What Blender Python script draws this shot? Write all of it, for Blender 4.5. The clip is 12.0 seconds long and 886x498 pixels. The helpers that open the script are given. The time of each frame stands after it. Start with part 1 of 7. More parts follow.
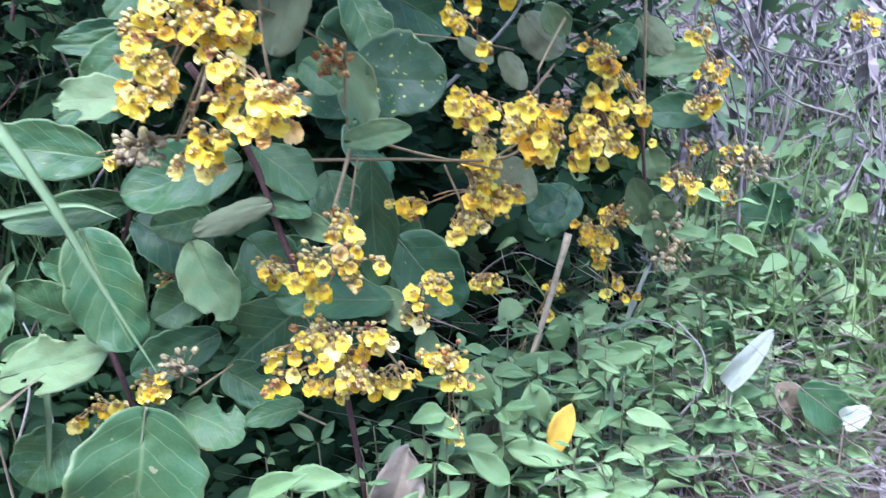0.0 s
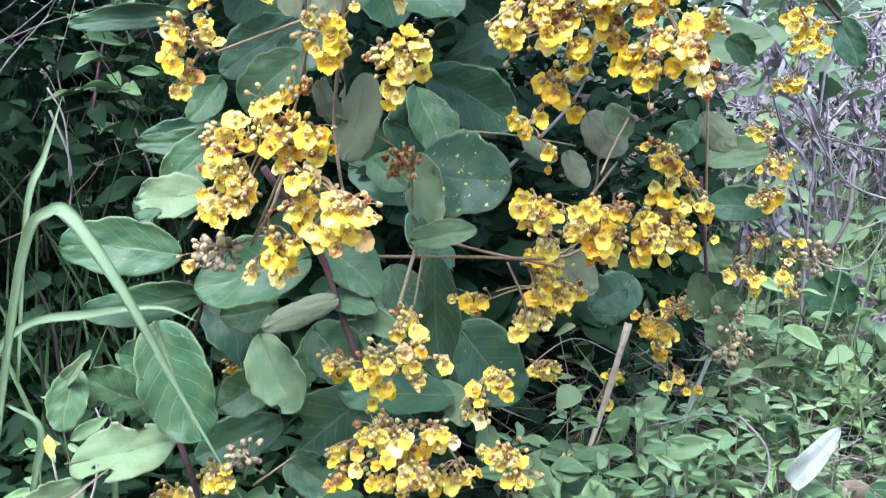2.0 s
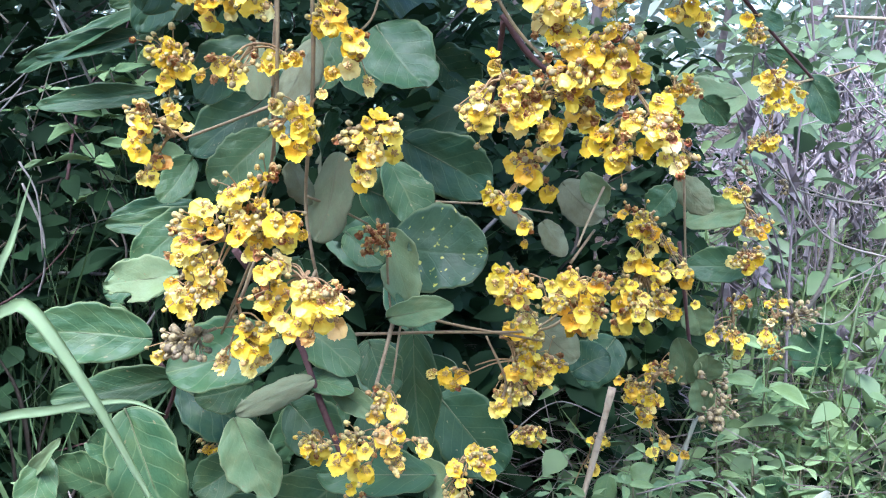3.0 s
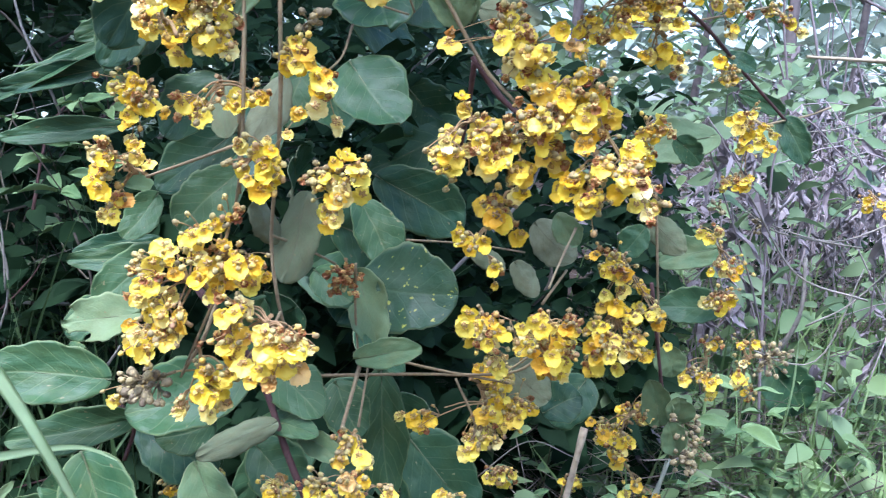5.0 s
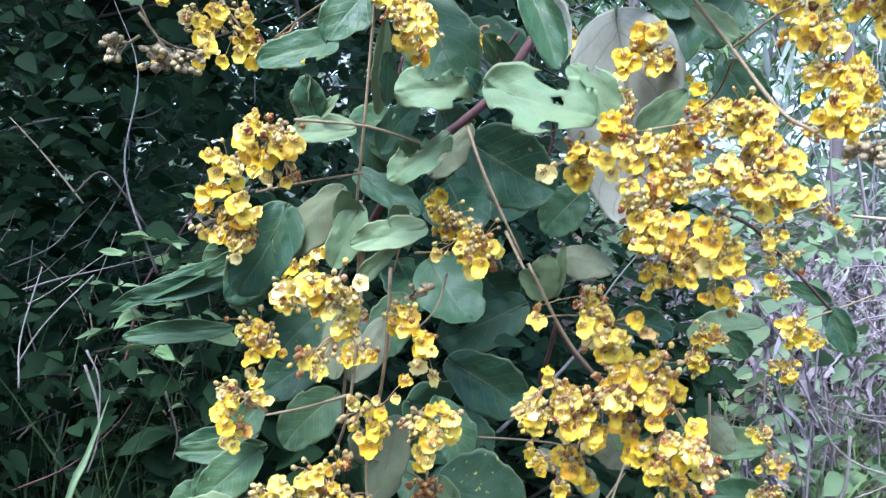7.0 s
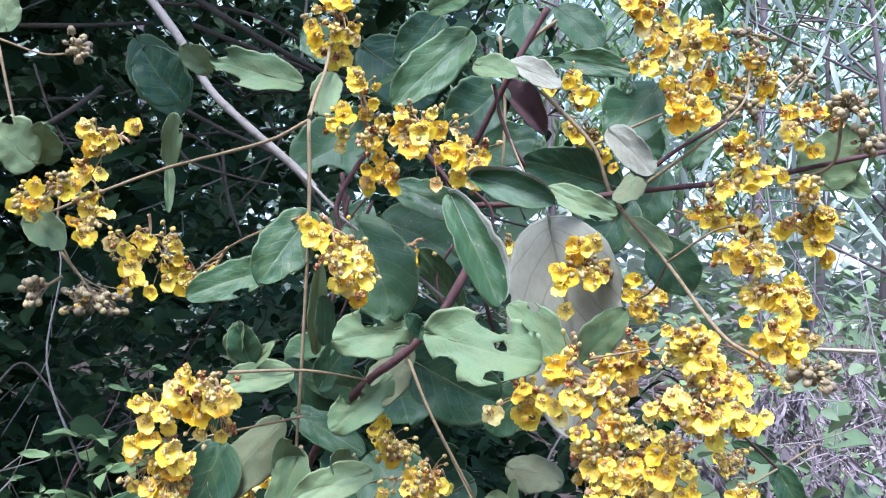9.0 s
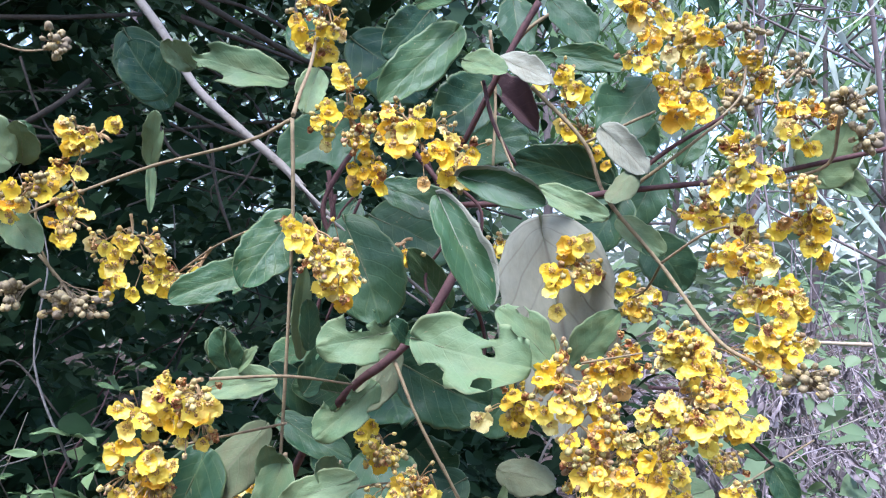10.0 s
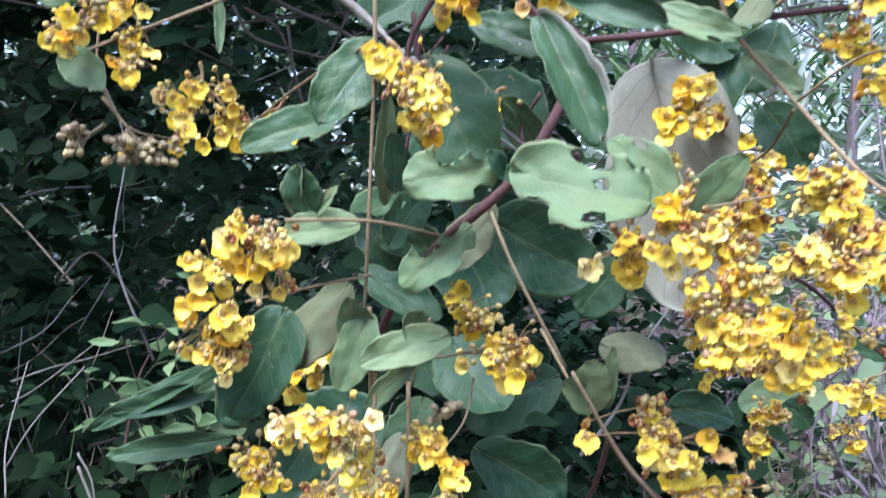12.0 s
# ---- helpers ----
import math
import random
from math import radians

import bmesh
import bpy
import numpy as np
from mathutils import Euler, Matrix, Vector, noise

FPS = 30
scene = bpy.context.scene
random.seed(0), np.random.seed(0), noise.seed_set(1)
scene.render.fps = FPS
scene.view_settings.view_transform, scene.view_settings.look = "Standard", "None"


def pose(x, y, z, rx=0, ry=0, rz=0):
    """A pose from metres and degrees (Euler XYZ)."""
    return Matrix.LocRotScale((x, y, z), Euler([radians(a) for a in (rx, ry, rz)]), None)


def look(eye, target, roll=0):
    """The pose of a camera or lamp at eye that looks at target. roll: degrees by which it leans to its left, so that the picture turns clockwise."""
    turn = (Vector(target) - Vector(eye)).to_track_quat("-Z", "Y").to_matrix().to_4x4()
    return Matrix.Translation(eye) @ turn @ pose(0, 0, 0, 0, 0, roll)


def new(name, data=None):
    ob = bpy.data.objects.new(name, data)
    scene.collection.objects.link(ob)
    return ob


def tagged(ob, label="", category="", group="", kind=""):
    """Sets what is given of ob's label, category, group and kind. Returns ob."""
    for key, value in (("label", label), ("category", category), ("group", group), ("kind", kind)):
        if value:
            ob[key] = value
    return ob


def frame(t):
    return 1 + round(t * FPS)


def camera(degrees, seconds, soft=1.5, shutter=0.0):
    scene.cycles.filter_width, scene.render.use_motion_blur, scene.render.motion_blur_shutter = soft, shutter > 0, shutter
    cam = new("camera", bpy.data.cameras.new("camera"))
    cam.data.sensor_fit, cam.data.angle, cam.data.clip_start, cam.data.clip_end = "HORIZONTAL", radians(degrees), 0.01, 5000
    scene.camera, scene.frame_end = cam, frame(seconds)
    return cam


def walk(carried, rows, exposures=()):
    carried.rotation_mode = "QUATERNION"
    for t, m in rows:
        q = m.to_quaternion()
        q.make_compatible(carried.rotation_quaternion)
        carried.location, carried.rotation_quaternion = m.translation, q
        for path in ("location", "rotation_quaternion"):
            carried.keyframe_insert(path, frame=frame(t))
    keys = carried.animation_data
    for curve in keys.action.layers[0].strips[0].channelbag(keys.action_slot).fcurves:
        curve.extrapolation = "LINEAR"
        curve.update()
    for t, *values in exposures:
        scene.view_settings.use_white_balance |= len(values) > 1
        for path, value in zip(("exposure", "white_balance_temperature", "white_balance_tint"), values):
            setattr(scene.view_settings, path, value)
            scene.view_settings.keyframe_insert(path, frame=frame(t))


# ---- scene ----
cam = camera(52.4, 12.0, soft=1.1, shutter=0.35)
PATH = [
    (0, (0.0000, 0.0000, 0.6000), (0.0000, 1.9126, 0.0152), 0.00),
    (0.5, (-0.0110, -0.0191, 0.6117), (-0.0610, 1.9087, 0.0817), 1.52),
    (1, (-0.0066, -0.0186, 0.6111), (-0.0632, 1.8965, 0.0373), 1.21),
    (1.5, (-0.0090, -0.0130, 0.6104), (-0.1156, 1.9120, 0.0784), 0.07),
    (2, (-0.0073, -0.0030, 0.6273), (-0.1255, 1.9412, 0.1733), 0.08),
    (2.5, (-0.0048, 0.0127, 0.6415), (-0.0760, 1.9696, 0.2345), -0.05),
    (2.7, (-0.0016, 0.0091, 0.6476), (-0.0900, 1.9757, 0.2942), -1.02),
    (4.3, (-0.0046, 0.0290, 0.6364), (-0.0815, 1.9880, 0.2408), -0.91),
    (4.5, (-0.0102, 0.0280, 0.6446), (-0.1056, 1.9966, 0.3048), -0.78),
    (5, (0.0034, 0.0221, 0.6533), (-0.0322, 1.9997, 0.3571), -0.11),
    (5.5, (0.0094, 0.0249, 0.6676), (-0.0060, 2.0099, 0.4232), -0.07),
    (6, (0.0110, 0.0201, 0.7021), (-0.0554, 2.0126, 0.5423), -0.99),
    (6.5, (-0.0050, -0.0151, 0.7292), (-0.1618, 1.9744, 0.5980), 0.26),
    (7, (-0.0262, -0.0375, 0.7630), (-0.1496, 1.9548, 0.6378), 2.17),
    (7.5, (-0.0278, -0.0267, 0.7834), (-0.0242, 1.9728, 0.7406), 1.99),
    (7.7, (-0.0327, -0.0241, 0.7891), (-0.0144, 1.9758, 0.7824), 1.78),
    (9.3, (-0.0327, -0.0227, 0.8451), (-0.0183, 1.9735, 0.9671), -1.01),
    (9.5, (-0.0304, -0.0222, 0.8472), (-0.0346, 1.9742, 0.9672), -0.64),
    (10, (-0.0269, -0.0099, 0.8458), (-0.0003, 1.9878, 0.9390), -0.77),
    (10.5, (-0.0282, 0.0063, 0.8395), (-0.0198, 2.0056, 0.8909), -1.26),
    (11, (-0.0324, 0.0216, 0.8381), (-0.0158, 2.0215, 0.8553), -1.60),
    (11.5, (-0.0391, 0.0288, 0.8306), (-0.0943, 2.0280, 0.8428), -2.07),
    (12, (-0.0380, 0.0496, 0.7972), (-0.1894, 2.0432, 0.7456), -0.81),
]
walk(cam, [(t, look(eye, target, roll)) for t, eye, target, roll in PATH],
     exposures=[(0.0, 2.36, 4920, 23.0), (1.0, 2.45, 5170, 23.0), (2.5, 2.42, 5170, 23.0), (5.0, 2.22, 5070, 23.0), (6.0, 2.20, 5070, 23.0), (7.0, 2.30, 5020, 23.0), (9.5, 2.07, 5270, 27.0), (12.0, 2.15, 5270, 27.0)])

# ---- world, sun and exposure ----
world = bpy.data.worlds.new("sky")
scene.world = world
world.use_nodes = True
_n = world.node_tree.nodes
_sky = _n.new("ShaderNodeTexSky")
_sky.sky_type, _sky.sun_disc = "NISHITA", False
_sky.sun_elevation, _sky.sun_rotation = radians(66), radians(197)
_sky.air_density, _sky.dust_density, _sky.ozone_density = 1.0, 3.0, 1.0
world.node_tree.links.new(_sky.outputs[0], _n["Background"].inputs[0])
_n["Background"].inputs[1].default_value = 0.15
sun = new("sun", bpy.data.lights.new("sun", "SUN"))
sun.data.energy, sun.data.angle, sun.data.color = 1.8, radians(25), (1.0, 0.96, 0.91)
sun.matrix_world = look((-0.45, -0.98, 4.0), (0, 0.5, 0.4))


# ---- materials ----
class Mat:
    """A node material in the making: colour, roughness and bump of one surface."""

    def __init__(self, name, rough=0.6, translucent=0.0, spec=0.4):
        self.m = bpy.data.materials.new(name)
        self.m.use_nodes = True
        self.t = self.m.node_tree
        self.b = self.t.nodes["Principled BSDF"]
        self.b.inputs["Roughness"].default_value = rough
        self.b.inputs["Specular IOR Level"].default_value = spec
        self.glow = None
        if translucent:
            out = self.t.nodes["Material Output"]
            self.glow = self.node("ShaderNodeBsdfTranslucent")
            mix = self.node("ShaderNodeMixShader")
            mix.inputs[0].default_value = translucent
            self.link(self.b.outputs[0], mix.inputs[1])
            self.link(self.glow.outputs[0], mix.inputs[2])
            self.link(mix.outputs[0], out.inputs[0])

    def node(self, kind):
        return self.t.nodes.new(kind)

    def link(self, a, b):
        self.t.links.new(a, b)

    def colour(self, socket):
        self.link(socket, self.b.inputs["Base Color"])
        if self.glow:
            self.link(socket, self.glow.inputs[0])

    def coords(self, kind="Object"):
        return self.node("ShaderNodeTexCoord").outputs[kind]

    def noise(self, scale, detail=3.0, vec=None, rough=0.55, seed=None):
        n = self.node("ShaderNodeTexNoise")
        if seed:
            n.noise_dimensions = "4D"
            self.link(self.math("MULTIPLY", seed, 60.0), n.inputs["W"])
        n.inputs["Scale"].default_value, n.inputs["Detail"].default_value, n.inputs["Roughness"].default_value = scale, detail, rough
        self.link(vec if vec else self.coords(), n.inputs["Vector"])
        return n.outputs[0]

    def ramp(self, socket, *stops):
        r = self.node("ShaderNodeValToRGB")
        while len(r.color_ramp.elements) < len(stops):
            r.color_ramp.elements.new(0.5)
        for e, (p, c) in zip(r.color_ramp.elements, stops):
            e.position, e.color = p, (*c, 1) if len(c) == 3 else c
        self.link(socket, r.inputs[0])
        return r.outputs[0]

    def mix(self, fac, a, b, blend="MIX"):
        x = self.node("ShaderNodeMix")
        x.data_type, x.blend_type = "RGBA", blend
        for s, i in ((fac, 0), (a, 6), (b, 7)):
            if isinstance(s, (int, float)):
                x.inputs[i].default_value = s
            elif isinstance(s, tuple):
                x.inputs[i].default_value = (*s, 1)
            else:
                self.link(s, x.inputs[i])
        return x.outputs[2]

    def math(self, op, a, b=0.0, c=0.0):
        x = self.node("ShaderNodeMath")
        x.operation = op
        for s, i in ((a, 0), (b, 1), (c, 2)):
            if isinstance(s, (int, float)):
                x.inputs[i].default_value = s
            else:
                self.link(s, x.inputs[i])
        return x.outputs[0]

    def random(self):
        return self.node("ShaderNodeObjectInfo").outputs["Random"]

    def island(self):
        return self.node("ShaderNodeNewGeometry").outputs["Random Per Island"]

    def bump(self, socket, strength=0.3, distance=0.001):
        b = self.node("ShaderNodeBump")
        b.inputs["Strength"].default_value, b.inputs["Distance"].default_value = strength, distance
        self.link(socket, b.inputs["Height"])
        self.link(b.outputs[0], self.b.inputs["Normal"])


def vein_mask(mat, count=6.0):
    """Midrib and side veins of a leaf from its own u (across) and v (along)."""
    sep = mat.node("ShaderNodeSeparateXYZ")
    mat.link(mat.coords("UV"), sep.inputs[0])
    across = mat.math("ABSOLUTE", mat.math("SUBTRACT", sep.outputs[0], 0.5))
    rib = mat.math("SUBTRACT", 1.0, mat.math("MULTIPLY", across, 34.0))
    slant = mat.math("MULTIPLY", mat.math("SUBTRACT", sep.outputs[1], mat.math("MULTIPLY", across, 0.75)), count)
    saw = mat.math("ABSOLUTE", mat.math("SUBTRACT", mat.math("FRACT", mat.math("ADD", slant, mat.math("MULTIPLY", mat.noise(2.5, 2, mat.coords("UV"), seed=mat.random()), 0.9))), 0.5))
    side = mat.math("MULTIPLY", mat.math("SUBTRACT", 1.0, mat.math("MULTIPLY", saw, 14.0)), 0.7)
    m = mat.math("MAXIMUM", rib, side)
    x = mat.node("ShaderNodeClamp")
    mat.link(m, x.inputs[0])
    return x.outputs[0]


def leaf_material(name, dark, light, blotch, rough=0.45, translucent=0.12, vein=(0.2, 0.26, 0.12), veins=0.22, spots=None, relief=0.35, rim=None, scars=0.0):
    m = Mat(name, rough, translucent, 0.2)
    uv, own = m.coords("UV"), m.random()
    base = m.mix(own, dark, light)
    shade = m.noise(3.5, 4, uv, seed=own)
    base = m.mix(m.ramp(shade, (0.42, (0, 0, 0)), (0.72, (0.75, 0.75, 0.75))), base, blotch)
    fine = m.noise(38.0, 3, uv, seed=own)
    base = m.mix(0.16, base, m.ramp(fine, (0.3, (0.22, 0.22, 0.22)), (0.7, (0.82, 0.82, 0.82))), "SOFT_LIGHT")
    v = vein_mask(m)
    base = m.mix(m.math("MULTIPLY", v, veins), base, vein)
    dust = m.noise(75.0, 1, uv, seed=own)
    base = m.mix(m.ramp(dust, (0.78, (0, 0, 0)), (0.83, (0.4, 0.4, 0.4))), base, (0.38, 0.40, 0.34))
    if scars:
        s = m.noise(11.0, 2, uv, seed=own)
        base = m.mix(m.ramp(s, (0.685, (0, 0, 0)), (0.72, (scars, scars, scars))), base, m.ramp(own, (0.0, (0.16, 0.12, 0.05)), (0.6, (0.30, 0.27, 0.13)), (1.0, (0.22, 0.15, 0.06))))
    if spots:
        s = m.noise(13.0, 1, uv)
        base = m.mix(m.ramp(s, (0.66, (0, 0, 0)), (0.72, (1, 1, 1))), base, spots)
    if rim:
        sep = m.node("ShaderNodeSeparateXYZ")
        m.link(uv, sep.inputs[0])
        edge = m.math("ABSOLUTE", m.math("SUBTRACT", sep.outputs[0], 0.5))
        base = m.mix(m.ramp(edge, (0.465, (0, 0, 0)), (0.495, (0.35, 0.35, 0.35))), base, rim)
    m.colour(base)
    m.link(m.ramp(fine, (0.3, (rough - 0.08,) * 3), (0.7, (rough + 0.12,) * 3)), m.b.inputs["Roughness"])
    pucker = m.noise(14.0, 3, uv, seed=own)
    m.bump(m.math("ADD", m.math("MULTIPLY", v, -0.5), m.math("ADD", m.math("MULTIPLY", shade, 2.2), m.math("MULTIPLY", pucker, 0.5))), relief * 0.6, 0.002)
    return m.m


LEAF_TOP = leaf_material("leaf_upper_side", (0.015, 0.050, 0.022), (0.040, 0.092, 0.036), (0.048, 0.088, 0.028), 0.45, 0.12, vein=(0.14, 0.19, 0.08), veins=0.32, relief=0.36, rim=(0.20, 0.24, 0.09), scars=0.6)
LEAF_MID = leaf_material("leaf_upper_side_lighter", (0.028, 0.076, 0.028), (0.058, 0.118, 0.042), (0.070, 0.112, 0.034), 0.45, 0.14, vein=(0.22, 0.27, 0.12), veins=0.34, relief=0.42, rim=(0.24, 0.28, 0.11), scars=0.6)
LEAF_SPOT = leaf_material("leaf_yellow_spotted", (0.030, 0.070, 0.032), (0.040, 0.085, 0.038), (0.045, 0.08, 0.03), 0.4, vein=(0.12, 0.17, 0.08), veins=0.2, relief=0.3, spots=(0.34, 0.36, 0.06), rim=(0.22, 0.26, 0.10))
LEAF_PALE = leaf_material("leaf_young_downy", (0.092, 0.156, 0.062), (0.155, 0.225, 0.095), (0.14, 0.175, 0.065), 0.55, 0.2, veins=0.2, relief=0.3, rim=(0.30, 0.32, 0.16), scars=0.5)
LEAF_UNDER = leaf_material("leaf_felted_underside", (0.10, 0.13, 0.06), (0.185, 0.21, 0.115), (0.12, 0.12, 0.055), 0.85, 0.15, (0.13, 0.12, 0.07), 0.5, scars=0.4)
LEAF_FELT = leaf_material("leaf_grey_felt", (0.20, 0.215, 0.145), (0.25, 0.265, 0.185), (0.17, 0.17, 0.105), 0.9, 0.12, (0.10, 0.085, 0.06), 0.55, scars=0.3)
LEAF_DEAD = leaf_material("leaf_withered", (0.05, 0.03, 0.03), (0.10, 0.06, 0.05), (0.03, 0.02, 0.02), 0.7, 0.0, (0.12, 0.07, 0.05))
HERB_LEAF = leaf_material("herb_leaf", (0.09, 0.175, 0.06), (0.25, 0.36, 0.15), (0.19, 0.29, 0.10), 0.5, 0.25, (0.26, 0.34, 0.17), 0.3, relief=0.25)
YELLOW_LEAF = leaf_material("yellowed_leaf", (0.62, 0.42, 0.05), (0.70, 0.50, 0.08), (0.45, 0.26, 0.04), 0.55, 0.2, (0.45, 0.3, 0.05))
WHITE_LEAF = leaf_material("bleached_leaf", (0.32, 0.36, 0.27), (0.42, 0.45, 0.36), (0.28, 0.31, 0.22), 0.7, 0.1, (0.45, 0.44, 0.36))
TAN_LEAF = leaf_material("dry_leaf", (0.24, 0.20, 0.13), (0.34, 0.29, 0.20), (0.14, 0.10, 0.06), 0.8, 0.1, (0.2, 0.15, 0.1))

m = Mat("petal", 0.45, 0.38, 0.4)
sep = m.node("ShaderNodeSeparateXYZ")
m.link(m.coords("UV"), sep.inputs[0])
tint = m.ramp(m.random(), (0.0, (0.92, 0.63, 0.015)), (0.25, (0.94, 0.74, 0.03)), (0.8, (0.95, 0.84, 0.14)), (1.0, (0.90, 0.54, 0.015)))
tint = m.mix(m.ramp(sep.outputs[1], (0.0, (0.6, 0.6, 0.6)), (0.3, (0, 0, 0))), tint, (0.86, 0.52, 0.02))
tint = m.mix(m.ramp(m.noise(6.0, 3, m.coords("UV")), (0.5, (0, 0, 0)), (0.8, (0.5, 0.5, 0.5))), tint, (0.95, 0.80, 0.16))
m.colour(tint)
m.bump(m.noise(9.0, 3, m.coords("UV")), 0.4, 0.0008)
PETAL = m.m

m = Mat("faded_petal", 0.7, 0.15, 0.2)
m.colour(m.mix(m.noise(7.0, 3, m.coords("UV")), m.ramp(m.random(), (0.0, (0.30, 0.10, 0.04)), (0.4, (0.50, 0.24, 0.08)), (0.8, (0.62, 0.34, 0.10)), (1.0, (0.16, 0.05, 0.03))), (0.25, 0.08, 0.04)))
FADED = m.m

m = Mat("ageing_petal", 0.6, 0.25, 0.25)
tint = m.ramp(m.random(), (0.0, (0.88, 0.56, 0.03)), (0.3, (0.92, 0.72, 0.06)), (0.65, (0.94, 0.85, 0.30)), (0.88, (0.94, 0.86, 0.38)), (1.0, (0.68, 0.34, 0.06)))
m.colour(m.mix(m.ramp(m.noise(5.0, 3, m.coords("UV")), (0.45, (0, 0, 0)), (0.8, (0.5, 0.5, 0.5))), tint, (0.90, 0.68, 0.20)))
m.bump(m.noise(9.0, 3, m.coords("UV")), 0.5, 0.0008)
AGEING = m.m

m = Mat("bud", 0.65, 0.0, 0.3)
tint = m.ramp(m.island(), (0.0, (0.24, 0.19, 0.08)), (0.3, (0.36, 0.31, 0.10)), (0.55, (0.46, 0.39, 0.12)), (0.7, (0.78, 0.56, 0.06)), (0.82, (0.26, 0.15, 0.08)), (1.0, (0.84, 0.60, 0.05)))
m.colour(m.mix(m.ramp(m.noise(900.0, 2), (0.4, (0, 0, 0)), (0.7, (0.5, 0.5, 0.5))), tint, (0.12, 0.08, 0.04)))
m.bump(m.noise(1200.0, 2), 0.5, 0.0004)
BUD = m.m
m = Mat("closed_bud", 0.7, 0.0, 0.25)
tint = m.ramp(m.island(), (0.0, (0.13, 0.105, 0.06)), (0.4, (0.24, 0.20, 0.10)), (0.75, (0.32, 0.27, 0.12)), (0.92, (0.38, 0.31, 0.13)), (1.0, (0.62, 0.42, 0.07)))
m.colour(m.mix(m.ramp(m.noise(900.0, 2), (0.4, (0, 0, 0)), (0.7, (0.5, 0.5, 0.5))), tint, (0.09, 0.07, 0.04)))
m.bump(m.noise(1200.0, 2), 0.5, 0.0004)
CLOSED_BUD = m.m
BUD_ONE = []
for name, tone in (("bud_olive", (0.33, 0.30, 0.09)), ("bud_tan", (0.42, 0.35, 0.13)), ("bud_yellow", (0.80, 0.58, 0.05)), ("bud_orange", (0.74, 0.46, 0.04)), ("bud_brown", (0.24, 0.16, 0.07))):
    m = Mat(name, 0.65, 0.0, 0.3)
    m.colour(m.mix(m.ramp(m.noise(3.0, 3), (0.4, (0, 0, 0)), (0.7, (0.6, 0.6, 0.6))), tone, tuple(0.4 * c for c in tone)))
    m.bump(m.noise(6.0, 2), 0.5, 0.0004)
    BUD_ONE.append(m.m)

m = Mat("sepal", 0.6, 0.0, 0.3)
m.colour(m.mix(m.noise(3.0, 2, m.coords("UV")), m.ramp(m.random(), (0.0, (0.72, 0.50, 0.08)), (1.0, (0.46, 0.33, 0.12))), (0.34, 0.20, 0.08)))
SEPAL = m.m


def bark(name, a, b, c, scale=300.0, rough=0.8):
    m = Mat(name, rough, 0.0, 0.12)
    base = m.mix(m.noise(scale * 0.12, 3), a, b)
    m.colour(m.mix(m.ramp(m.noise(scale, 3), (0.5, (0, 0, 0)), (0.75, (0.8, 0.8, 0.8))), base, c))
    m.bump(m.noise(scale * 1.5, 3), 0.5, 0.0006)
    return m.m


STEM = bark("downy_shoot", (0.20, 0.18, 0.085), (0.21, 0.15, 0.085), (0.12, 0.085, 0.05))
PEDICEL = bark("downy_pedicel", (0.33, 0.25, 0.10), (0.26, 0.16, 0.08), (0.15, 0.09, 0.05))
VINE = bark("red_brown_vine", (0.065, 0.036, 0.032), (0.10, 0.058, 0.048), (0.04, 0.024, 0.022))
GREY_BARK = bark("grey_bark", (0.17, 0.16, 0.125), (0.25, 0.235, 0.185), (0.09, 0.085, 0.065), 220.0)
DARK_TWIG = bark("dark_twig", (0.045, 0.040, 0.028), (0.075, 0.066, 0.046), (0.025, 0.022, 0.015), 200.0)
STRAW = bark("dry_straw", (0.33, 0.27, 0.16), (0.44, 0.37, 0.235), (0.20, 0.155, 0.095), 150.0)
TRUNK = bark("tree_bark", (0.12, 0.10, 0.09), (0.20, 0.17, 0.15), (0.07, 0.06, 0.05), 18.0)

m = Mat("dry_stem", 0.8, 0.0, 0.2)
m.colour(m.mix(m.noise(60.0, 3), m.ramp(m.island(), (0.0, (0.15, 0.125, 0.115)), (0.5, (0.26, 0.23, 0.215)), (1.0, (0.42, 0.38, 0.35))), (0.17, 0.14, 0.13)))
DRY_STEM = m.m
m = Mat("dead_leaf_litter", 0.8, 0.1, 0.2)
m.colour(m.mix(m.noise(40.0, 3), m.ramp(m.island(), (0.0, (0.11, 0.095, 0.09)), (0.5, (0.26, 0.23, 0.22)), (1.0, (0.48, 0.44, 0.42))), (0.15, 0.13, 0.125)))
DEAD = m.m


def grass_material(name, a, b, rough=0.45, spec=0.2):
    m = Mat(name, rough, 0.25, spec)
    m.colour(m.mix(m.noise(30.0, 2), m.ramp(m.island(), (0.0, a), (1.0, b)), tuple(0.5 * (x + y) * 0.8 for x, y in zip(a, b))))
    m.bump(m.noise(600.0, 1), 0.15, 0.0005)
    return m.m


GRASS = grass_material("grass", (0.10, 0.19, 0.05), (0.26, 0.36, 0.13))
BLADE = grass_material("grass_blade", (0.30, 0.43, 0.20), (0.38, 0.50, 0.27), 0.5)
PALE_BLADE = grass_material("pale_grass_blade", (0.42, 0.46, 0.34), (0.52, 0.54, 0.42), 0.5)
# leaf green taken down to near black to carry the deep shade
UNDER = grass_material("shade_darkened_foliage", (0.005, 0.015, 0.006), (0.022, 0.051, 0.017), 0.7, 0.08)
# darker copy of the grass colour, with the thicket's shade in it
SHADE_GRASS = grass_material("shade_grass", (0.04, 0.085, 0.028), (0.15, 0.23, 0.085), 0.55, 0.15)
# lighter copy of the shade-dark green, half shade set in the colour
HALF_SHADED = grass_material("half_shaded_foliage", (0.02, 0.052, 0.024), (0.075, 0.135, 0.06), 0.6, 0.12)
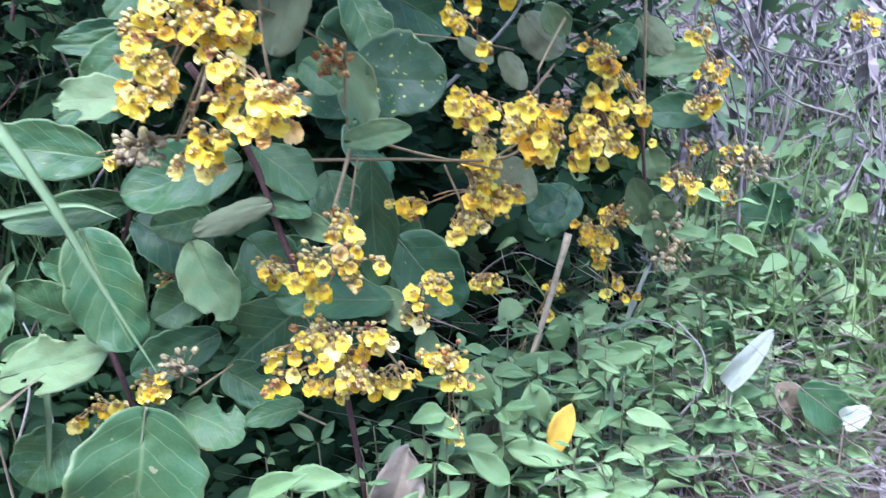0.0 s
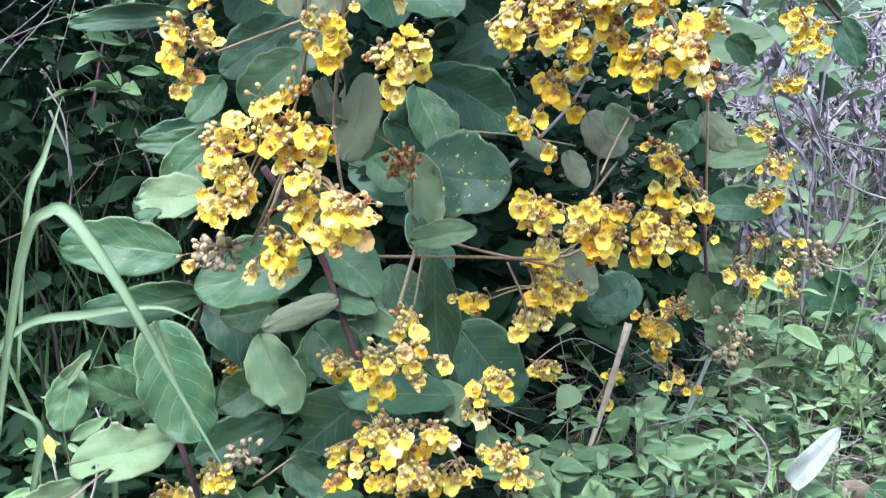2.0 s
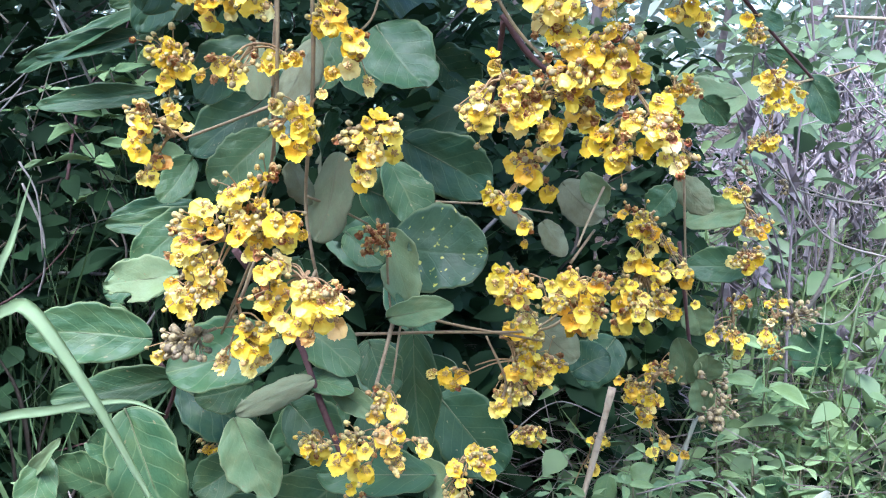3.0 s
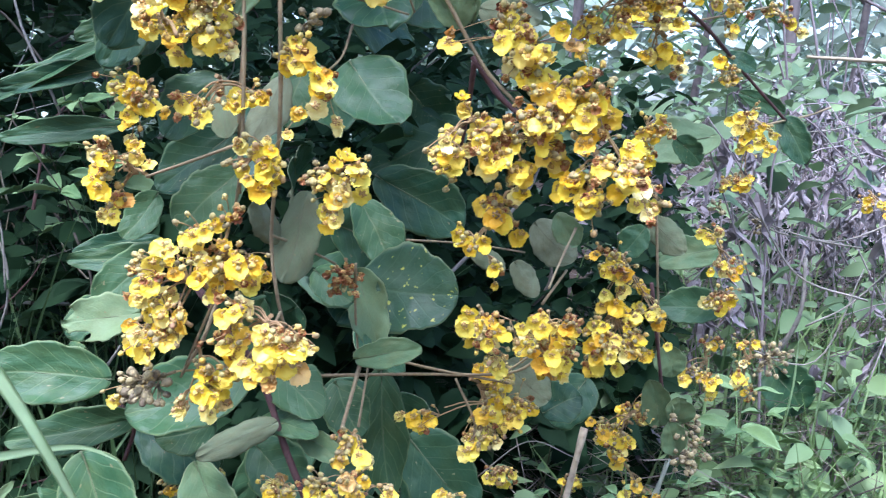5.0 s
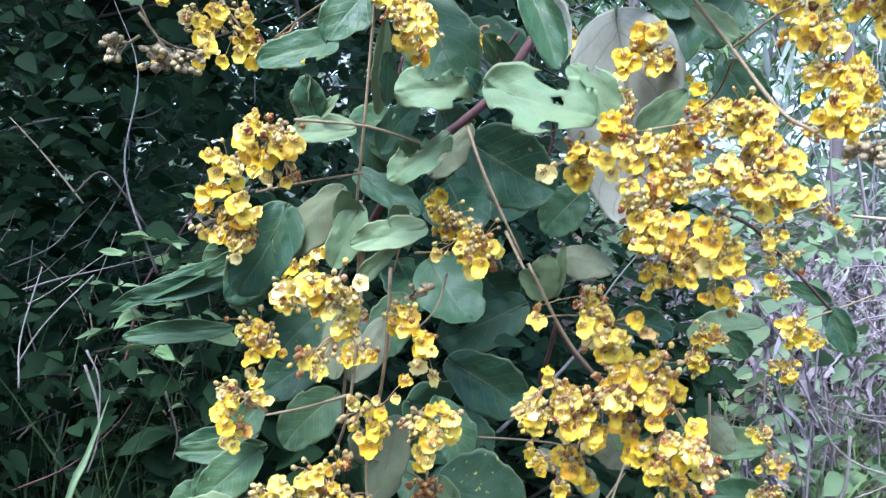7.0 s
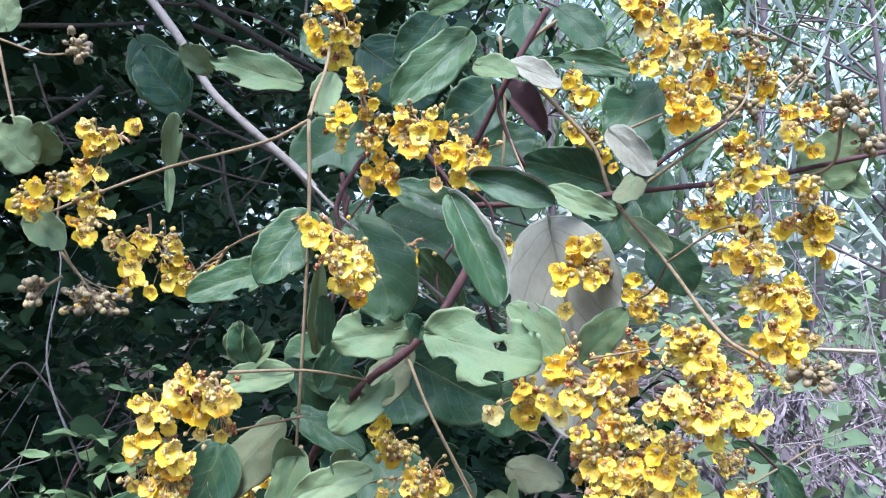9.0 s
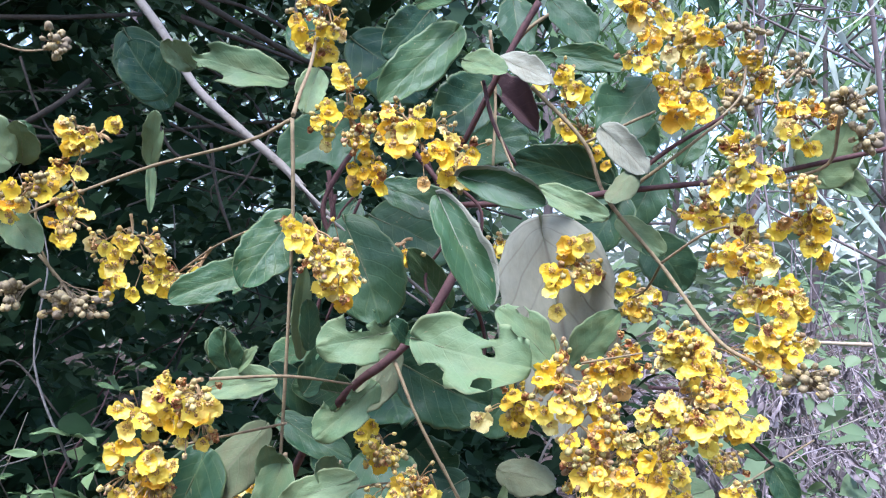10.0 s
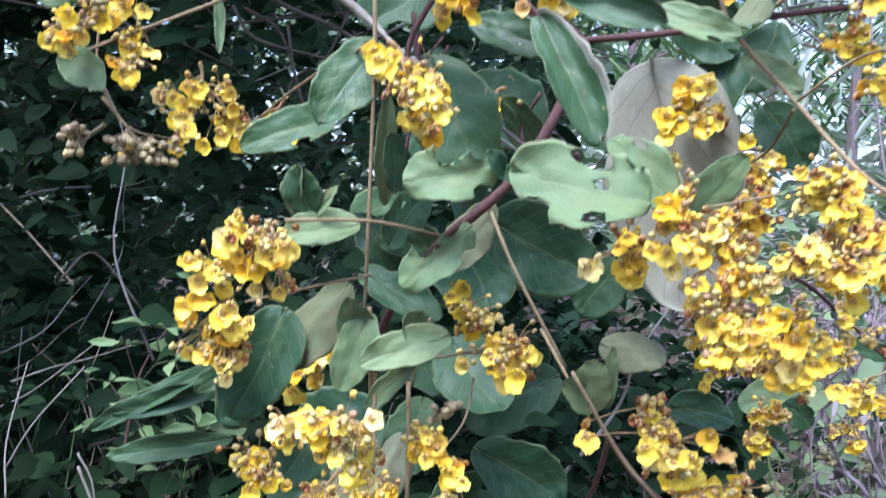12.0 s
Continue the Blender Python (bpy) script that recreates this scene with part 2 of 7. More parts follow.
SHRUB = grass_material("shrub_foliage", (0.07, 0.13, 0.055), (0.20, 0.28, 0.13), 0.45)
WEED = grass_material("weed_foliage", (0.055, 0.12, 0.040), (0.28, 0.385, 0.155), 0.5)
# plant green darkened in the colour itself for the thicket's shade
THICKET_SHADED = grass_material("thicket_shaded_foliage", (0.014, 0.038, 0.012), (0.055, 0.10, 0.03), 0.55, 0.12)
DRY_STRAW = grass_material("dry_straw_bits", (0.10, 0.08, 0.06), (0.33, 0.285, 0.22), 0.8, 0.1)
HERB_STEM = grass_material("herb_stem", (0.16, 0.20, 0.09), (0.22, 0.18, 0.10), 0.6)
# foliage green paled and greyed to stand for haze
HAZE_LEAVES = grass_material("haze_pale_foliage", (0.30, 0.38, 0.27), (0.48, 0.56, 0.44), 0.5)
CROWN = grass_material("tree_foliage", (0.06, 0.13, 0.04), (0.14, 0.24, 0.07), 0.45)

m = Mat("soil", 0.95, 0.0, 0.1)
base = m.ramp(m.noise(3.0, 5), (0.3, (0.085, 0.062, 0.042)), (0.6, (0.15, 0.115, 0.085)), (0.8, (0.09, 0.105, 0.045)))
m.colour(m.mix(m.ramp(m.noise(70.0, 4), (0.45, (0, 0, 0)), (0.7, (0.8, 0.8, 0.8))), base, (0.07, 0.05, 0.04)))
m.bump(m.noise(40.0, 5), 0.9, 0.02)
SOIL = m.m


# ---- building helpers ----
def part(name, bm, material, parent=None, label=""):
    """One mesh object from a bmesh."""
    me = bpy.data.meshes.new(name)
    bm.to_mesh(me)
    bm.free()
    for mat in material if isinstance(material, (list, tuple)) else [material]:
        me.materials.append(mat)
    ob = new(name, me)
    ob.parent = parent
    return tagged(ob, label)


def smooth_path(pts, steps=5):
    """Points along a Catmull-Rom line."""
    p = [Vector(q) for q in pts]
    p = [p[0] * 2 - p[1]] + p + [p[-1] * 2 - p[-2]]
    out = []
    for i in range(1, len(p) - 2):
        a, b, c, d = p[i - 1:i + 3]
        for k in range(steps):
            t = k / steps
            out.append(0.5 * (2 * b + (c - a) * t + (2 * a - 5 * b + 4 * c - d) * t * t + (3 * b - a - 3 * c + d) * t ** 3))
    return out + [p[-2]]


def tube(bm, pts, r0, r1=None, sides=6, rough=0.0, rng=random):
    """A tapered tube with closed ends along the points."""
    r1 = r0 if r1 is None else r1
    rings, side = [], None
    for i, p in enumerate(pts):
        d = (pts[min(i + 1, len(pts) - 1)] - pts[max(i - 1, 0)]).normalized()
        side = d.orthogonal().normalized() if side is None else (side - d * side.dot(d)).normalized()
        up, r = d.cross(side), r0 + (r1 - r0) * i / max(1, len(pts) - 1)
        r *= 1 + rough * rng.uniform(-1, 1)
        rings.append([bm.verts.new(p + (side * math.cos(a) + up * math.sin(a)) * r) for a in (2 * math.pi * k / sides for k in range(sides))])
    for a, b in zip(rings, rings[1:]):
        for k in range(sides):
            bm.faces.new((a[k], a[(k + 1) % sides], b[(k + 1) % sides], b[k])).smooth = True
    bm.faces.new(rings[0][::-1]), bm.faces.new(rings[-1])


def ball(bm, centre, r, stretch=(1, 1, 1), turn=None, rings=5, seg=7):
    """A small closed round body with a pole along its own z."""
    turn = turn or Matrix.Identity(3)
    at = lambda v: Vector(centre) + turn @ Vector((v[0] * stretch[0] * r, v[1] * stretch[1] * r, v[2] * stretch[2] * r))
    top, low, rows = bm.verts.new(at((0, 0, 1))), bm.verts.new(at((0, 0, -1))), []
    for i in range(1, rings):
        a = math.pi * i / rings
        rows.append([bm.verts.new(at((math.sin(a) * math.cos(b), math.sin(a) * math.sin(b), math.cos(a)))) for b in (2 * math.pi * k / seg for k in range(seg))])
    for k in range(seg):
        j = (k + 1) % seg
        bm.faces.new((top, rows[0][k], rows[0][j])).smooth = True
        bm.faces.new((low, rows[-1][j], rows[-1][k])).smooth = True
        for a, b in zip(rows, rows[1:]):
            bm.faces.new((a[k], b[k], b[j], a[j])).smooth = True


def leaf_mesh(name, seed, materials, shape="ovate", bites=0, holes=0, fold=0.0, curl=0.15, wave=0.05, eaten=(), edge=0.0, margin=2.0):
    """A leaf of length 1 along y and width 1: two sheets with a rim, midrib and stalk."""
    rng = random.Random(seed)
    nv, nu = (44, 8) if shape == "lance" else (30, 18)
    bm = bmesh.new()
    uv = bm.loops.layers.uv.new("UVMap")
    ph = [rng.uniform(0, 6.3) for _ in range(6)]
    skew, lobes, broad = rng.uniform(-0.07, 0.07), 0.13 if shape == "ovate" else 0.05, shape == "ovate"

    def half(v):
        if shape == "lance":
            return 0.5 * max(0.0, math.sin(math.pi * v ** 0.8)) ** 0.9 * (1 + 0.09 * ((v * 14) % 1.0 - 0.5))
        if shape == "strap":
            return 0.5 * max(0.0, math.sin(math.pi * v ** 0.55)) ** 0.4
        return 0.5 * max(0.0, math.sin(math.pi * v ** rng_p)) ** 0.46

    rng_p, notch = rng.uniform(0.72, 0.95), rng.choice((0.0, 0.03, 0.07))
    grid, keys = {}, {}
    for i in range(nv + 1):
        v = 0.5 - 0.5 * math.cos(math.pi * i / nv)
        for j in range(nu + 1):
            u = 2 * j / nu - 1
            h = half(min(max(v, 0.0), 1.0)) * (1 + lobes * (0.55 * math.sin(6 * v + ph[0] + (2 if u > 0 else 0)) + 0.3 * math.sin(15 * v + ph[3] + (1 if u > 0 else 0)) + 0.22 * math.sin(33 * v + ph[1] + (3 if u > 0 else 0))) * abs(u))
            x = u * h + skew * math.sin(math.pi * v)
            y = v - (0.13 * abs(u) * (1 - v) ** 6 + notch * math.exp(-(u * 3.5) ** 2) * v ** 7 if broad else 0.0)
            z = fold * abs(u) * h * 2 + 0.10 * (u * h * 2) ** 2 * (1 if fold >= 0 else -1) - curl * v * v
            z += 0.035 * noise.noise(Vector((4 * u * h + seed, 4 * v, 0.5))) + 0.016 * noise.noise(Vector((11 * u * h, 11 * v, seed * 0.7))) + (0.014 * abs(u) * math.sin(22 * (v - 0.4 * abs(u * h)) + ph[4]) if broad else 0.0) + wave * abs(u) ** 2 * math.sin(7 * v + ph[1] + (1.7 if u > 0 else 0)) + 0.025 * math.sin(4 * v + ph[2]) * u
            lift = edge * max(0.0, -u - 0.4) ** 1.3
            z += lift * (1 + 0.5 * math.sin(9 * v + ph[5]))
            x += 0.6 * lift + 0.35 * edge * max(0.0, -u) * 0.3 * math.sin(8 * v + ph[5])
            z -= 0.012 * math.exp(-(u * 6) ** 2)
            grid[i, j] = bm.verts.new((x, y, z))
            keys[grid[i, j]] = (0.5 + 0.5 * u, v)
    cuts = list(eaten)
    for _ in range(bites):
        v, s = rng.uniform(0.15, 0.95), rng.choice((-1, 1))
        cuts.append((s * half(v) * rng.uniform(0.75, 1.05), v, rng.uniform(0.05, 0.17)))
    for _ in range(4 if broad else 0):
        v, s = rng.uniform(0.1, 0.98), rng.choice((-1, 1))
        cuts.append((s * half(v) + skew * math.sin(math.pi * v), v, rng.uniform(0.02, 0.05)))
    for _ in range(holes):
        v = rng.uniform(0.2, 0.8)
        cuts.append((rng.uniform(-0.6, 0.6) * half(v), v, rng.uniform(0.025, 0.06)))
    gone = {p: max([0] + [1 for a, b, r in cuts if math.hypot(p.co.x - a, p.co.y - b) < r]) for p in grid.values()}
    for p in grid.values():
        for a, b, r in cuts:
            d = math.hypot(p.co.x - a, p.co.y - b)
            if 1e-6 < d < r:
                r *= 1 + 0.2 * math.sin(3 * math.atan2(p.co.y - b, p.co.x - a) + ph[2])
                p.co.x, p.co.y = a + (p.co.x - a) * r / d, b + (p.co.y - b) * r / d
    low = {p: bm.verts.new((p.co.x, p.co.y, p.co.z - 0.007)) for p in grid.values()}
    edges = {}
    for i in range(nv):
        for j in range(nu):
            q = [grid[i, j], grid[i, j + 1], grid[i + 1, j + 1], grid[i + 1, j]]
            if all(gone[p] for p in q):
                continue
            for side, loop in enumerate((q, [low[p] for p in q[::-1]])):
                f = bm.faces.new(loop)
                f.smooth, f.material_index = True, 1 if side or 1 - 2 * (j + 0.5) / nu > margin else 0
                for corner, p in zip(f.loops, q if not side else q[::-1]):
                    corner[uv].uv = keys[p]
            for k in range(4):
                e = (q[k], q[(k + 1) % 4])
                if e[::-1] in edges:
                    del edges[e[::-1]]
                else:
                    edges[e] = True
    for p, q in edges:
        if (p.co - q.co).length > 1e-5:
            f = bm.faces.new((q, p, low[p], low[q]))
            f.material_index = 1
            for corner, k in zip(f.loops, (q, p, p, q)):
                corner[uv].uv = keys[k]
    bmesh.ops.delete(bm, geom=[p for p in bm.verts if not p.link_faces], context="VERTS")
    n = len(bm.faces)
    tube(bm, smooth_path([(0, -0.13, 0.03), (0, -0.03, -0.005), (skew * 0.5, 0.3, -0.02 - curl * 0.09), (skew, 0.6, -0.015 - curl * 0.36)], 3), 0.014, 0.005, 5)
    bm.faces.ensure_lookup_table()
    for f in bm.faces[n:]:
        f.material_index = 1
    me = bpy.data.meshes.new(name)
    bm.to_mesh(me)
    bm.free()
    for mat in materials:
        me.materials.append(mat)
    return me


def flower_mesh(seed, petal, withered=False):
    """A five-petalled flower of radius 1 that faces +z: two large lower petals, two at the sides, a small flag above."""
    rng = random.Random(seed)
    bm = bmesh.new()
    uv = bm.loops.layers.uv.new("UVMap")
    for ang, size, reflex in ((-112, 1.0, 0.0), (-68, 1.0, 0.0), (190, 0.74, -0.7), (-10, 0.74, -0.7), (90, 0.6, -0.5)):
        ang, size = radians(ang + rng.uniform(-8, 8)), size * rng.uniform(0.88, 1.12)
        if withered:
            size *= rng.uniform(0.5, 0.8)
        out, across = Vector((math.cos(ang), math.sin(ang), 0)), Vector((-math.sin(ang), math.cos(ang), 0))
        bend = reflex * rng.uniform(0.3, 1.2) + rng.uniform(0.0, 0.3) if not withered else rng.uniform(-0.9, 0.9)
        cup = rng.uniform(0.22, 0.48) if not withered else rng.uniform(0.7, 1.3)
        if seed % 4 == 3 and not withered:
            bend, cup = bend + 0.75, cup + 0.3
        ph = rng.uniform(0, 6.3)
        rows = []
        for i in range(8):
            a = i / 7
            w = 0.06 if a < 0.2 else 0.62 * max(0.02, math.sin(math.pi * ((a - 0.2) / 0.8) ** 0.7)) ** 0.5
            if i == 7:
                w = 0.30
            row = []
            for j in range(7):
                b = 2 * j / 6 - 1
                frill = 0.05 * math.sin(8 * b + ph + 3 * a) * a * a
                r = 0.08 + a * 0.95 - 0.12 * b * b * a + frill
                z = bend * a - 0.5 * cup * math.sin(math.pi * min(1.0, a * 1.1)) * (1 - 0.8 * b * b) + 0.3 * cup * b * b * a - 0.3 * max(0.0, a - 0.75) + 0.06 * math.sin(6 * b + ph) * a
                if withered:
                    z += 0.2 * math.sin(11 * a + 5 * b + ph)
                p = bm.verts.new((out * r + across * (b * w * (1 - 0.1 * a)) + Vector((0, 0, z))) * size)
                row.append((p, (0.5 + 0.5 * b, a)))
            rows.append(row)
        for x, y in zip(rows, rows[1:]):
            for j in range(6):
                q = (x[j], x[j + 1], y[j + 1], y[j])
                f = bm.faces.new([k[0] for k in q])
                f.smooth = True
                for loop, k in zip(f.loops, q):
                    loop[uv].uv = k[1]
    n = len(bm.faces)
    for k in range(10):
        a, r = rng.uniform(0, 6.3), rng.uniform(0.03, 0.24)
        ball(bm, (r * math.cos(a), 0.12 + r * math.sin(a), rng.uniform(0.02, 0.25)), rng.uniform(0.06, 0.11), rings=4, seg=5)
    for k in range(5):
        a = 2 * math.pi * k / 5 + 0.3
        ball(bm, (0.22 * math.cos(a), 0.2 * math.sin(a), -0.22), 0.17, (0.8, 0.8, 1.3), rings=4, seg=6)
    bm.faces.ensure_lookup_table()
    for f in bm.faces[n:]:
        f.material_index = 1
    me = bpy.data.meshes.new("flower")
    bm.to_mesh(me)
    bm.free()
    me.materials.append(petal)
    me.materials.append(SEPAL)
    return me


def leaf_pose(base, tip, width, facing):
    b, t = Vector(base), Vector(tip)
    y = t - b
    length = y.length
    y.normalize()
    z = (facing - y * facing.dot(y)).normalized()
    x = y.cross(z)
    mat = Matrix((x * width, y * length, z * math.sqrt(width * length))).transposed().to_4x4()
    mat.translation = b
    return mat


def strips(name, rows, material, label="", category="", kind="stuff"):
    """Many small leaves or blades in one mesh: rows of (place, direction, normal, length, width, droop)."""
    verts, faces = [], []
    for p, d, n, length, width, droop in rows:
        s = d.cross(n).normalized()
        n = s.cross(d).normalized()
        k = len(verts)
        shape = ((0.0, 0.06, 0.0), (0.14, 0.34, 0.08), (0.38, 0.5, 0.12), (0.64, 0.40, 0.06), (0.85, 0.19, 0.02))
        for a, w, z in shape:
            q = p + d * (a * length) - n * (droop * a * a * length)
            verts += [q - s * (w * width) + n * (z * width), q - n * (0.05 * width), q + s * (w * width) + n * (z * width)]
        verts.append(p + d * length - n * (droop * length))
        for i in range(0, 12, 3):
            faces += [(k + i, k + i + 1, k + i + 4, k + i + 3), (k + i + 1, k + i + 2, k + i + 5, k + i + 4)]
        faces += [(k + 12, k + 13, k + 15), (k + 13, k + 14, k + 15)]
    me = bpy.data.meshes.new(name)
    me.from_pydata([tuple(v) for v in verts], [], faces)
    for f in me.polygons:
        f.use_smooth = True
    me.materials.append(material)
    return tagged(new(name, me), label, category, kind=kind)


def ground_height(x, y):
    rise = 0.30 * (1 - math.exp(-max(0.0, y - 0.8) / 1.4))
    return -0.02 + rise + 0.035 * noise.noise(Vector((x * 1.3, y * 1.3, 0.3))) * min(1, max(0.2, y))


def spread_direction(rng, up=0.0, flat=1.0):
    a = rng.uniform(0, 2 * math.pi)
    return Vector((math.cos(a) * flat, math.sin(a) * flat, up + rng.uniform(-0.4, 0.4))).normalized()


# ---- the ground ----
bm = bmesh.new()
xs = [-60, -30, -15, -8, -5] + [-3.5 + 0.12 * i for i in range(59)] + [5, 8, 15, 30, 60]
ys = [-30, -12, -6, -3] + [-1.5 + 0.12 * i for i in range(60)] + [7, 9, 12, 17, 25, 40, 70]
rows = [[bm.verts.new((x, y, ground_height(x, y))) for x in xs] for y in ys]
for a, b in zip(rows, rows[1:]):
    for k in range(len(xs) - 1):
        bm.faces.new((a[k], a[k + 1], b[k + 1], b[k])).smooth = True
tagged(part("ground", bm, SOIL), "brown earth bank covered with litter and weeds", "ground", kind="structure")

# ---- the flowering vine ----
vine = tagged(new("flowering_vine"), "sprawling woody vine with yellow flower clusters and round dusty leaves", "shrub")
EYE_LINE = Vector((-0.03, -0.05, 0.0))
G = [leaf_mesh("leaf", 10 + i, [LEAF_TOP, LEAF_UNDER], curl=0.05 + 0.04 * (i % 4), wave=0.03 + 0.012 * (i % 3)) for i in range(7)]
KINDS = {
    "g": G,
    "u": G,
    "e": [leaf_mesh("leaf", 30 + i, [LEAF_TOP, LEAF_UNDER], bites=2 + i % 3, holes=1 + i % 2, curl=0.08, wave=0.06) for i in range(7)],
    "m": [leaf_mesh("leaf", 20 + i, [LEAF_MID, LEAF_UNDER], bites=i % 2, curl=0.05 + 0.04 * (i % 4), wave=0.04 + 0.015 * (i % 3)) for i in range(5)],
    "n": [leaf_mesh("leaf", 40 + i, [LEAF_MID, LEAF_UNDER], bites=2 + i % 3, holes=1 + i % 3, curl=0.08, wave=0.07) for i in range(5)],
    "p": [leaf_mesh("leaf", 50 + i, [LEAF_PALE, LEAF_UNDER], bites=i % 2, curl=0.1, wave=0.04) for i in range(5)],
    "s": [leaf_mesh("leaf", 70, [LEAF_SPOT, LEAF_UNDER], curl=0.05, wave=0.04)],
    "w": [leaf_mesh("leaf", 75 + i, [LEAF_TOP, LEAF_FELT], fold=0.05, curl=0.1, wave=0.05, edge=0.28, margin=0.8) for i in range(2)],
    "c": [leaf_mesh("leaf", 88, [LEAF_PALE, LEAF_UNDER], eaten=((-0.36, 0.5, 0.17), (0.46, 0.10, 0.2), (-0.05, 0.60, 0.07), (0.42, 0.62, 0.10), (-0.42, 0.98, 0.2)), curl=0.1, wave=0.1)],
    "b": [leaf_mesh("leaf", 89, [LEAF_PALE, LEAF_UNDER], eaten=((0.34, 0.42, 0.2), (0.1, 0.36, 0.06), (-0.45, 0.12, 0.16), (0.3, 0.05, 0.18)), curl=0.1, wave=0.1)],
    "l": [leaf_mesh("leaf", 85 + i, [LEAF_PALE, LEAF_UNDER], bites=3, holes=2, curl=0.15, wave=0.08) for i in range(4)],
    "v": [leaf_mesh("leaf", 13, [LEAF_FELT, LEAF_UNDER], curl=0.1, wave=0.07)],
    "k": [leaf_mesh("leaf", 14 + i, [LEAF_MID, LEAF_UNDER], holes=i, curl=0.06, wave=0.05) for i in range(3)],
    "d": [leaf_mesh("leaf", 80, [LEAF_DEAD, LEAF_DEAD], fold=0.5, curl=0.4, wave=0.15)],
}
FLOWERS = [flower_mesh(i, PETAL) for i in range(14)]
WITHERED = [flower_mesh(40 + i, FADED, True) for i in range(4)]
OLD = [flower_mesh(60 + i, AGEING, i % 3 == 0) for i in range(8)]
pick = random.Random(3)


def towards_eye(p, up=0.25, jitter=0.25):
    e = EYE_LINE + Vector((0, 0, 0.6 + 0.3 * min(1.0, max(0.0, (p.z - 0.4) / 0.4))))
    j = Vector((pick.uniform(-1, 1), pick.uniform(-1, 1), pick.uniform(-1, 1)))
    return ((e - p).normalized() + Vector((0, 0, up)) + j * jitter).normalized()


def leaf(kind, base, tip, width):
    ob = new("leaf", pick.choice(KINDS[kind]))
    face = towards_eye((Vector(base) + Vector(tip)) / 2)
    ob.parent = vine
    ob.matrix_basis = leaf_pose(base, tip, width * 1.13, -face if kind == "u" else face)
    if kind in "uvsd":
        tagged(ob, {"v": "large grey felted underside of a turned leaf", "u": "pale felted underside of a turned leaf", "s": "dark leaf with yellow spots", "d": "withered dark brown leaf"}[kind])


def bud_body(bm, p, r, turn):
    ball(bm, p, r, (1, 1, 1.12), turn)
    for k in range(4):
        q = k * 1.57 + 0.4
        ball(bm, p + turn @ Vector((math.cos(q) * r * 0.7, math.sin(q) * r * 0.7, -r * 0.65)), r * 0.5, (0.8, 0.8, 1.2), turn, 3, 5)


def single_bud(tip):
    bm = bmesh.new()
    bud_body(bm, Vector(), 1.0, Matrix.Identity(3))
    me = bpy.data.meshes.new("bud")
    bm.to_mesh(me)
    bm.free()
    me.materials.append(tip)
    return me


SINGLE = [single_bud(mat) for mat in BUD_ONE]
single_count = [0]


def bud_mesh(parent, places, root, large=1.0):
    """Round downy buds: those in front each by itself, the rest of a head joined."""
    single = large == 1.0 and sum(p.y for p in places) / len(places) < 0.487 and single_count[0] < 320
    bm = bmesh.new()
    for p in places:
        r = pick.uniform(0.0011, 0.0020) * large
        d = (p - root).normalized() if (p - root).length > 1e-4 else Vector((0, 0, 1))
        turn = d.to_track_quat("Z", "Y").to_matrix()
        if single:
            ob = new("bud", pick.choice(SINGLE))
            ob.parent = parent
            ob.matrix_basis = Matrix.Translation(p) @ (turn * r).to_4x4()
            single_count[0] += 1
        else:
            bud_body(bm, p, r, turn)
    if single:
        bm.free()
    else:
        tagged(part("bud_cluster", bm, BUD if large == 1.0 else CLOSED_BUD, parent, "round tan and olive flower buds"), kind="stuff")


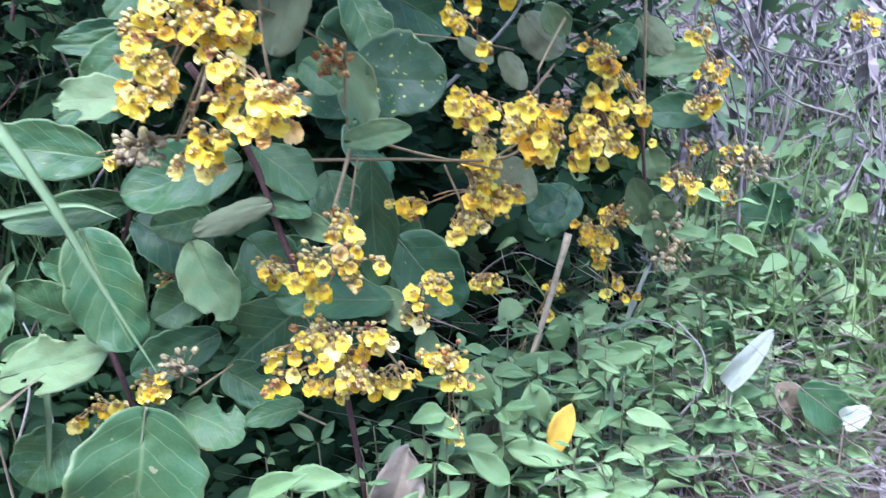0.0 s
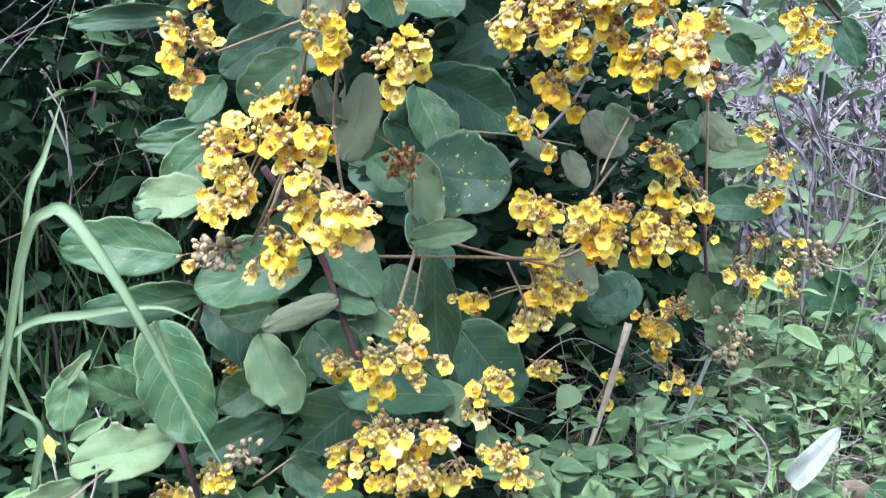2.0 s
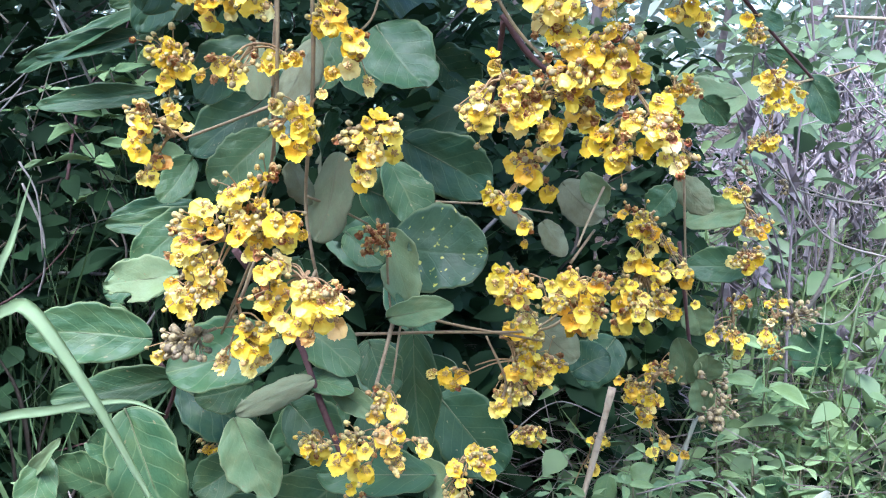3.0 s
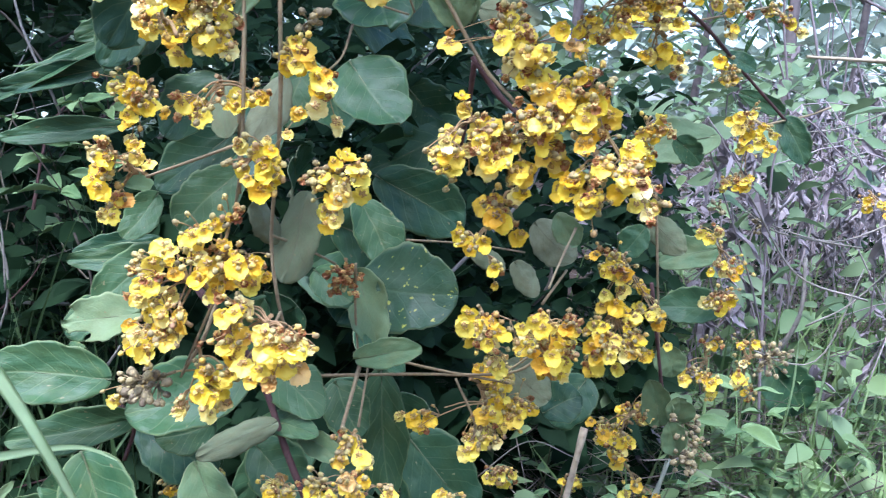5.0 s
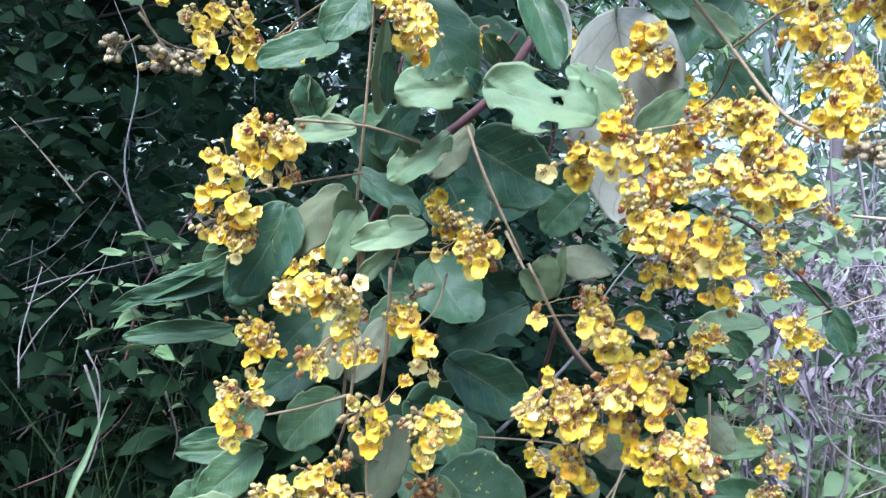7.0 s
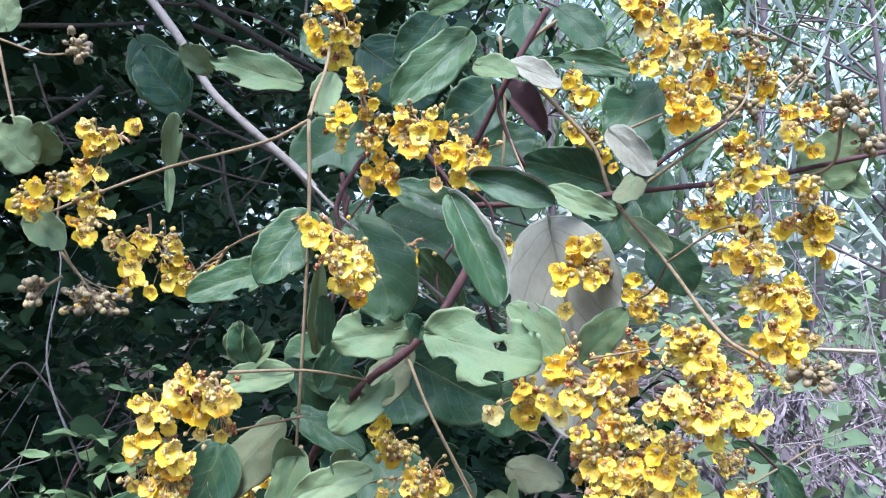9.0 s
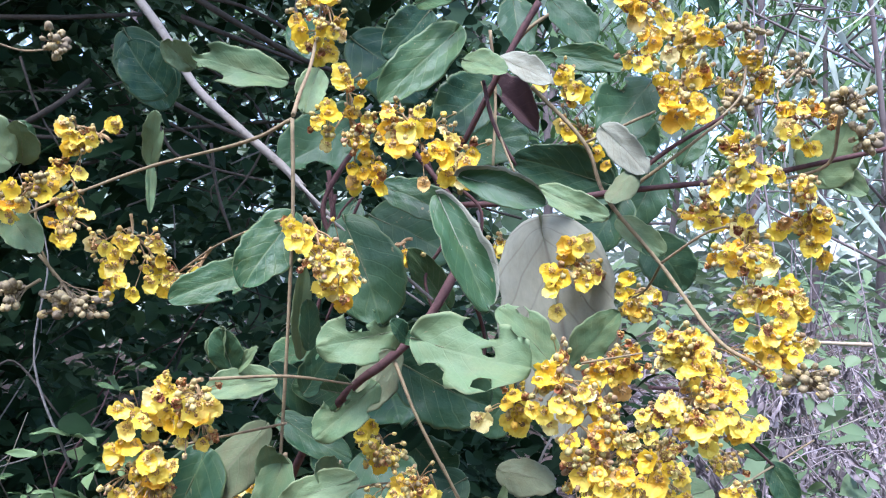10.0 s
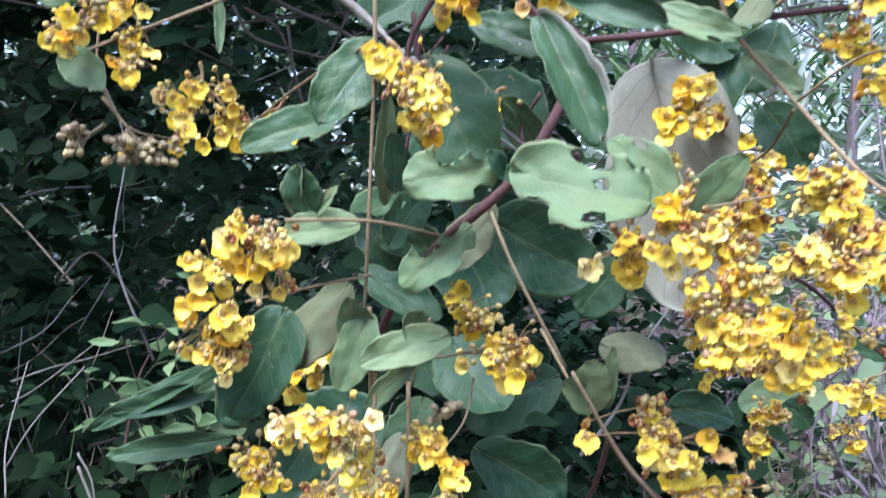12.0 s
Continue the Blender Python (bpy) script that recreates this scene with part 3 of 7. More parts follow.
def cluster(root, buds, faded, places):
    root = Vector(root)
    places = [Vector(p) for p in places]
    for p in places[:]:
        for _ in range(pick.choice((1, 1, 1, 2))):
            places.append(p + Vector((pick.gauss(0, 0.006), pick.uniform(0.0, 0.010), pick.gauss(0, 0.006))))
    buds, faded = int(buds * 3.0 + len(places) * 0.8), int(faded * 1.8)
    middle = sum(places, Vector()) / len(places) if places else root + Vector((0, -0.008, -0.014))
    reach = max([(p - middle).length for p in places] + [0.016])
    bm = bmesh.new()
    hub = root.lerp(middle, 0.75) + Vector((0, 0.006, 0.004))
    tube(bm, smooth_path([root, root.lerp(hub, 0.5) + Vector((0, 0.003, 0.002)), hub], 4), 0.0013, 0.0009, 6)
    near = lambda p: root.lerp(hub, min(1.0, max(0.15, pick.uniform(0.4, 1.0))))
    extra = []
    seats = [pick.choice(places) if places else middle for _ in range(3 + buds // 5)] + [middle]
    for k in range(buds + faded):
        seat = pick.choice(seats)
        q = seat + Vector((pick.gauss(0, 0.0044), pick.gauss(-0.001, 0.004), pick.gauss(0.002, 0.0044)))
        extra.append(q)
    nodes = [q.lerp(hub, 0.3) + Vector((0, 0.006, 0.002)) for q in seats]
    for q in nodes:
        a = near(q)
        tube(bm, smooth_path([a, a.lerp(q, 0.5) + Vector((0, 0.003, 0.002)), q], 3), 0.0007, 0.0005, 5)
    for p in places + extra:
        a = min(nodes, key=lambda q: (q - p).length)
        tube(bm, smooth_path([a, a.lerp(p, 0.55) + Vector((0, 0.002, 0.001)), p + Vector((0, 0.0015, 0))], 2), 0.00038, 0.0003, 4)
    head = part("inflorescence", bm, PEDICEL, vine)
    for k, p in enumerate(places + extra[:faded]):
        old = k >= len(places)
        ob = new("withered_flower" if old else "flower", pick.choice(WITHERED if old else FLOWERS if k < 0.36 * len(places) or pick.random() < 0.35 else OLD))
        ob.parent = head
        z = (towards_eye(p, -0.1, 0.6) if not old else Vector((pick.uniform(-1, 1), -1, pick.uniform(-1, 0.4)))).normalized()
        x = Vector((0, 0, 1)).cross(z).normalized()
        y = z.cross(x)
        a = pick.gauss(0, 0.45)
        x, y = x * math.cos(a) + y * math.sin(a), y * math.cos(a) - x * math.sin(a)
        s = pick.choice((0.0052, 0.0060, 0.0068, 0.0076, 0.0082)) * (0.75 if old else 1)
        ob.matrix_basis = Matrix.Translation(p) @ (Matrix((x, y, z)).transposed() * s).to_4x4()
        if old:
            tagged(ob, "shrivelled reddish brown flower")
    if buds:
        bud_mesh(head, extra[faded:], hub)


def bud_head(root, centre, size, count):
    root, c = Vector(root), Vector(centre)
    bm = bmesh.new()
    places = [c + Vector((pick.uniform(-1, 1) * size[0], pick.uniform(-0.008, 0.008), pick.uniform(-1, 1) * size[1])) for _ in range(int(count * 1.8))]
    tube(bm, smooth_path([root, root.lerp(c, 0.6) + Vector((0, 0.004, 0)), c + Vector((0, 0.004, 0))], 4), 0.0011, 0.0008, 6)
    for p in places:
        tube(bm, [root.lerp(c, pick.uniform(0.5, 1)) + Vector((0, 0.004, 0)), p], 0.0005, 0.0004, 4)
    bud_mesh(part("inflorescence", bm, STEM, vine, "cluster of closed downy buds"), places, c, 1.4)


def shoot(name, radius, pts):
    bm = bmesh.new()
    tube(bm, smooth_path(pts, 6), radius * 0.85, radius * 0.68, 7, 0.08, pick)
    part(name, bm, {"stem": STEM if radius < 0.0019 else VINE, "vine": VINE, "branch": GREY_BARK, "twig": GREY_BARK}[name], vine)


leaf("p", (-.280, .530, .928), (-.298, .510, .945), 0.030)
leaf("p", (-.184, .580, .996), (-.196, .560, 1.007), 0.016)
leaf("p", (-.278, .545, .930), (-.272, .525, .949), 0.019)
leaf("g", (-.271, .810, 1.033), (-.296, .790, 1.073), 0.044)
leaf("m", (-.099, .560, .810), (-.125, .540, .805), 0.022)
leaf("n", (-.078, .540, .784), (-.108, .520, .793), 0.020)
leaf("p", (-.148, .500, .806), (-.141, .480, .827), 0.016)
leaf("p", (-.081, .510, .733), (-.090, .490, .752), 0.020)
leaf("p", (-.117, .510, .734), (-.118, .490, .761), 0.017)
leaf("p", (-.098, .560, .986), (-.102, .540, .958), 0.018)
leaf("l", (-.126, .575, .986), (-.176, .555, .999), 0.025)
leaf("m", (-.011, .590, 1.018), (-.058, .570, .971), 0.030)
leaf("p", (-.002, .560, .993), (.021, .540, .982), 0.017)
leaf("v", (.022, .570, .996), (.050, .550, .977), 0.017)
leaf("g", (.016, .630, .993), (-.021, .610, .961), 0.038)
leaf("d", (.021, .650, .995), (.049, .630, .968), 0.022)
leaf("e", (.117, .570, .979), (.086, .550, .936), 0.037)
leaf("v", (.083, .550, .945), (.103, .530, .916), 0.018)
leaf("u", (.099, .540, .918), (.079, .520, .894), 0.014)
leaf("g", (.094, .610, .919), (.030, .590, .935), 0.031)
leaf("w", (-.005, .510, .911), (.038, .490, .895), 0.020)
leaf("p", (.040, .510, .903), (.072, .490, .887), 0.015)
leaf("w", (-.020, .495, .894), (.005, .475, .836), 0.025)
leaf("g", (-.081, .570, .888), (-.059, .550, .828), 0.045)
leaf("m", (-.108, .510, .887), (-.132, .490, .851), 0.029)
leaf("m", (-.144, .560, .859), (-.187, .540, .845), 0.023)
leaf("p", (-.101, .500, .814), (-.096, .480, .860), 0.010)
leaf("g", (-.055, .570, .913), (-.015, .550, .895), 0.023)
leaf("g", (-.028, .630, 1.045), (-.056, .610, 1.011), 0.029)
leaf("m", (.036, .630, 1.006), (.061, .610, 1.009), 0.013)
leaf("m", (.065, .640, 1.017), (.115, .620, 1.003), 0.018)
leaf("m", (-.032, .590, 1.041), (-.005, .570, 1.046), 0.016)
leaf("g", (.039, .670, 1.065), (.045, .650, 1.024), 0.027)
leaf("g", (.003, .690, .953), (.046, .670, .967), 0.036)
leaf("g", (-.123, .630, 1.038), (-.100, .610, 1.011), 0.025)
leaf("m", (-.018, .610, .838), (-.041, .590, .873), 0.020)
leaf("g", (-.084, .650, .910), (-.099, .630, .879), 0.025)
leaf("g", (.076, .710, 1.078), (.104, .690, 1.043), 0.029)
leaf("p", (.097, .570, .889), (.119, .550, .869), 0.017)
leaf("m", (-.188, .590, .703), (-.211, .570, .682), 0.027)
leaf("g", (-.154, .610, .674), (-.183, .590, .641), 0.034)
leaf("u", (-.135, .555, .671), (-.128, .535, .638), 0.016)
leaf("u", (-.104, .570, .671), (-.120, .550, .634), 0.021)
leaf("k", (-.095, .610, .684), (-.105, .590, .646), 0.031)
leaf("g", (-.157, .650, .638), (-.204, .630, .606), 0.034)
leaf("k", (-.140, .590, .614), (-.170, .570, .583), 0.032)
leaf("m", (-.204, .630, .597), (-.220, .610, .573), 0.021)
leaf("g", (-.221, .670, .562), (-.272, .650, .558), 0.017)
leaf("m", (-.207, .630, .557), (-.242, .610, .526), 0.031)
leaf("m", (-.239, .670, .510), (-.282, .650, .501), 0.034)
leaf("u", (-.109, .570, .579), (-.119, .550, .603), 0.019)
leaf("u", (-.093, .580, .600), (-.103, .560, .551), 0.026)
leaf("m", (-.071, .710, .585), (-.047, .690, .536), 0.032)
leaf("g", (-.002, .980, .637), (-.090, .960, .600), 0.064)
leaf("m", (-.103, .690, .535), (-.076, .670, .518), 0.025)
leaf("m", (-.152, .630, .494), (-.128, .610, .530), 0.023)
leaf("m", (-.230, .580, .485), (-.296, .560, .495), 0.036)
leaf("m", (-.291, .630, .483), (-.253, .610, .497), 0.018)
leaf("k", (-.148, .610, .475), (-.218, .590, .459), 0.046)
leaf("m", (-.227, .610, .446), (-.300, .590, .439), 0.026)
leaf("k", (-.236, .570, .430), (-.205, .550, .362), 0.046)
leaf("k", (-.238, .575, .402), (-.258, .555, .423), 0.026)
leaf("g", (-.239, .690, .410), (-.183, .670, .384), 0.045)
leaf("p", (-.170, .590, .419), (-.145, .570, .376), 0.033)
leaf("k", (-.182, .640, .373), (-.214, .620, .356), 0.031)
leaf("g", (-.193, .690, .312), (-.255, .670, .289), 0.037)
leaf("m", (-.318, .610, .383), (-.323, .590, .347), 0.027)
leaf("n", (-.280, .640, .350), (-.317, .620, .380), 0.034)
leaf("l", (-.308, .580, .329), (-.234, .560, .359), 0.037)
leaf("p", (-.330, .610, .375), (-.296, .590, .410), 0.010)
leaf("p", (-.360, .590, .276), (-.305, .570, .315), 0.029)
leaf("k", (-.284, .610, .265), (-.313, .590, .233), 0.045)
leaf("l", (-.217, .560, .283), (-.171, .540, .277), 0.045)
leaf("n", (-.184, .580, .301), (-.140, .560, .290), 0.034)
leaf("m", (-.220, .610, .290), (-.188, .590, .285), 0.018)
leaf("n", (-.113, .650, .351), (-.161, .630, .314), 0.051)
leaf("m", (-.156, .610, .317), (-.113, .590, .301), 0.029)
leaf("m", (-.106, .590, .300), (-.140, .570, .298), 0.018)
leaf("g", (-.045, .610, .375), (-.115, .590, .388), 0.033)
leaf("m", (-.128, .620, .481), (-.089, .600, .454), 0.031)
leaf("m", (-.128, .610, .448), (-.090, .590, .444), 0.017)
leaf("u", (-.122, .590, .450), (-.165, .570, .435), 0.017)
leaf("m", (-.087, .670, .452), (-.068, .650, .421), 0.031)
leaf("p", (-.104, .610, .437), (-.075, .590, .426), 0.016)
leaf("m", (-.055, .680, .453), (-.048, .660, .368), 0.032)
leaf("g", (-.036, .790, .362), (.017, .770, .307), 0.059)
leaf("p", (-.045, .630, .374), (-.026, .610, .352), 0.020)
leaf("p", (-.062, .610, .491), (-.022, .590, .502), 0.018)
leaf("p", (-.011, .630, .340), (-.014, .610, .323), 0.016)
leaf("g", (-.156, .710, .387), (-.115, .690, .355), 0.043)
leaf("g", (-.118, .710, .306), (-.067, .690, .285), 0.045)
leaf("m", (-.184, .670, .422), (-.219, .650, .419), 0.028)
leaf("g", (-.098, .710, .379), (-.068, .690, .357), 0.038)
leaf("g", (-.290, .550, .931), (-.278, .550, .955), 0.018)
leaf("p", (-.274, .520, .894), (-.253, .510, .872), 0.018)
leaf("p", (-.203, .557, .930), (-.196, .540, .958), 0.013)
leaf("p", (-.203, .557, .927), (-.201, .550, .897), 0.006)
leaf("g", (-.366, 1.000, 1.137), (-.323, 1.000, 1.057), 0.056)
leaf("g", (.146, .600, .932), (.162, .600, .956), 0.016)
leaf("p", (.236, .600, .920), (.251, .580, .953), 0.036)
leaf("p", (.242, .600, .927), (.262, .580, .907), 0.018)
leaf("v", (.051, .610, .881), (.064, .580, .746), 0.074)
leaf("p", (.064, .555, .801), (.085, .535, .832), 0.022)
leaf("c", (-.031, .455, .820), (.023, .445, .809), 0.039)
leaf("p", (.037, .470, .806), (.009, .470, .837), 0.021)
leaf("g", (-.045, .600, .796), (.012, .600, .767), 0.049)
leaf("b", (-.047, .468, .825), (-.087, .460, .818), 0.026)
leaf("g", (-.041, .470, .821), (-.047, .460, .831), 0.010)
leaf("g", (-.041, .470, .821), (-.025, .460, .823), 0.009)
leaf("b", (-.060, .477, .794), (-.090, .470, .769), 0.021)
leaf("g", (-.095, .490, .817), (-.094, .480, .842), 0.011)
leaf("e", (-.100, .520, .790), (-.079, .510, .817), 0.020)
leaf("g", (-.120, .530, .800), (-.091, .530, .770), 0.020)
leaf("p", (-.117, .490, .798), (-.150, .480, .794), 0.018)
leaf("g", (-.137, .490, .804), (-.142, .480, .826), 0.016)
leaf("p", (-.134, .490, .804), (-.122, .480, .817), 0.007)
leaf("g", (-.169, .550, .745), (-.194, .530, .694), 0.037)
leaf("u", (-.135, .560, .759), (-.170, .550, .716), 0.029)
leaf("p", (-.112, .500, .750), (-.124, .490, .716), 0.020)
leaf("p", (-.074, .495, .741), (-.112, .480, .731), 0.018)
leaf("p", (.002, .518, .702), (-.012, .510, .717), 0.013)
leaf("p", (.002, .518, .702), (.003, .510, .727), 0.019)
leaf("p", (.010, .518, .705), (.013, .510, .734), 0.008)
leaf("g", (-.244, .660, .701), (-.327, .640, .662), 0.014)
leaf("g", (-.180, .580, .730), (-.209, .560, .684), 0.031)
leaf("m", (-.201, .600, .713), (-.231, .580, .700), 0.015)
leaf("s", (-.061, .660, .530), (.002, .640, .529), 0.059)
leaf("l", (-.066, .635, .541), (-.051, .620, .496), 0.027)
leaf("l", (-.213, .600, .523), (-.251, .580, .523), 0.028)
leaf("g", (-.244, .660, .686), (-.312, .640, .673), 0.016)
leaf("g", (-.250, .680, .645), (-.325, .660, .639), 0.017)
leaf("p", (-.110, .500, .707), (-.086, .490, .731), 0.010)
leaf("m", (-.212, .660, .554), (-.272, .640, .553), 0.018)
leaf("m", (-.224, .660, .546), (-.264, .660, .511), 0.028)
leaf("k", (-.196, .530, .318), (-.208, .500, .238), 0.080)
leaf("g", (.246, .850, .476), (.190, .850, .477), 0.031)
leaf("p", (.244, .870, .526), (.193, .870, .514), 0.030)
leaf("u", (.172, .800, .561), (.199, .800, .534), 0.024)
leaf("p", (.173, .760, .395), (.163, .750, .433), 0.024)
leaf("p", (.190, .760, .395), (.188, .750, .418), 0.022)
leaf("p", (.190, .760, .369), (.180, .750, .396), 0.022)
leaf("g", (.129, .900, .386), (.098, .880, .348), 0.045)
leaf("g", (.391, 1.100, .336), (.421, 1.080, .294), 0.060)
leaf("u", (.047, .700, .539), (.063, .700, .515), 0.017)
leaf("u", (.015, .700, .551), (.038, .700, .535), 0.015)
leaf("u", (.065, .720, .566), (.093, .720, .540), 0.030)
leaf("p", (.079, .700, .576), (.094, .700, .554), 0.019)
leaf("u", (.046, .750, .445), (.077, .750, .416), 0.035)
leaf("p", (.257, .950, .630), (.180, .930, .624), 0.045)
leaf("g", (.351, 1.000, .644), (.368, .980, .602), 0.029)
leaf("g", (.307, 1.000, .673), (.353, 1.000, .654), 0.018)
leaf("g", (.275, .950, .710), (.304, .950, .698), 0.019)
leaf("u", (.021, .620, .720), (.056, .610, .711), 0.024)
leaf("g", (.037, .700, .765), (.009, .700, .734), 0.035)
leaf("g", (.078, .700, .665), (.120, .700, .657), 0.025)
leaf("g", (.159, .780, .556), (.141, .780, .536), 0.024)
leaf("p", (.186, .800, .447), (.194, .800, .421), 0.025)
leaf("g", (.082, .800, .390), (.112, .800, .406), 0.035)
leaf("e", (-.113, .520, .772), (-.074, .510, .751), 0.019)
leaf("u", (-.051, .560, .805), (-.074, .550, .772), 0.023)
leaf("g", (.215, .900, .627), (.238, .900, .605), 0.023)
leaf("p", (-.307, .550, 1.018), (-.313, .550, 1.047), 0.020)
leaf("g", (.203, .700, 1.066), (.192, .700, 1.090), 0.014)
leaf("g", (.094, .750, .961), (.130, .740, .921), 0.039)
leaf("g", (.132, .750, .921), (.100, .740, .878), 0.041)
leaf("g", (.179, .800, .952), (.150, .790, .905), 0.036)
leaf("u", (.077, .750, .878), (.118, .740, .854), 0.038)
leaf("g", (.185, .850, .892), (.213, .840, .843), 0.044)
leaf("g", (.145, .780, 1.001), (.167, .770, .963), 0.030)

cluster((-.228, .557, .943), 6, 5, [(-.250, .548, .947), (-.251, .550, .939), (-.224, .551, .953), (-.257, .555, .954), (-.246, .550, .944)])
cluster((-.240, .542, .909), 6, 2, [(-.258, .539, .922), (-.250, .520, .911), (-.248, .529, .919), (-.246, .540, .905), (-.246, .533, .898), (-.256, .539, .890), (-.245, .521, .880), (-.243, .529, .891)])
cluster((-.252, .512, .912), 16, 0, [(-.261, .494, .908), (-.265, .501, .898), (-.266, .502, .892)])
cluster((-.227, .592, .900), 8, 3, [(-.226, .569, .882), (-.223, .574, .877), (-.232, .575, .873), (-.243, .589, .878), (-.214, .586, .864), (-.235, .573, .864), (-.233, .587, .867), (-.219, .572, .848), (-.240, .583, .849), (-.202, .572, .878), (-.228, .569, .857)])
bud_head((-.263, .535, .871), (-.239, .530, .841), (0.020, 0.007), 28)
bud_head((-.262, .535, .856), (-.278, .530, .847), (0.006, 0.008), 12)
bud_head((-.257, .558, 1.009), (-.259, .550, 1.001), (0.006, 0.007), 8)
bud_head((-.268, .558, 1.002), (-.263, .550, 1.005), (0.009, 0.009), 6)
cluster((-.171, .582, .876), 5, 2, [(-.192, .578, .855), (-.179, .564, .854), (-.171, .564, .859), (-.200, .581, .857)])
cluster((-.085, .572, 1.044), 8, 3, [(-.103, .568, 1.045), (-.089, .555, 1.034), (-.113, .570, 1.024), (-.108, .561, 1.014), (-.095, .564, 1.018), (-.087, .554, 1.012), (-.107, .570, 1.008), (-.099, .564, 1.008), (-.092, .570, 1.003), (-.099, .569, 1.037)])
cluster((-.079, .547, .964), 14, 6, [(-.088, .531, .954), (-.089, .532, .943), (-.094, .528, .950), (-.076, .527, .973), (-.079, .525, .979), (-.068, .531, .963), (-.065, .537, .952), (-.071, .524, .936), (-.074, .539, .923), (-.067, .531, .919), (-.059, .531, .920), (-.073, .542, .915), (-.066, .535, .929), (-.059, .531, .912)])
cluster((-.038, .532, .956), 8, 3, [(-.051, .520, .948), (-.045, .525, .942), (-.037, .510, .942), (-.040, .530, .936), (-.048, .510, .931), (-.032, .525, .955), (-.027, .528, .945), (-.051, .509, .950), (-.029, .526, .927), (-.024, .517, .930)])
cluster((-.012, .542, .941), 10, 2, [(-.024, .532, .933), (-.019, .519, .927), (-.005, .520, .922), (-.001, .523, .928), (-.011, .540, .915), (-.016, .523, .915), (-.007, .536, .925)])
cluster((.024, .648, .886), 4, 1, [(.023, .645, .873), (.020, .646, .875), (.027, .633, .878)])
cluster((-.040, .612, .882), 4, 1, [(-.049, .597, .869), (-.044, .601, .872), (-.057, .606, .873)])
cluster((-.095, .489, .887), 10, 3, [(-.099, .468, .875), (-.103, .482, .882), (-.094, .484, .879), (-.090, .485, .869), (-.082, .467, .864), (-.081, .487, .871), (-.082, .468, .859), (-.074, .473, .860), (-.069, .479, .862), (-.082, .486, .849), (-.073, .473, .853), (-.086, .486, .847), (-.069, .478, .853)])
cluster((.070, .590, .867), 6, 4, [(.060, .574, .867), (.064, .574, .876), (.069, .571, .872), (.051, .569, .858), (.056, .570, .856), (.080, .582, .860), (.086, .589, .858), (.052, .571, .849), (.072, .568, .852)])
cluster((.075, .612, 1.002), 5, 2, [(.068, .611, .999), (.063, .601, .993), (.078, .598, .980), (.073, .594, .983)])
cluster((.076, .612, .965), 3, 9, [(.068, .602, .955), (.079, .607, .950), (.087, .599, .939)])
cluster((.110, .562, 1.042), 8, 3, [(.100, .548, 1.024), (.105, .540, 1.020), (.113, .559, 1.018), (.094, .540, 1.027), (.104, .550, 1.034), (.115, .557, 1.038), (.120, .542, 1.017), (.122, .555, 1.034)])
cluster((.128, .542, 1.006), 12, 3, [(.108, .540, .994), (.102, .533, .984), (.112, .536, .997), (.121, .521, 1.002), (.135, .529, 1.005), (.138, .522, .998), (.133, .538, 1.013), (.136, .525, 1.008), (.133, .529, .991), (.128, .541, .993)])
cluster((.130, .532, .978), 10, 4, [(.115, .528, .973), (.121, .530, .967), (.130, .519, .971), (.135, .520, .971), (.122, .525, .948), (.117, .520, .956), (.135, .515, .944), (.130, .518, .954), (.132, .512, .956)])
cluster((.199, .622, 1.003), 26, 2, [(.194, .607, 1.008), (.188, .621, .988), (.213, .620, .998), (.208, .613, .990)])
bud_head((.195, .618, .981), (.191, .610, .974), (0.013, 0.009), 14)
bud_head((.193, .618, 1.039), (.196, .610, 1.026), (0.014, 0.006), 10)
bud_head((.253, .658, 1.011), (.252, .650, 1.008), (0.011, 0.012), 14)
cluster((.213, .547, .951), 5, 6, [(.204, .535, .958), (.210, .531, .954), (.199, .526, .953), (.191, .530, .938), (.201, .541, .936), (.207, .543, .932)])
bud_head((.219, .518, .954), (.220, .510, .952), (0.011, 0.007), 18)
bud_head((.229, .518, .932), (.228, .510, .932), (0.008, 0.008), 10)
cluster((.160, .502, .923), 14, 3, [(.148, .487, .918), (.152, .496, .906), (.146, .496, .911), (.160, .494, .912), (.155, .494, .907), (.149, .496, .931)])
cluster((.200, .512, .909), 12, 2, [(.187, .497, .901), (.186, .504, .903)])
cluster((.152, .552, .895), 4, 7, [(.138, .535, .887), (.137, .540, .892), (.147, .546, .886)])
cluster((.163, .512, .881), 6, 4, [(.155, .504, .885), (.147, .495, .870), (.160, .510, .876), (.148, .503, .863), (.141, .502, .864), (.151, .489, .862), (.163, .501, .867), (.166, .495, .860)])
cluster((.204, .522, .890), 6, 4, [(.200, .514, .882), (.201, .509, .878), (.195, .517, .884), (.195, .513, .870), (.204, .517, .864), (.178, .507, .883)])
cluster((.163, .502, .845), 8, 2, [(.153, .493, .838), (.146, .495, .839), (.164, .497, .842), (.166, .487, .836), (.152, .498, .842), (.170, .498, .839), (.181, .494, .839), (.185, .500, .832)])
cluster((.169, .490, .824), 6, 2, [(.152, .488, .815), (.156, .478, .820), (.163, .479, .817), (.167, .471, .810), (.168, .485, .822), (.173, .488, .812), (.167, .477, .806), (.163, .482, .825)])
bud_head((.170, .486, .800), (.176, .478, .795), (0.012, 0.008), 16)
cluster((.146, .712, .845), 6, 3, [(.139, .705, .828), (.143, .705, .824), (.128, .693, .833), (.153, .706, .841), (.136, .702, .837), (.122, .704, .842)])
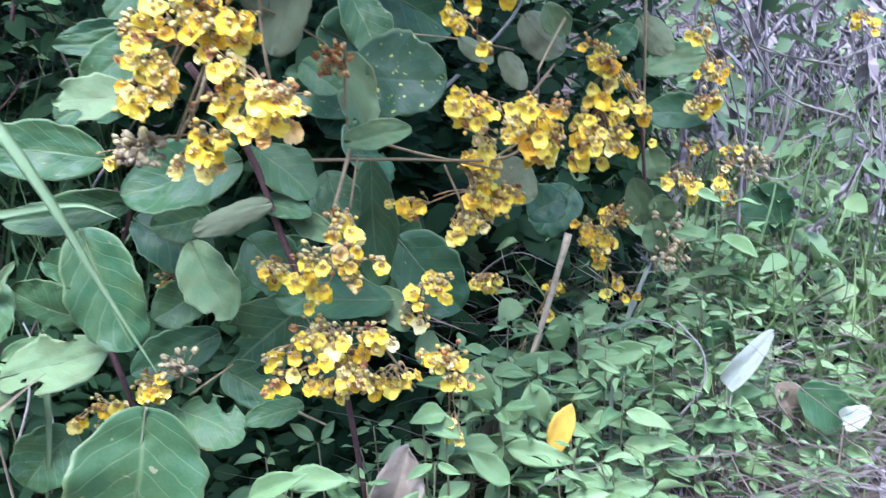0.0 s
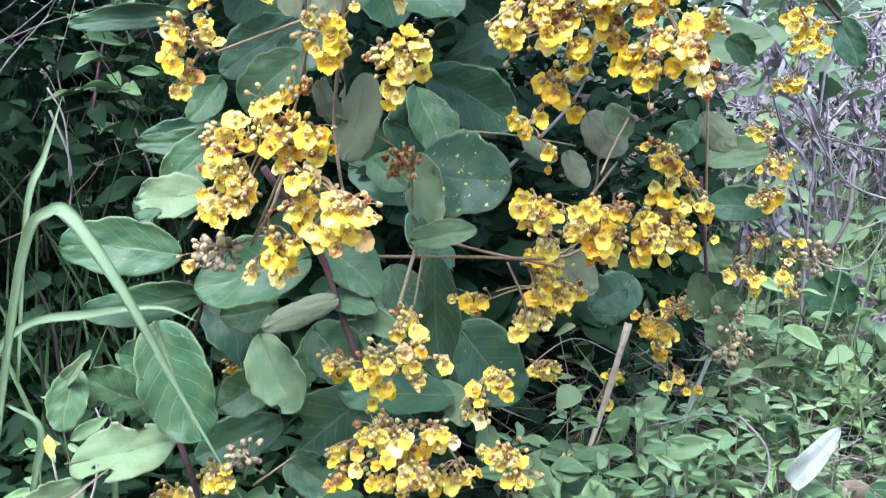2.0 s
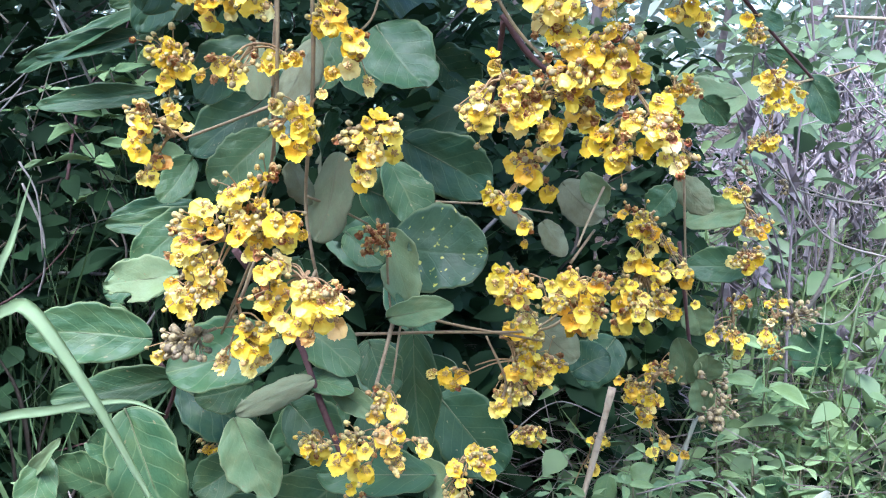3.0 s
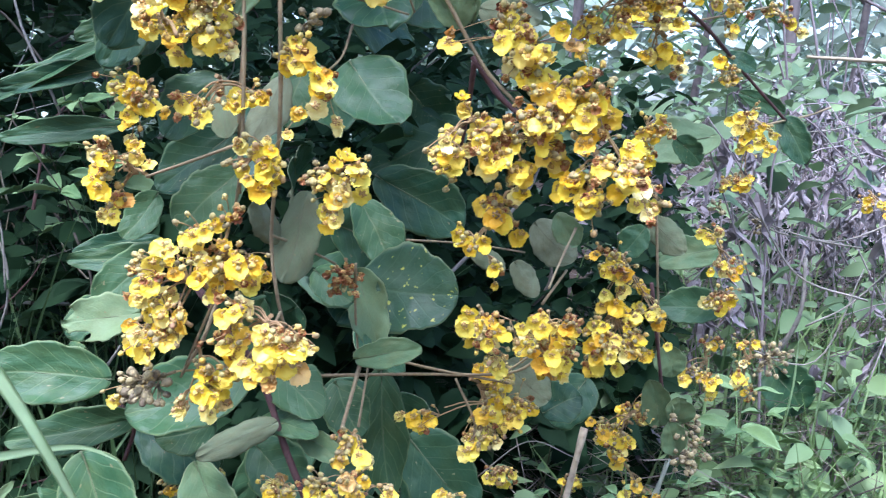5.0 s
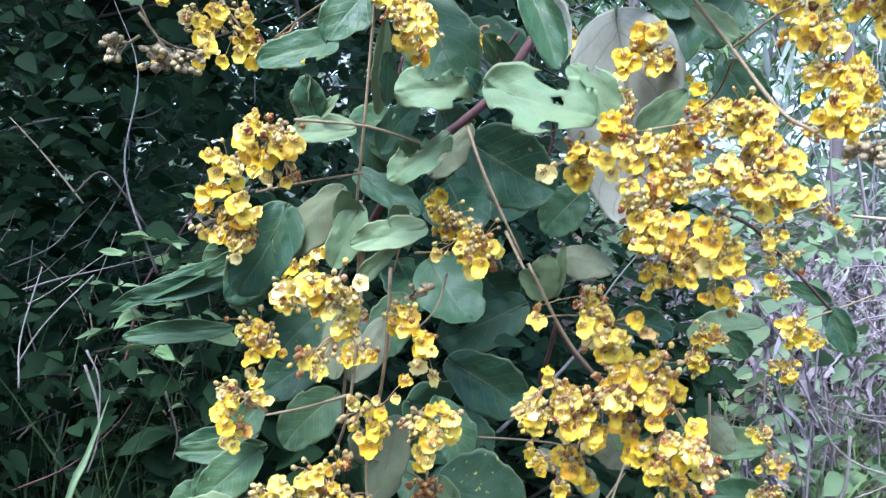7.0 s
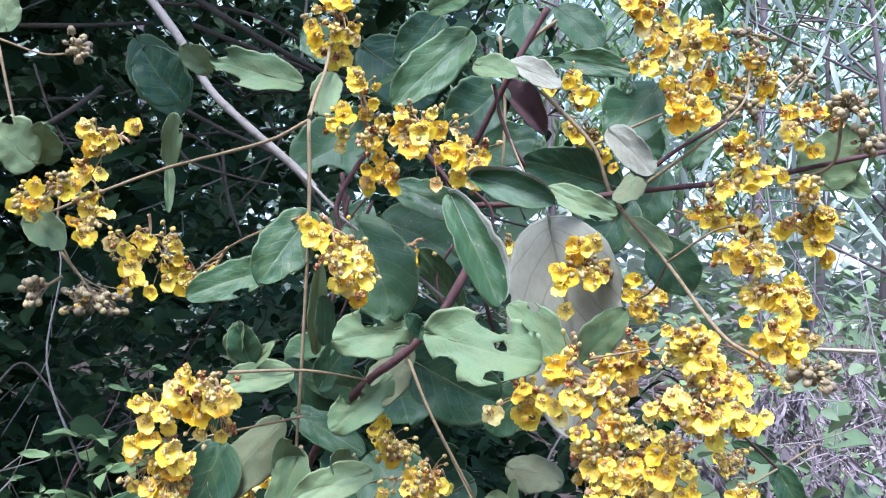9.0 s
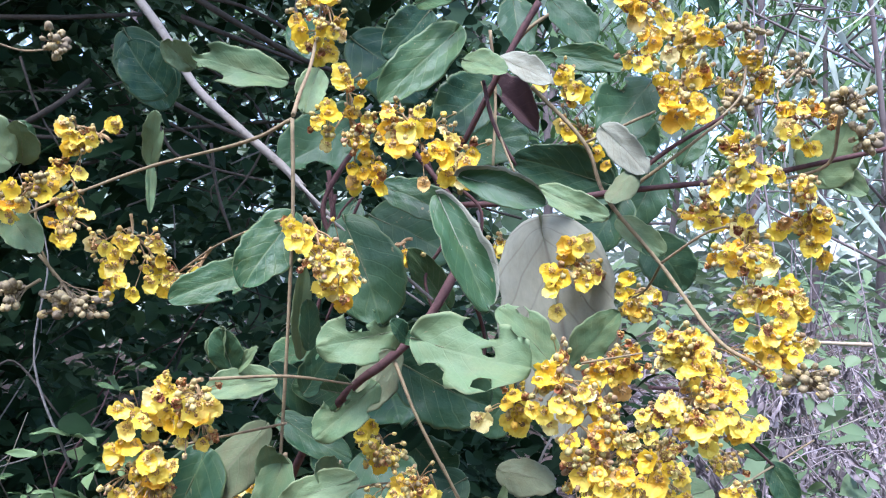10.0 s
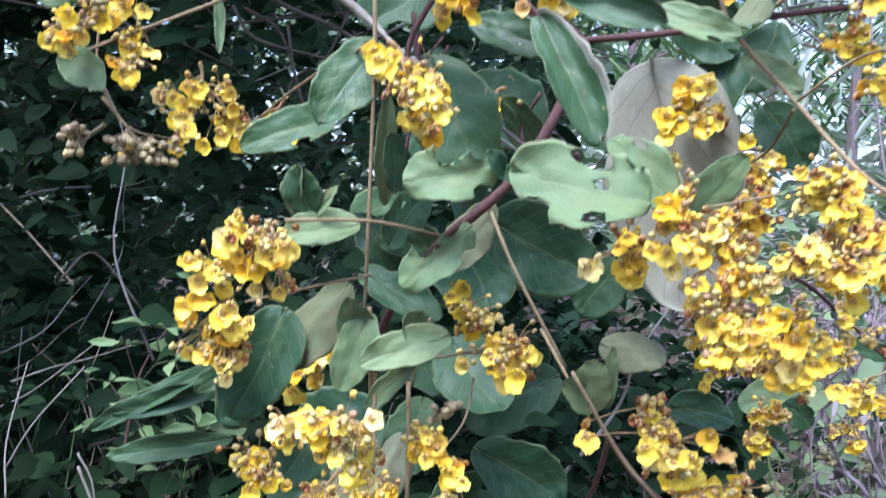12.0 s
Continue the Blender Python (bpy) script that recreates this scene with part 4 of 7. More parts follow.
cluster((.116, .497, .812), 16, 6, [(.107, .483, .819), (.105, .488, .813), (.110, .491, .811), (.117, .488, .816), (.111, .490, .807), (.119, .475, .810), (.116, .478, .802), (.115, .484, .798), (.126, .488, .801), (.128, .479, .789), (.129, .489, .794), (.140, .488, .791)])
cluster((.122, .487, .789), 16, 6, [(.135, .465, .785), (.132, .474, .778), (.122, .469, .776), (.115, .465, .774), (.109, .467, .777), (.105, .471, .770), (.098, .468, .780), (.092, .468, .777), (.095, .465, .786), (.085, .474, .779), (.137, .472, .772), (.142, .477, .769), (.136, .477, .766)])
cluster((.099, .542, .806), 5, 9, [(.085, .524, .802), (.095, .539, .797), (.081, .519, .809), (.093, .528, .811), (.079, .525, .792), (.086, .528, .785)])
cluster((.046, .462, .799), 8, 3, [(.027, .442, .801), (.034, .457, .805), (.036, .447, .801), (.035, .440, .790), (.045, .452, .783), (.039, .441, .787), (.049, .451, .794), (.029, .446, .784), (.032, .452, .777)])
cluster((.064, .457, .790), 14, 4, [(.058, .455, .786), (.063, .452, .782), (.060, .443, .773), (.066, .452, .771), (.057, .448, .775), (.053, .442, .770), (.071, .437, .771)])
cluster((.017, .482, .791), 4, 4, [(.012, .472, .787), (.016, .471, .791), (.021, .480, .777), (.015, .480, .775), (.019, .472, .781)])
cluster((.064, .457, .759), 14, 5, [(.055, .442, .751), (.053, .454, .745), (.057, .434, .750), (.052, .436, .755), (.047, .446, .753), (.059, .448, .755), (.067, .437, .755)])
cluster((.104, .502, .750), 16, 6, [(.104, .493, .746), (.112, .499, .739), (.096, .487, .741), (.105, .488, .729), (.100, .484, .724), (.111, .485, .732), (.094, .500, .751), (.087, .487, .741), (.084, .500, .727), (.096, .499, .727)])
cluster((.170, .632, .726), 8, 2, [(.170, .622, .724), (.164, .615, .737)])
cluster((.276, .862, .658), 5, 2, [(.270, .861, .637), (.279, .850, .642), (.289, .848, .634), (.268, .846, .653), (.262, .861, .642)])
cluster((-.151, .479, .800), 6, 8, [(-.170, .467, .800), (-.170, .462, .792), (-.164, .466, .797), (-.159, .459, .793), (-.168, .470, .785), (-.158, .466, .780), (-.153, .462, .786), (-.165, .473, .779), (-.158, .474, .780), (-.147, .456, .789)])
cluster((-.189, .527, .759), 16, 3, [(-.201, .516, .777), (-.193, .510, .775), (-.194, .525, .766), (-.214, .521, .750), (-.208, .509, .758), (-.205, .510, .762), (-.189, .507, .753), (-.198, .526, .740), (-.185, .510, .745), (-.183, .517, .742), (-.201, .514, .733), (-.197, .518, .731), (-.191, .517, .739), (-.184, .520, .730), (-.189, .507, .727), (-.179, .521, .747), (-.202, .511, .770)])
cluster((-.110, .452, .704), 14, 4, [(-.129, .441, .714), (-.124, .436, .712), (-.125, .436, .706), (-.121, .441, .700), (-.116, .439, .697), (-.110, .437, .690), (-.107, .445, .690), (-.104, .442, .697), (-.112, .430, .713), (-.107, .435, .707), (-.126, .439, .709)])
cluster((-.138, .482, .692), 3, 1, [(-.150, .479, .698), (-.153, .479, .697), (-.146, .471, .694), (-.147, .459, .706)])
cluster((-.172, .542, .673), 10, 3, [(-.191, .536, .670), (-.182, .528, .665), (-.179, .532, .661), (-.185, .535, .653), (-.178, .533, .662), (-.172, .530, .658)])
cluster((-.084, .517, .688), 3, 3, [(-.090, .514, .681), (-.083, .502, .680), (-.080, .503, .687), (-.069, .513, .667), (-.064, .498, .669), (-.071, .501, .673)])
bud_head((-.078, .513, .699), (-.076, .505, .702), (0.011, 0.005), 6)
cluster((-.127, .512, .674), 6, 5, [(-.142, .507, .661), (-.140, .490, .659), (-.115, .507, .658), (-.105, .504, .662)])
cluster((-.069, .572, .758), 12, 2, [(-.072, .559, .757), (-.064, .555, .750), (-.061, .566, .738), (-.069, .569, .747), (-.057, .552, .749)])
cluster((-.038, .522, .744), 10, 4, [(-.050, .510, .731), (-.047, .511, .724), (-.042, .510, .728), (-.030, .506, .732), (-.036, .502, .722), (-.040, .512, .734), (-.027, .517, .728)])
cluster((-.157, .622, .725), 4, 4, [(-.164, .601, .714), (-.157, .604, .718), (-.148, .617, .723), (-.176, .616, .704), (-.179, .614, .692), (-.149, .600, .717), (-.163, .615, .709)])
cluster((.028, .502, .701), 10, 8, [(-.002, .501, .690), (.028, .501, .695), (.034, .494, .693), (.024, .480, .690), (.030, .498, .702), (.046, .484, .685), (.041, .493, .680), (.050, .500, .672), (.044, .495, .673), (.055, .482, .695), (.060, .485, .687)])
cluster((.048, .492, .664), 14, 8, [(.058, .489, .668), (.064, .472, .672), (.063, .482, .660), (.068, .478, .655), (.066, .473, .650), (.039, .483, .653), (.045, .470, .650), (.049, .471, .648), (.059, .477, .652)])
cluster((.009, .502, .654), 12, 6, [(.005, .481, .662), (.015, .480, .640), (.019, .492, .643), (.023, .495, .632), (-.001, .498, .644), (-.004, .482, .639)])
cluster((.070, .492, .756), 6, 2, [(.059, .478, .747), (.063, .476, .744), (.056, .482, .742), (.072, .480, .738)])
cluster((.116, .642, .741), 22, 10, [(.128, .640, .739), (.134, .627, .726), (.120, .620, .716), (.130, .634, .713), (.113, .622, .705), (.107, .633, .708), (.089, .630, .716), (.083, .639, .706), (.086, .631, .699), (.094, .633, .703), (.142, .625, .720)])
cluster((.147, .662, .706), 10, 5, [(.153, .651, .714), (.146, .645, .691), (.155, .656, .690), (.141, .650, .690), (.128, .642, .693), (.121, .644, .720), (.114, .647, .715)])
cluster((.169, .812, .651), 6, 6, [(.170, .805, .642), (.175, .793, .649), (.160, .805, .626), (.165, .803, .616), (.155, .791, .618)])
cluster((.230, .812, .690), 10, 2, [(.228, .804, .682), (.221, .791, .698)])
cluster((.296, .932, .642), 6, 2, [(.284, .912, .630), (.299, .922, .625), (.279, .914, .620), (.314, .928, .619), (.282, .920, .583), (.287, .916, .587), (.279, .927, .579), (.283, .910, .639)])
cluster((.487, 1.092, .563), 6, 2, [(.484, 1.085, .553), (.499, 1.070, .536), (.492, 1.072, .550)])
cluster((-.170, .523, .619), 10, 4, [(-.200, .521, .620), (-.194, .515, .626), (-.186, .505, .630), (-.191, .503, .615), (-.189, .521, .607), (-.189, .515, .598), (-.174, .518, .631)])
cluster((-.090, .488, .631), 6, 1, [(-.102, .468, .622), (-.107, .479, .626), (-.096, .473, .616), (-.090, .470, .636), (-.094, .472, .627), (-.091, .479, .632), (-.082, .473, .644)])
cluster((-.077, .522, .623), 12, 3, [(-.058, .507, .631), (-.050, .502, .626), (-.050, .517, .621), (-.071, .513, .620), (-.067, .517, .617), (-.063, .509, .608), (-.071, .518, .601), (-.065, .510, .596), (-.059, .512, .611)])
cluster((.028, .502, .642), 16, 10, [(.002, .492, .631), (-.001, .495, .626), (.019, .488, .631), (.022, .481, .629), (.025, .480, .633), (.045, .483, .646), (.039, .480, .649), (.052, .499, .642), (.034, .490, .625), (.040, .496, .626), (.045, .479, .638), (.054, .489, .631)])
cluster((.074, .486, .634), 14, 6, [(.062, .483, .617), (.063, .477, .622), (.070, .472, .613), (.067, .473, .608), (.074, .465, .628), (.085, .466, .625), (.088, .466, .622), (.086, .471, .631)])
cluster((.072, .496, .651), 8, 6, [(.069, .481, .643), (.072, .492, .649), (.067, .476, .655), (.071, .479, .659), (.085, .479, .615), (.093, .477, .608), (.100, .479, .603)])
cluster((.026, .522, .607), 6, 3, [(.026, .504, .597), (.029, .510, .594), (.023, .500, .600), (.039, .519, .610), (.020, .507, .602)])
cluster((.015, .612, .573), 4, 2, [(.007, .610, .570), (.011, .604, .567), (.026, .604, .554)])
cluster((-.132, .497, .561), 12, 6, [(-.157, .484, .577), (-.164, .495, .571), (-.145, .477, .585), (-.152, .489, .585), (-.158, .480, .566), (-.158, .489, .554), (-.162, .490, .550), (-.144, .478, .547), (-.154, .478, .541), (-.162, .475, .560)])
cluster((-.140, .492, .541), 8, 3, [(-.164, .474, .536), (-.158, .471, .534), (-.151, .478, .538), (-.173, .490, .543)])
cluster((-.127, .492, .574), 14, 6, [(-.134, .477, .592), (-.127, .476, .595), (-.122, .479, .597), (-.125, .475, .578), (-.121, .485, .567), (-.124, .485, .562), (-.129, .473, .572), (-.110, .474, .578), (-.109, .484, .570), (-.105, .490, .573), (-.118, .483, .576)])
cluster((-.141, .502, .528), 10, 2, [(-.134, .488, .517), (-.130, .500, .511), (-.134, .479, .509), (-.126, .480, .506), (-.127, .496, .505), (-.184, .488, .501)])
bud_head((-.152, .498, .514), (-.168, .490, .508), (0.015, 0.009), 24)
cluster((-.095, .482, .549), 10, 10, [(-.109, .460, .556), (-.111, .471, .534), (-.116, .481, .529), (-.105, .470, .541), (-.107, .467, .527), (-.094, .461, .540), (-.090, .461, .540), (-.098, .479, .528), (-.088, .470, .526), (-.087, .480, .527), (-.080, .460, .538), (-.098, .464, .525), (-.081, .460, .541), (-.109, .468, .556)])
cluster((-.072, .612, .558), 3, 14, [])
cluster((.016, .612, .527), 14, 4, [(.007, .590, .518), (.011, .595, .513), (.014, .598, .516), (.025, .596, .520), (.029, .590, .514), (.022, .590, .507), (.030, .610, .485), (.024, .593, .494)])
cluster((.065, .632, .519), 10, 12, [(.055, .620, .514), (.060, .618, .510), (.076, .621, .510), (.073, .611, .501), (.049, .616, .499), (.066, .611, .493), (.069, .621, .484), (.077, .629, .483), (.082, .622, .509), (.073, .628, .476)])
cluster((.135, .722, .546), 14, 6, [(.123, .704, .545), (.118, .699, .537), (.129, .711, .526), (.133, .710, .531), (.122, .712, .537), (.125, .707, .509), (.117, .713, .515), (.115, .715, .505), (.148, .719, .516), (.155, .706, .505)])
cluster((.139, .737, .498), 14, 6, [(.146, .724, .492), (.143, .732, .490), (.131, .719, .502), (.113, .717, .475), (.123, .721, .474), (.157, .716, .498), (.143, .731, .467), (.157, .732, .462), (.114, .721, .451), (.107, .717, .454), (.127, .716, .455)])
cluster((.242, .832, .533), 8, 3, [(.227, .814, .515), (.236, .811, .521), (.249, .818, .509), (.255, .822, .516), (.224, .814, .546), (.230, .810, .551)])
cluster((.246, .832, .491), 16, 4, [(.231, .824, .485), (.235, .810, .483), (.245, .813, .490)])
cluster((.238, .842, .430), 12, 3, [(.208, .825, .413), (.229, .827, .413), (.233, .821, .409), (.237, .828, .399), (.230, .826, .445)])
cluster((.285, .842, .430), 12, 3, [(.268, .836, .407), (.261, .831, .414), (.265, .839, .441)])
bud_head((.278, .838, .431), (.291, .830, .429), (0.016, 0.016), 20)
cluster((.157, .772, .400), 10, 2, [(.127, .763, .383), (.137, .766, .377), (.143, .762, .376), (.161, .759, .400)])
cluster((.251, .912, .767), 10, 5, [(.244, .907, .777), (.227, .903, .766), (.250, .910, .767), (.265, .905, .756), (.259, .904, .771), (.219, .895, .770), (.267, .907, .735)])
cluster((.169, .812, .631), 6, 6, [(.175, .797, .641), (.160, .792, .620), (.165, .790, .615)])
cluster((.339, 1.012, .766), 12, 5, [(.351, .993, .747), (.327, .995, .759)])
cluster((-.064, .586, .448), 8, 1, [(-.069, .578, .440), (-.060, .569, .438), (-.071, .564, .437)])
cluster((-.063, .562, .412), 18, 5, [(-.088, .556, .417), (-.089, .551, .411), (-.076, .540, .423), (-.065, .540, .431), (-.058, .542, .423), (-.039, .547, .422), (-.078, .558, .401), (-.085, .560, .400), (-.059, .552, .416), (-.054, .544, .411)])
cluster((-.076, .567, .368), 22, 8, [(-.112, .553, .356), (-.098, .552, .357), (-.093, .551, .370), (-.065, .544, .370), (-.071, .557, .356), (-.063, .562, .349), (-.079, .560, .358), (-.046, .546, .374), (-.043, .556, .361)])
cluster((-.071, .562, .349), 20, 8, [(-.065, .543, .345), (-.074, .555, .335), (-.058, .549, .338), (-.071, .560, .324), (-.111, .556, .333), (-.077, .542, .358), (-.085, .546, .351), (-.055, .559, .355), (-.089, .549, .367)])
cluster((-.030, .612, .369), 6, 3, [(-.021, .599, .382), (-.017, .599, .375), (-.005, .606, .386), (-.001, .610, .387), (.001, .601, .381), (-.017, .610, .357)])
cluster((.001, .612, .334), 20, 6, [(-.008, .602, .333), (.000, .591, .338), (.014, .607, .327), (.005, .598, .317), (.014, .590, .321), (.019, .611, .307), (-.003, .590, .330), (.006, .602, .282), (.011, .600, .269)])
cluster((-.029, .592, .333), 6, 2, [(-.032, .588, .320), (-.024, .578, .330), (-.042, .574, .327), (-.048, .575, .319)])
cluster((-.123, .612, .406), 6, 2, [(-.124, .593, .402), (-.119, .601, .395), (-.114, .597, .399), (-.124, .606, .402)])
cluster((-.204, .582, .308), 8, 6, [(-.208, .564, .321), (-.200, .567, .324), (-.195, .564, .335), (-.211, .581, .317)])
bud_head((-.185, .578, .320), (-.180, .570, .341), (0.014, 0.012), 12)
cluster((-.255, .612, .277), 6, 3, [(-.269, .607, .281), (-.253, .608, .289), (-.242, .603, .294)])
cluster((-.200, .712, .372), 6, 4, [(-.201, .698, .367), (-.190, .692, .366), (-.224, .707, .350)])
cluster((-.180, .632, .269), 2, 1, [(-.179, .620, .268), (-.174, .610, .266), (-.219, .613, .245)])
cluster((.032, .652, .448), 8, 4, [(.027, .631, .445), (.040, .645, .446), (.049, .649, .441), (.046, .633, .440), (.015, .647, .423), (.011, .636, .421), (.019, .644, .421), (-.029, .648, .437), (-.024, .643, .431)])
cluster((.040, .892, .297), 6, 3, [(.040, .887, .289), (.049, .877, .290), (.045, .869, .302)])
cluster((.113, .892, .293), 3, 2, [(.115, .880, .282), (.111, .882, .258), (.119, .873, .294), (.080, .878, .207)])
cluster((.141, .812, .345), 6, 2, [(.144, .796, .345), (.161, .790, .325), (.171, .796, .309), (.129, .797, .375)])
bud_head((.189, .768, .393), (.196, .760, .392), (0.013, 0.010), 12)
bud_head((.199, .768, .367), (.197, .760, .360), (0.011, 0.010), 10)
cluster((.299, 1.012, .579), 6, 2, [(.292, .999, .579), (.303, 1.004, .582), (.310, .998, .579)])
bud_head((.365, 1.108, .517), (.366, 1.100, .521), (0.011, 0.010), 10)
bud_head((.286, 1.008, .551), (.285, 1.000, .553), (0.008, 0.007), 6)
cluster((.011, .652, .464), 12, 3, [(.019, .651, .471), (.025, .647, .470), (.031, .649, .472), (.037, .644, .463), (.035, .644, .454), (.047, .641, .443), (.041, .647, .439), (.027, .637, .446), (.031, .642, .440), (.017, .644, .425), (.013, .640, .418), (.019, .635, .424), (.022, .631, .428), (.011, .631, .419)])
cluster((.162, .812, .374), 14, 3, [(.131, .797, .366), (.142, .802, .362), (.148, .806, .371), (.140, .805, .369), (.156, .796, .364), (.153, .809, .383), (.142, .795, .349), (.165, .805, .385)])
cluster((.042, .892, .298), 5, 2, [(.036, .871, .295), (.048, .886, .286), (.042, .884, .292)])
cluster((.124, .712, .506), 14, 5, [(.108, .710, .491), (.113, .709, .484), (.125, .704, .481), (.135, .707, .476), (.143, .705, .481), (.112, .702, .468), (.119, .694, .470), (.105, .700, .477), (.134, .709, .489), (.138, .694, .501), (.128, .710, .502), (.138, .701, .470), (.113, .698, .482)])
cluster((.061, .672, .489), 10, 4, [(.059, .649, .503), (.066, .658, .497), (.051, .653, .494), (.050, .663, .482), (.057, .669, .485), (.071, .669, .477), (.075, .662, .487), (.064, .658, .476), (.072, .651, .473), (.070, .664, .497), (.080, .661, .500)])
bud_head((.210, .828, .363), (.222, .820, .347), (0.013, 0.016), 12)

shoot("stem", 0.0014, [(-.105, .500, .945), (-.105, .500, .891), (-.109, .500, .811), (-.115, .510, .742)])
shoot("stem", 0.0016, [(-.110, .500, .756), (-.115, .530, .706), (-.122, .540, .654), (-.126, .550, .607)])
shoot("stem", 0.0013, [(-.105, .500, .945), (-.133, .510, .934), (-.200, .550, .926), (-.241, .540, .909), (-.265, .520, .894)])
shoot("stem", 0.0010, [(-.110, .500, .888), (-.141, .540, .883), (-.168, .570, .875), (-.189, .580, .862)])
shoot("branch", 0.0043, [(-.284, .700, 1.126), (-.265, .690, 1.094), (-.231, .680, 1.047), (-.205, .670, 1.005), (-.175, .660, .975), (-.137, .650, .941), (-.119, .640, .922)])
shoot("twig", 0.0017, [(-.137, .650, .941), (-.098, .620, .901), (-.065, .600, .874), (-.026, .575, .840)])
shoot("twig", 0.0011, [(-.094, .570, .895), (-.073, .570, .877), (-.055, .560, .855), (-.031, .560, .837)])
shoot("stem", 0.0036, [(-.003, .540, .880), (-.011, .530, .860), (-.031, .520, .827), (-.054, .520, .805), (-.075, .530, .789), (-.104, .550, .754), (-.123, .580, .717)])
shoot("stem", 0.0013, [(-.049, .520, .805), (-.035, .510, .771), (-.011, .510, .724)])
shoot("stem", 0.0013, [(-.008, .510, .722), (.016, .510, .679), (.036, .500, .655), (.052, .490, .625)])
shoot("stem", 0.0009, [(-.109, .500, .773), (-.140, .500, .767), (-.177, .510, .759)])
shoot("stem", 0.0011, [(-.145, .470, .801), (-.107, .490, .800), (-.074, .520, .792)])
shoot("vine", 0.0025, [(-.007, .570, .901), (.048, .560, .902), (.084, .555, .906), (.119, .550, .909), (.173, .550, .914), (.209, .550, .921), (.264, .550, .932)])
shoot("stem", 0.0019, [(.095, .550, .909), (.119, .550, .930), (.158, .550, .953)])
shoot("stem", 0.0016, [(-.106, .510, .949), (-.105, .530, .966), (-.101, .550, .988), (-.099, .570, 1.016), (-.096, .580, 1.043)])
shoot("vine", 0.0016, [(.008, .560, .980), (.014, .560, .952), (.028, .560, .925)])
shoot("vine", 0.003, [(.047, .580, 1.037), (.033, .580, 1.014), (.022, .580, .994), (-.005, .600, .944)])
shoot("vine", 0.0022, [(-.040, .570, .940), (-.025, .570, .921), (-.007, .560, .897), (-.001, .550, .882)])
shoot("vine", 0.0024, [(-.064, .600, .960), (-.088, .600, .929), (-.100, .600, .901), (-.088, .600, .870)])
shoot("vine", 0.002, [(-.097, .610, .930), (-.094, .610, .894), (-.104, .600, .874)])
shoot("stem", 0.0014, [(.101, .550, .910), (.126, .540, .928), (.154, .540, .949)])
shoot("stem", 0.0017, [(.040, .570, .978), (.072, .560, .939), (.085, .560, .904), (.116, .550, .861), (.133, .500, .818), (.148, .480, .804)])
shoot("stem", 0.0012, [(.072, .560, .939), (.113, .540, .955)])
shoot("stem", 0.0018, [(.025, .620, 1.008), (.040, .600, 1.023), (.056, .600, 1.035)])
shoot("stem", 0.0015, [(.017, .620, 1.030), (.020, .620, .983), (.016, .600, .929)])
shoot("stem", 0.0010, [(.008, .580, .984), (.018, .560, .944), (.025, .540, .918)])
shoot("stem", 0.0008, [(.057, .500, .804), (.090, .490, .810)])
shoot("vine", 0.0014, [(-.089, .580, .910), (-.093, .580, .885), (-.085, .580, .859), (-.096, .580, .827)])
shoot("vine", 0.0014, [(-.025, .570, .943), (-.009, .560, .913), (.005, .550, .894), (.000, .550, .860)])
shoot("vine", 0.0018, [(-.033, .600, .945), (-.018, .600, .911), (.002, .580, .886), (-.010, .560, .857)])
shoot("vine", 0.0011, [(-.078, .600, .912), (-.090, .600, .894), (-.079, .600, .871)])
shoot("stem", 0.0009, [(-.048, .580, .975), (-.039, .550, .943)])
shoot("stem", 0.0009, [(-.080, .510, .750), (-.085, .510, .735), (-.091, .520, .713)])
shoot("stem", 0.0012, [(-.306, .540, 1.003), (-.294, .540, .949), (-.285, .540, .923)])
shoot("stem", 0.0009, [(-.306, .540, 1.007), (-.283, .550, 1.000), (-.265, .550, 1.000)])
shoot("stem", 0.0010, [(-.260, .530, .921), (-.263, .530, .885), (-.252, .530, .858)])
shoot("stem", 0.0012, [(.195, .610, 1.000), (.187, .600, .977), (.166, .580, .958)])
shoot("stem", 0.0014, [(.218, .520, .946), (.219, .540, .921), (.191, .550, .912)])
shoot("stem", 0.0010, [(.245, .640, 1.006), (.220, .620, .981), (.214, .560, .950)])
shoot("stem", 0.0008, [(.153, .480, .801), (.133, .500, .816)])
shoot("stem", 0.0010, [(.129, .580, .898), (.141, .560, .889), (.152, .540, .890)])
shoot("stem", 0.0010, [(.116, .550, .861), (.138, .520, .879), (.157, .510, .881)])
shoot("stem", 0.0012, [(.130, .600, .863), (.133, .660, .845), (.129, .700, .837)])
shoot("stem", 0.0025, [(.168, .800, .757), (.232, .900, .739), (.298, .970, .693), (.352, 1.000, .646)])
shoot("stem", 0.0014, [(.227, .900, .740), (.279, .950, .752), (.335, 1.000, .765)])
shoot("stem", 0.0016, [(.352, 1.000, .646), (.395, 1.050, .651), (.432, 1.080, .660)])
shoot("stem", 0.0015, [(.352, 1.000, .646), (.315, .960, .641), (.285, .920, .637)])
shoot("stem", 0.0031, [(-.159, .570, .546), (-.131, .600, .485), (-.114, .600, .432), (-.102, .600, .398), (-.080, .600, .345), (-.070, .600, .299), (-.058, .600, .212)])
shoot("stem", 0.0021, [(-.232, .620, .455), (-.223, .620, .438), (-.231, .620, .414)])
shoot("vine", 0.0028, [(-.252, .620, .345), (-.231, .600, .307), (-.221, .600, .255)])
shoot("stem", 0.0015, [(-.119, .620, .475), (-.033, .630, .474), (.038, .640, .472), (.065, .660, .481)])
shoot("stem", 0.0018, [(-.064, .620, .485), (-.070, .600, .462), (-.075, .580, .443)])
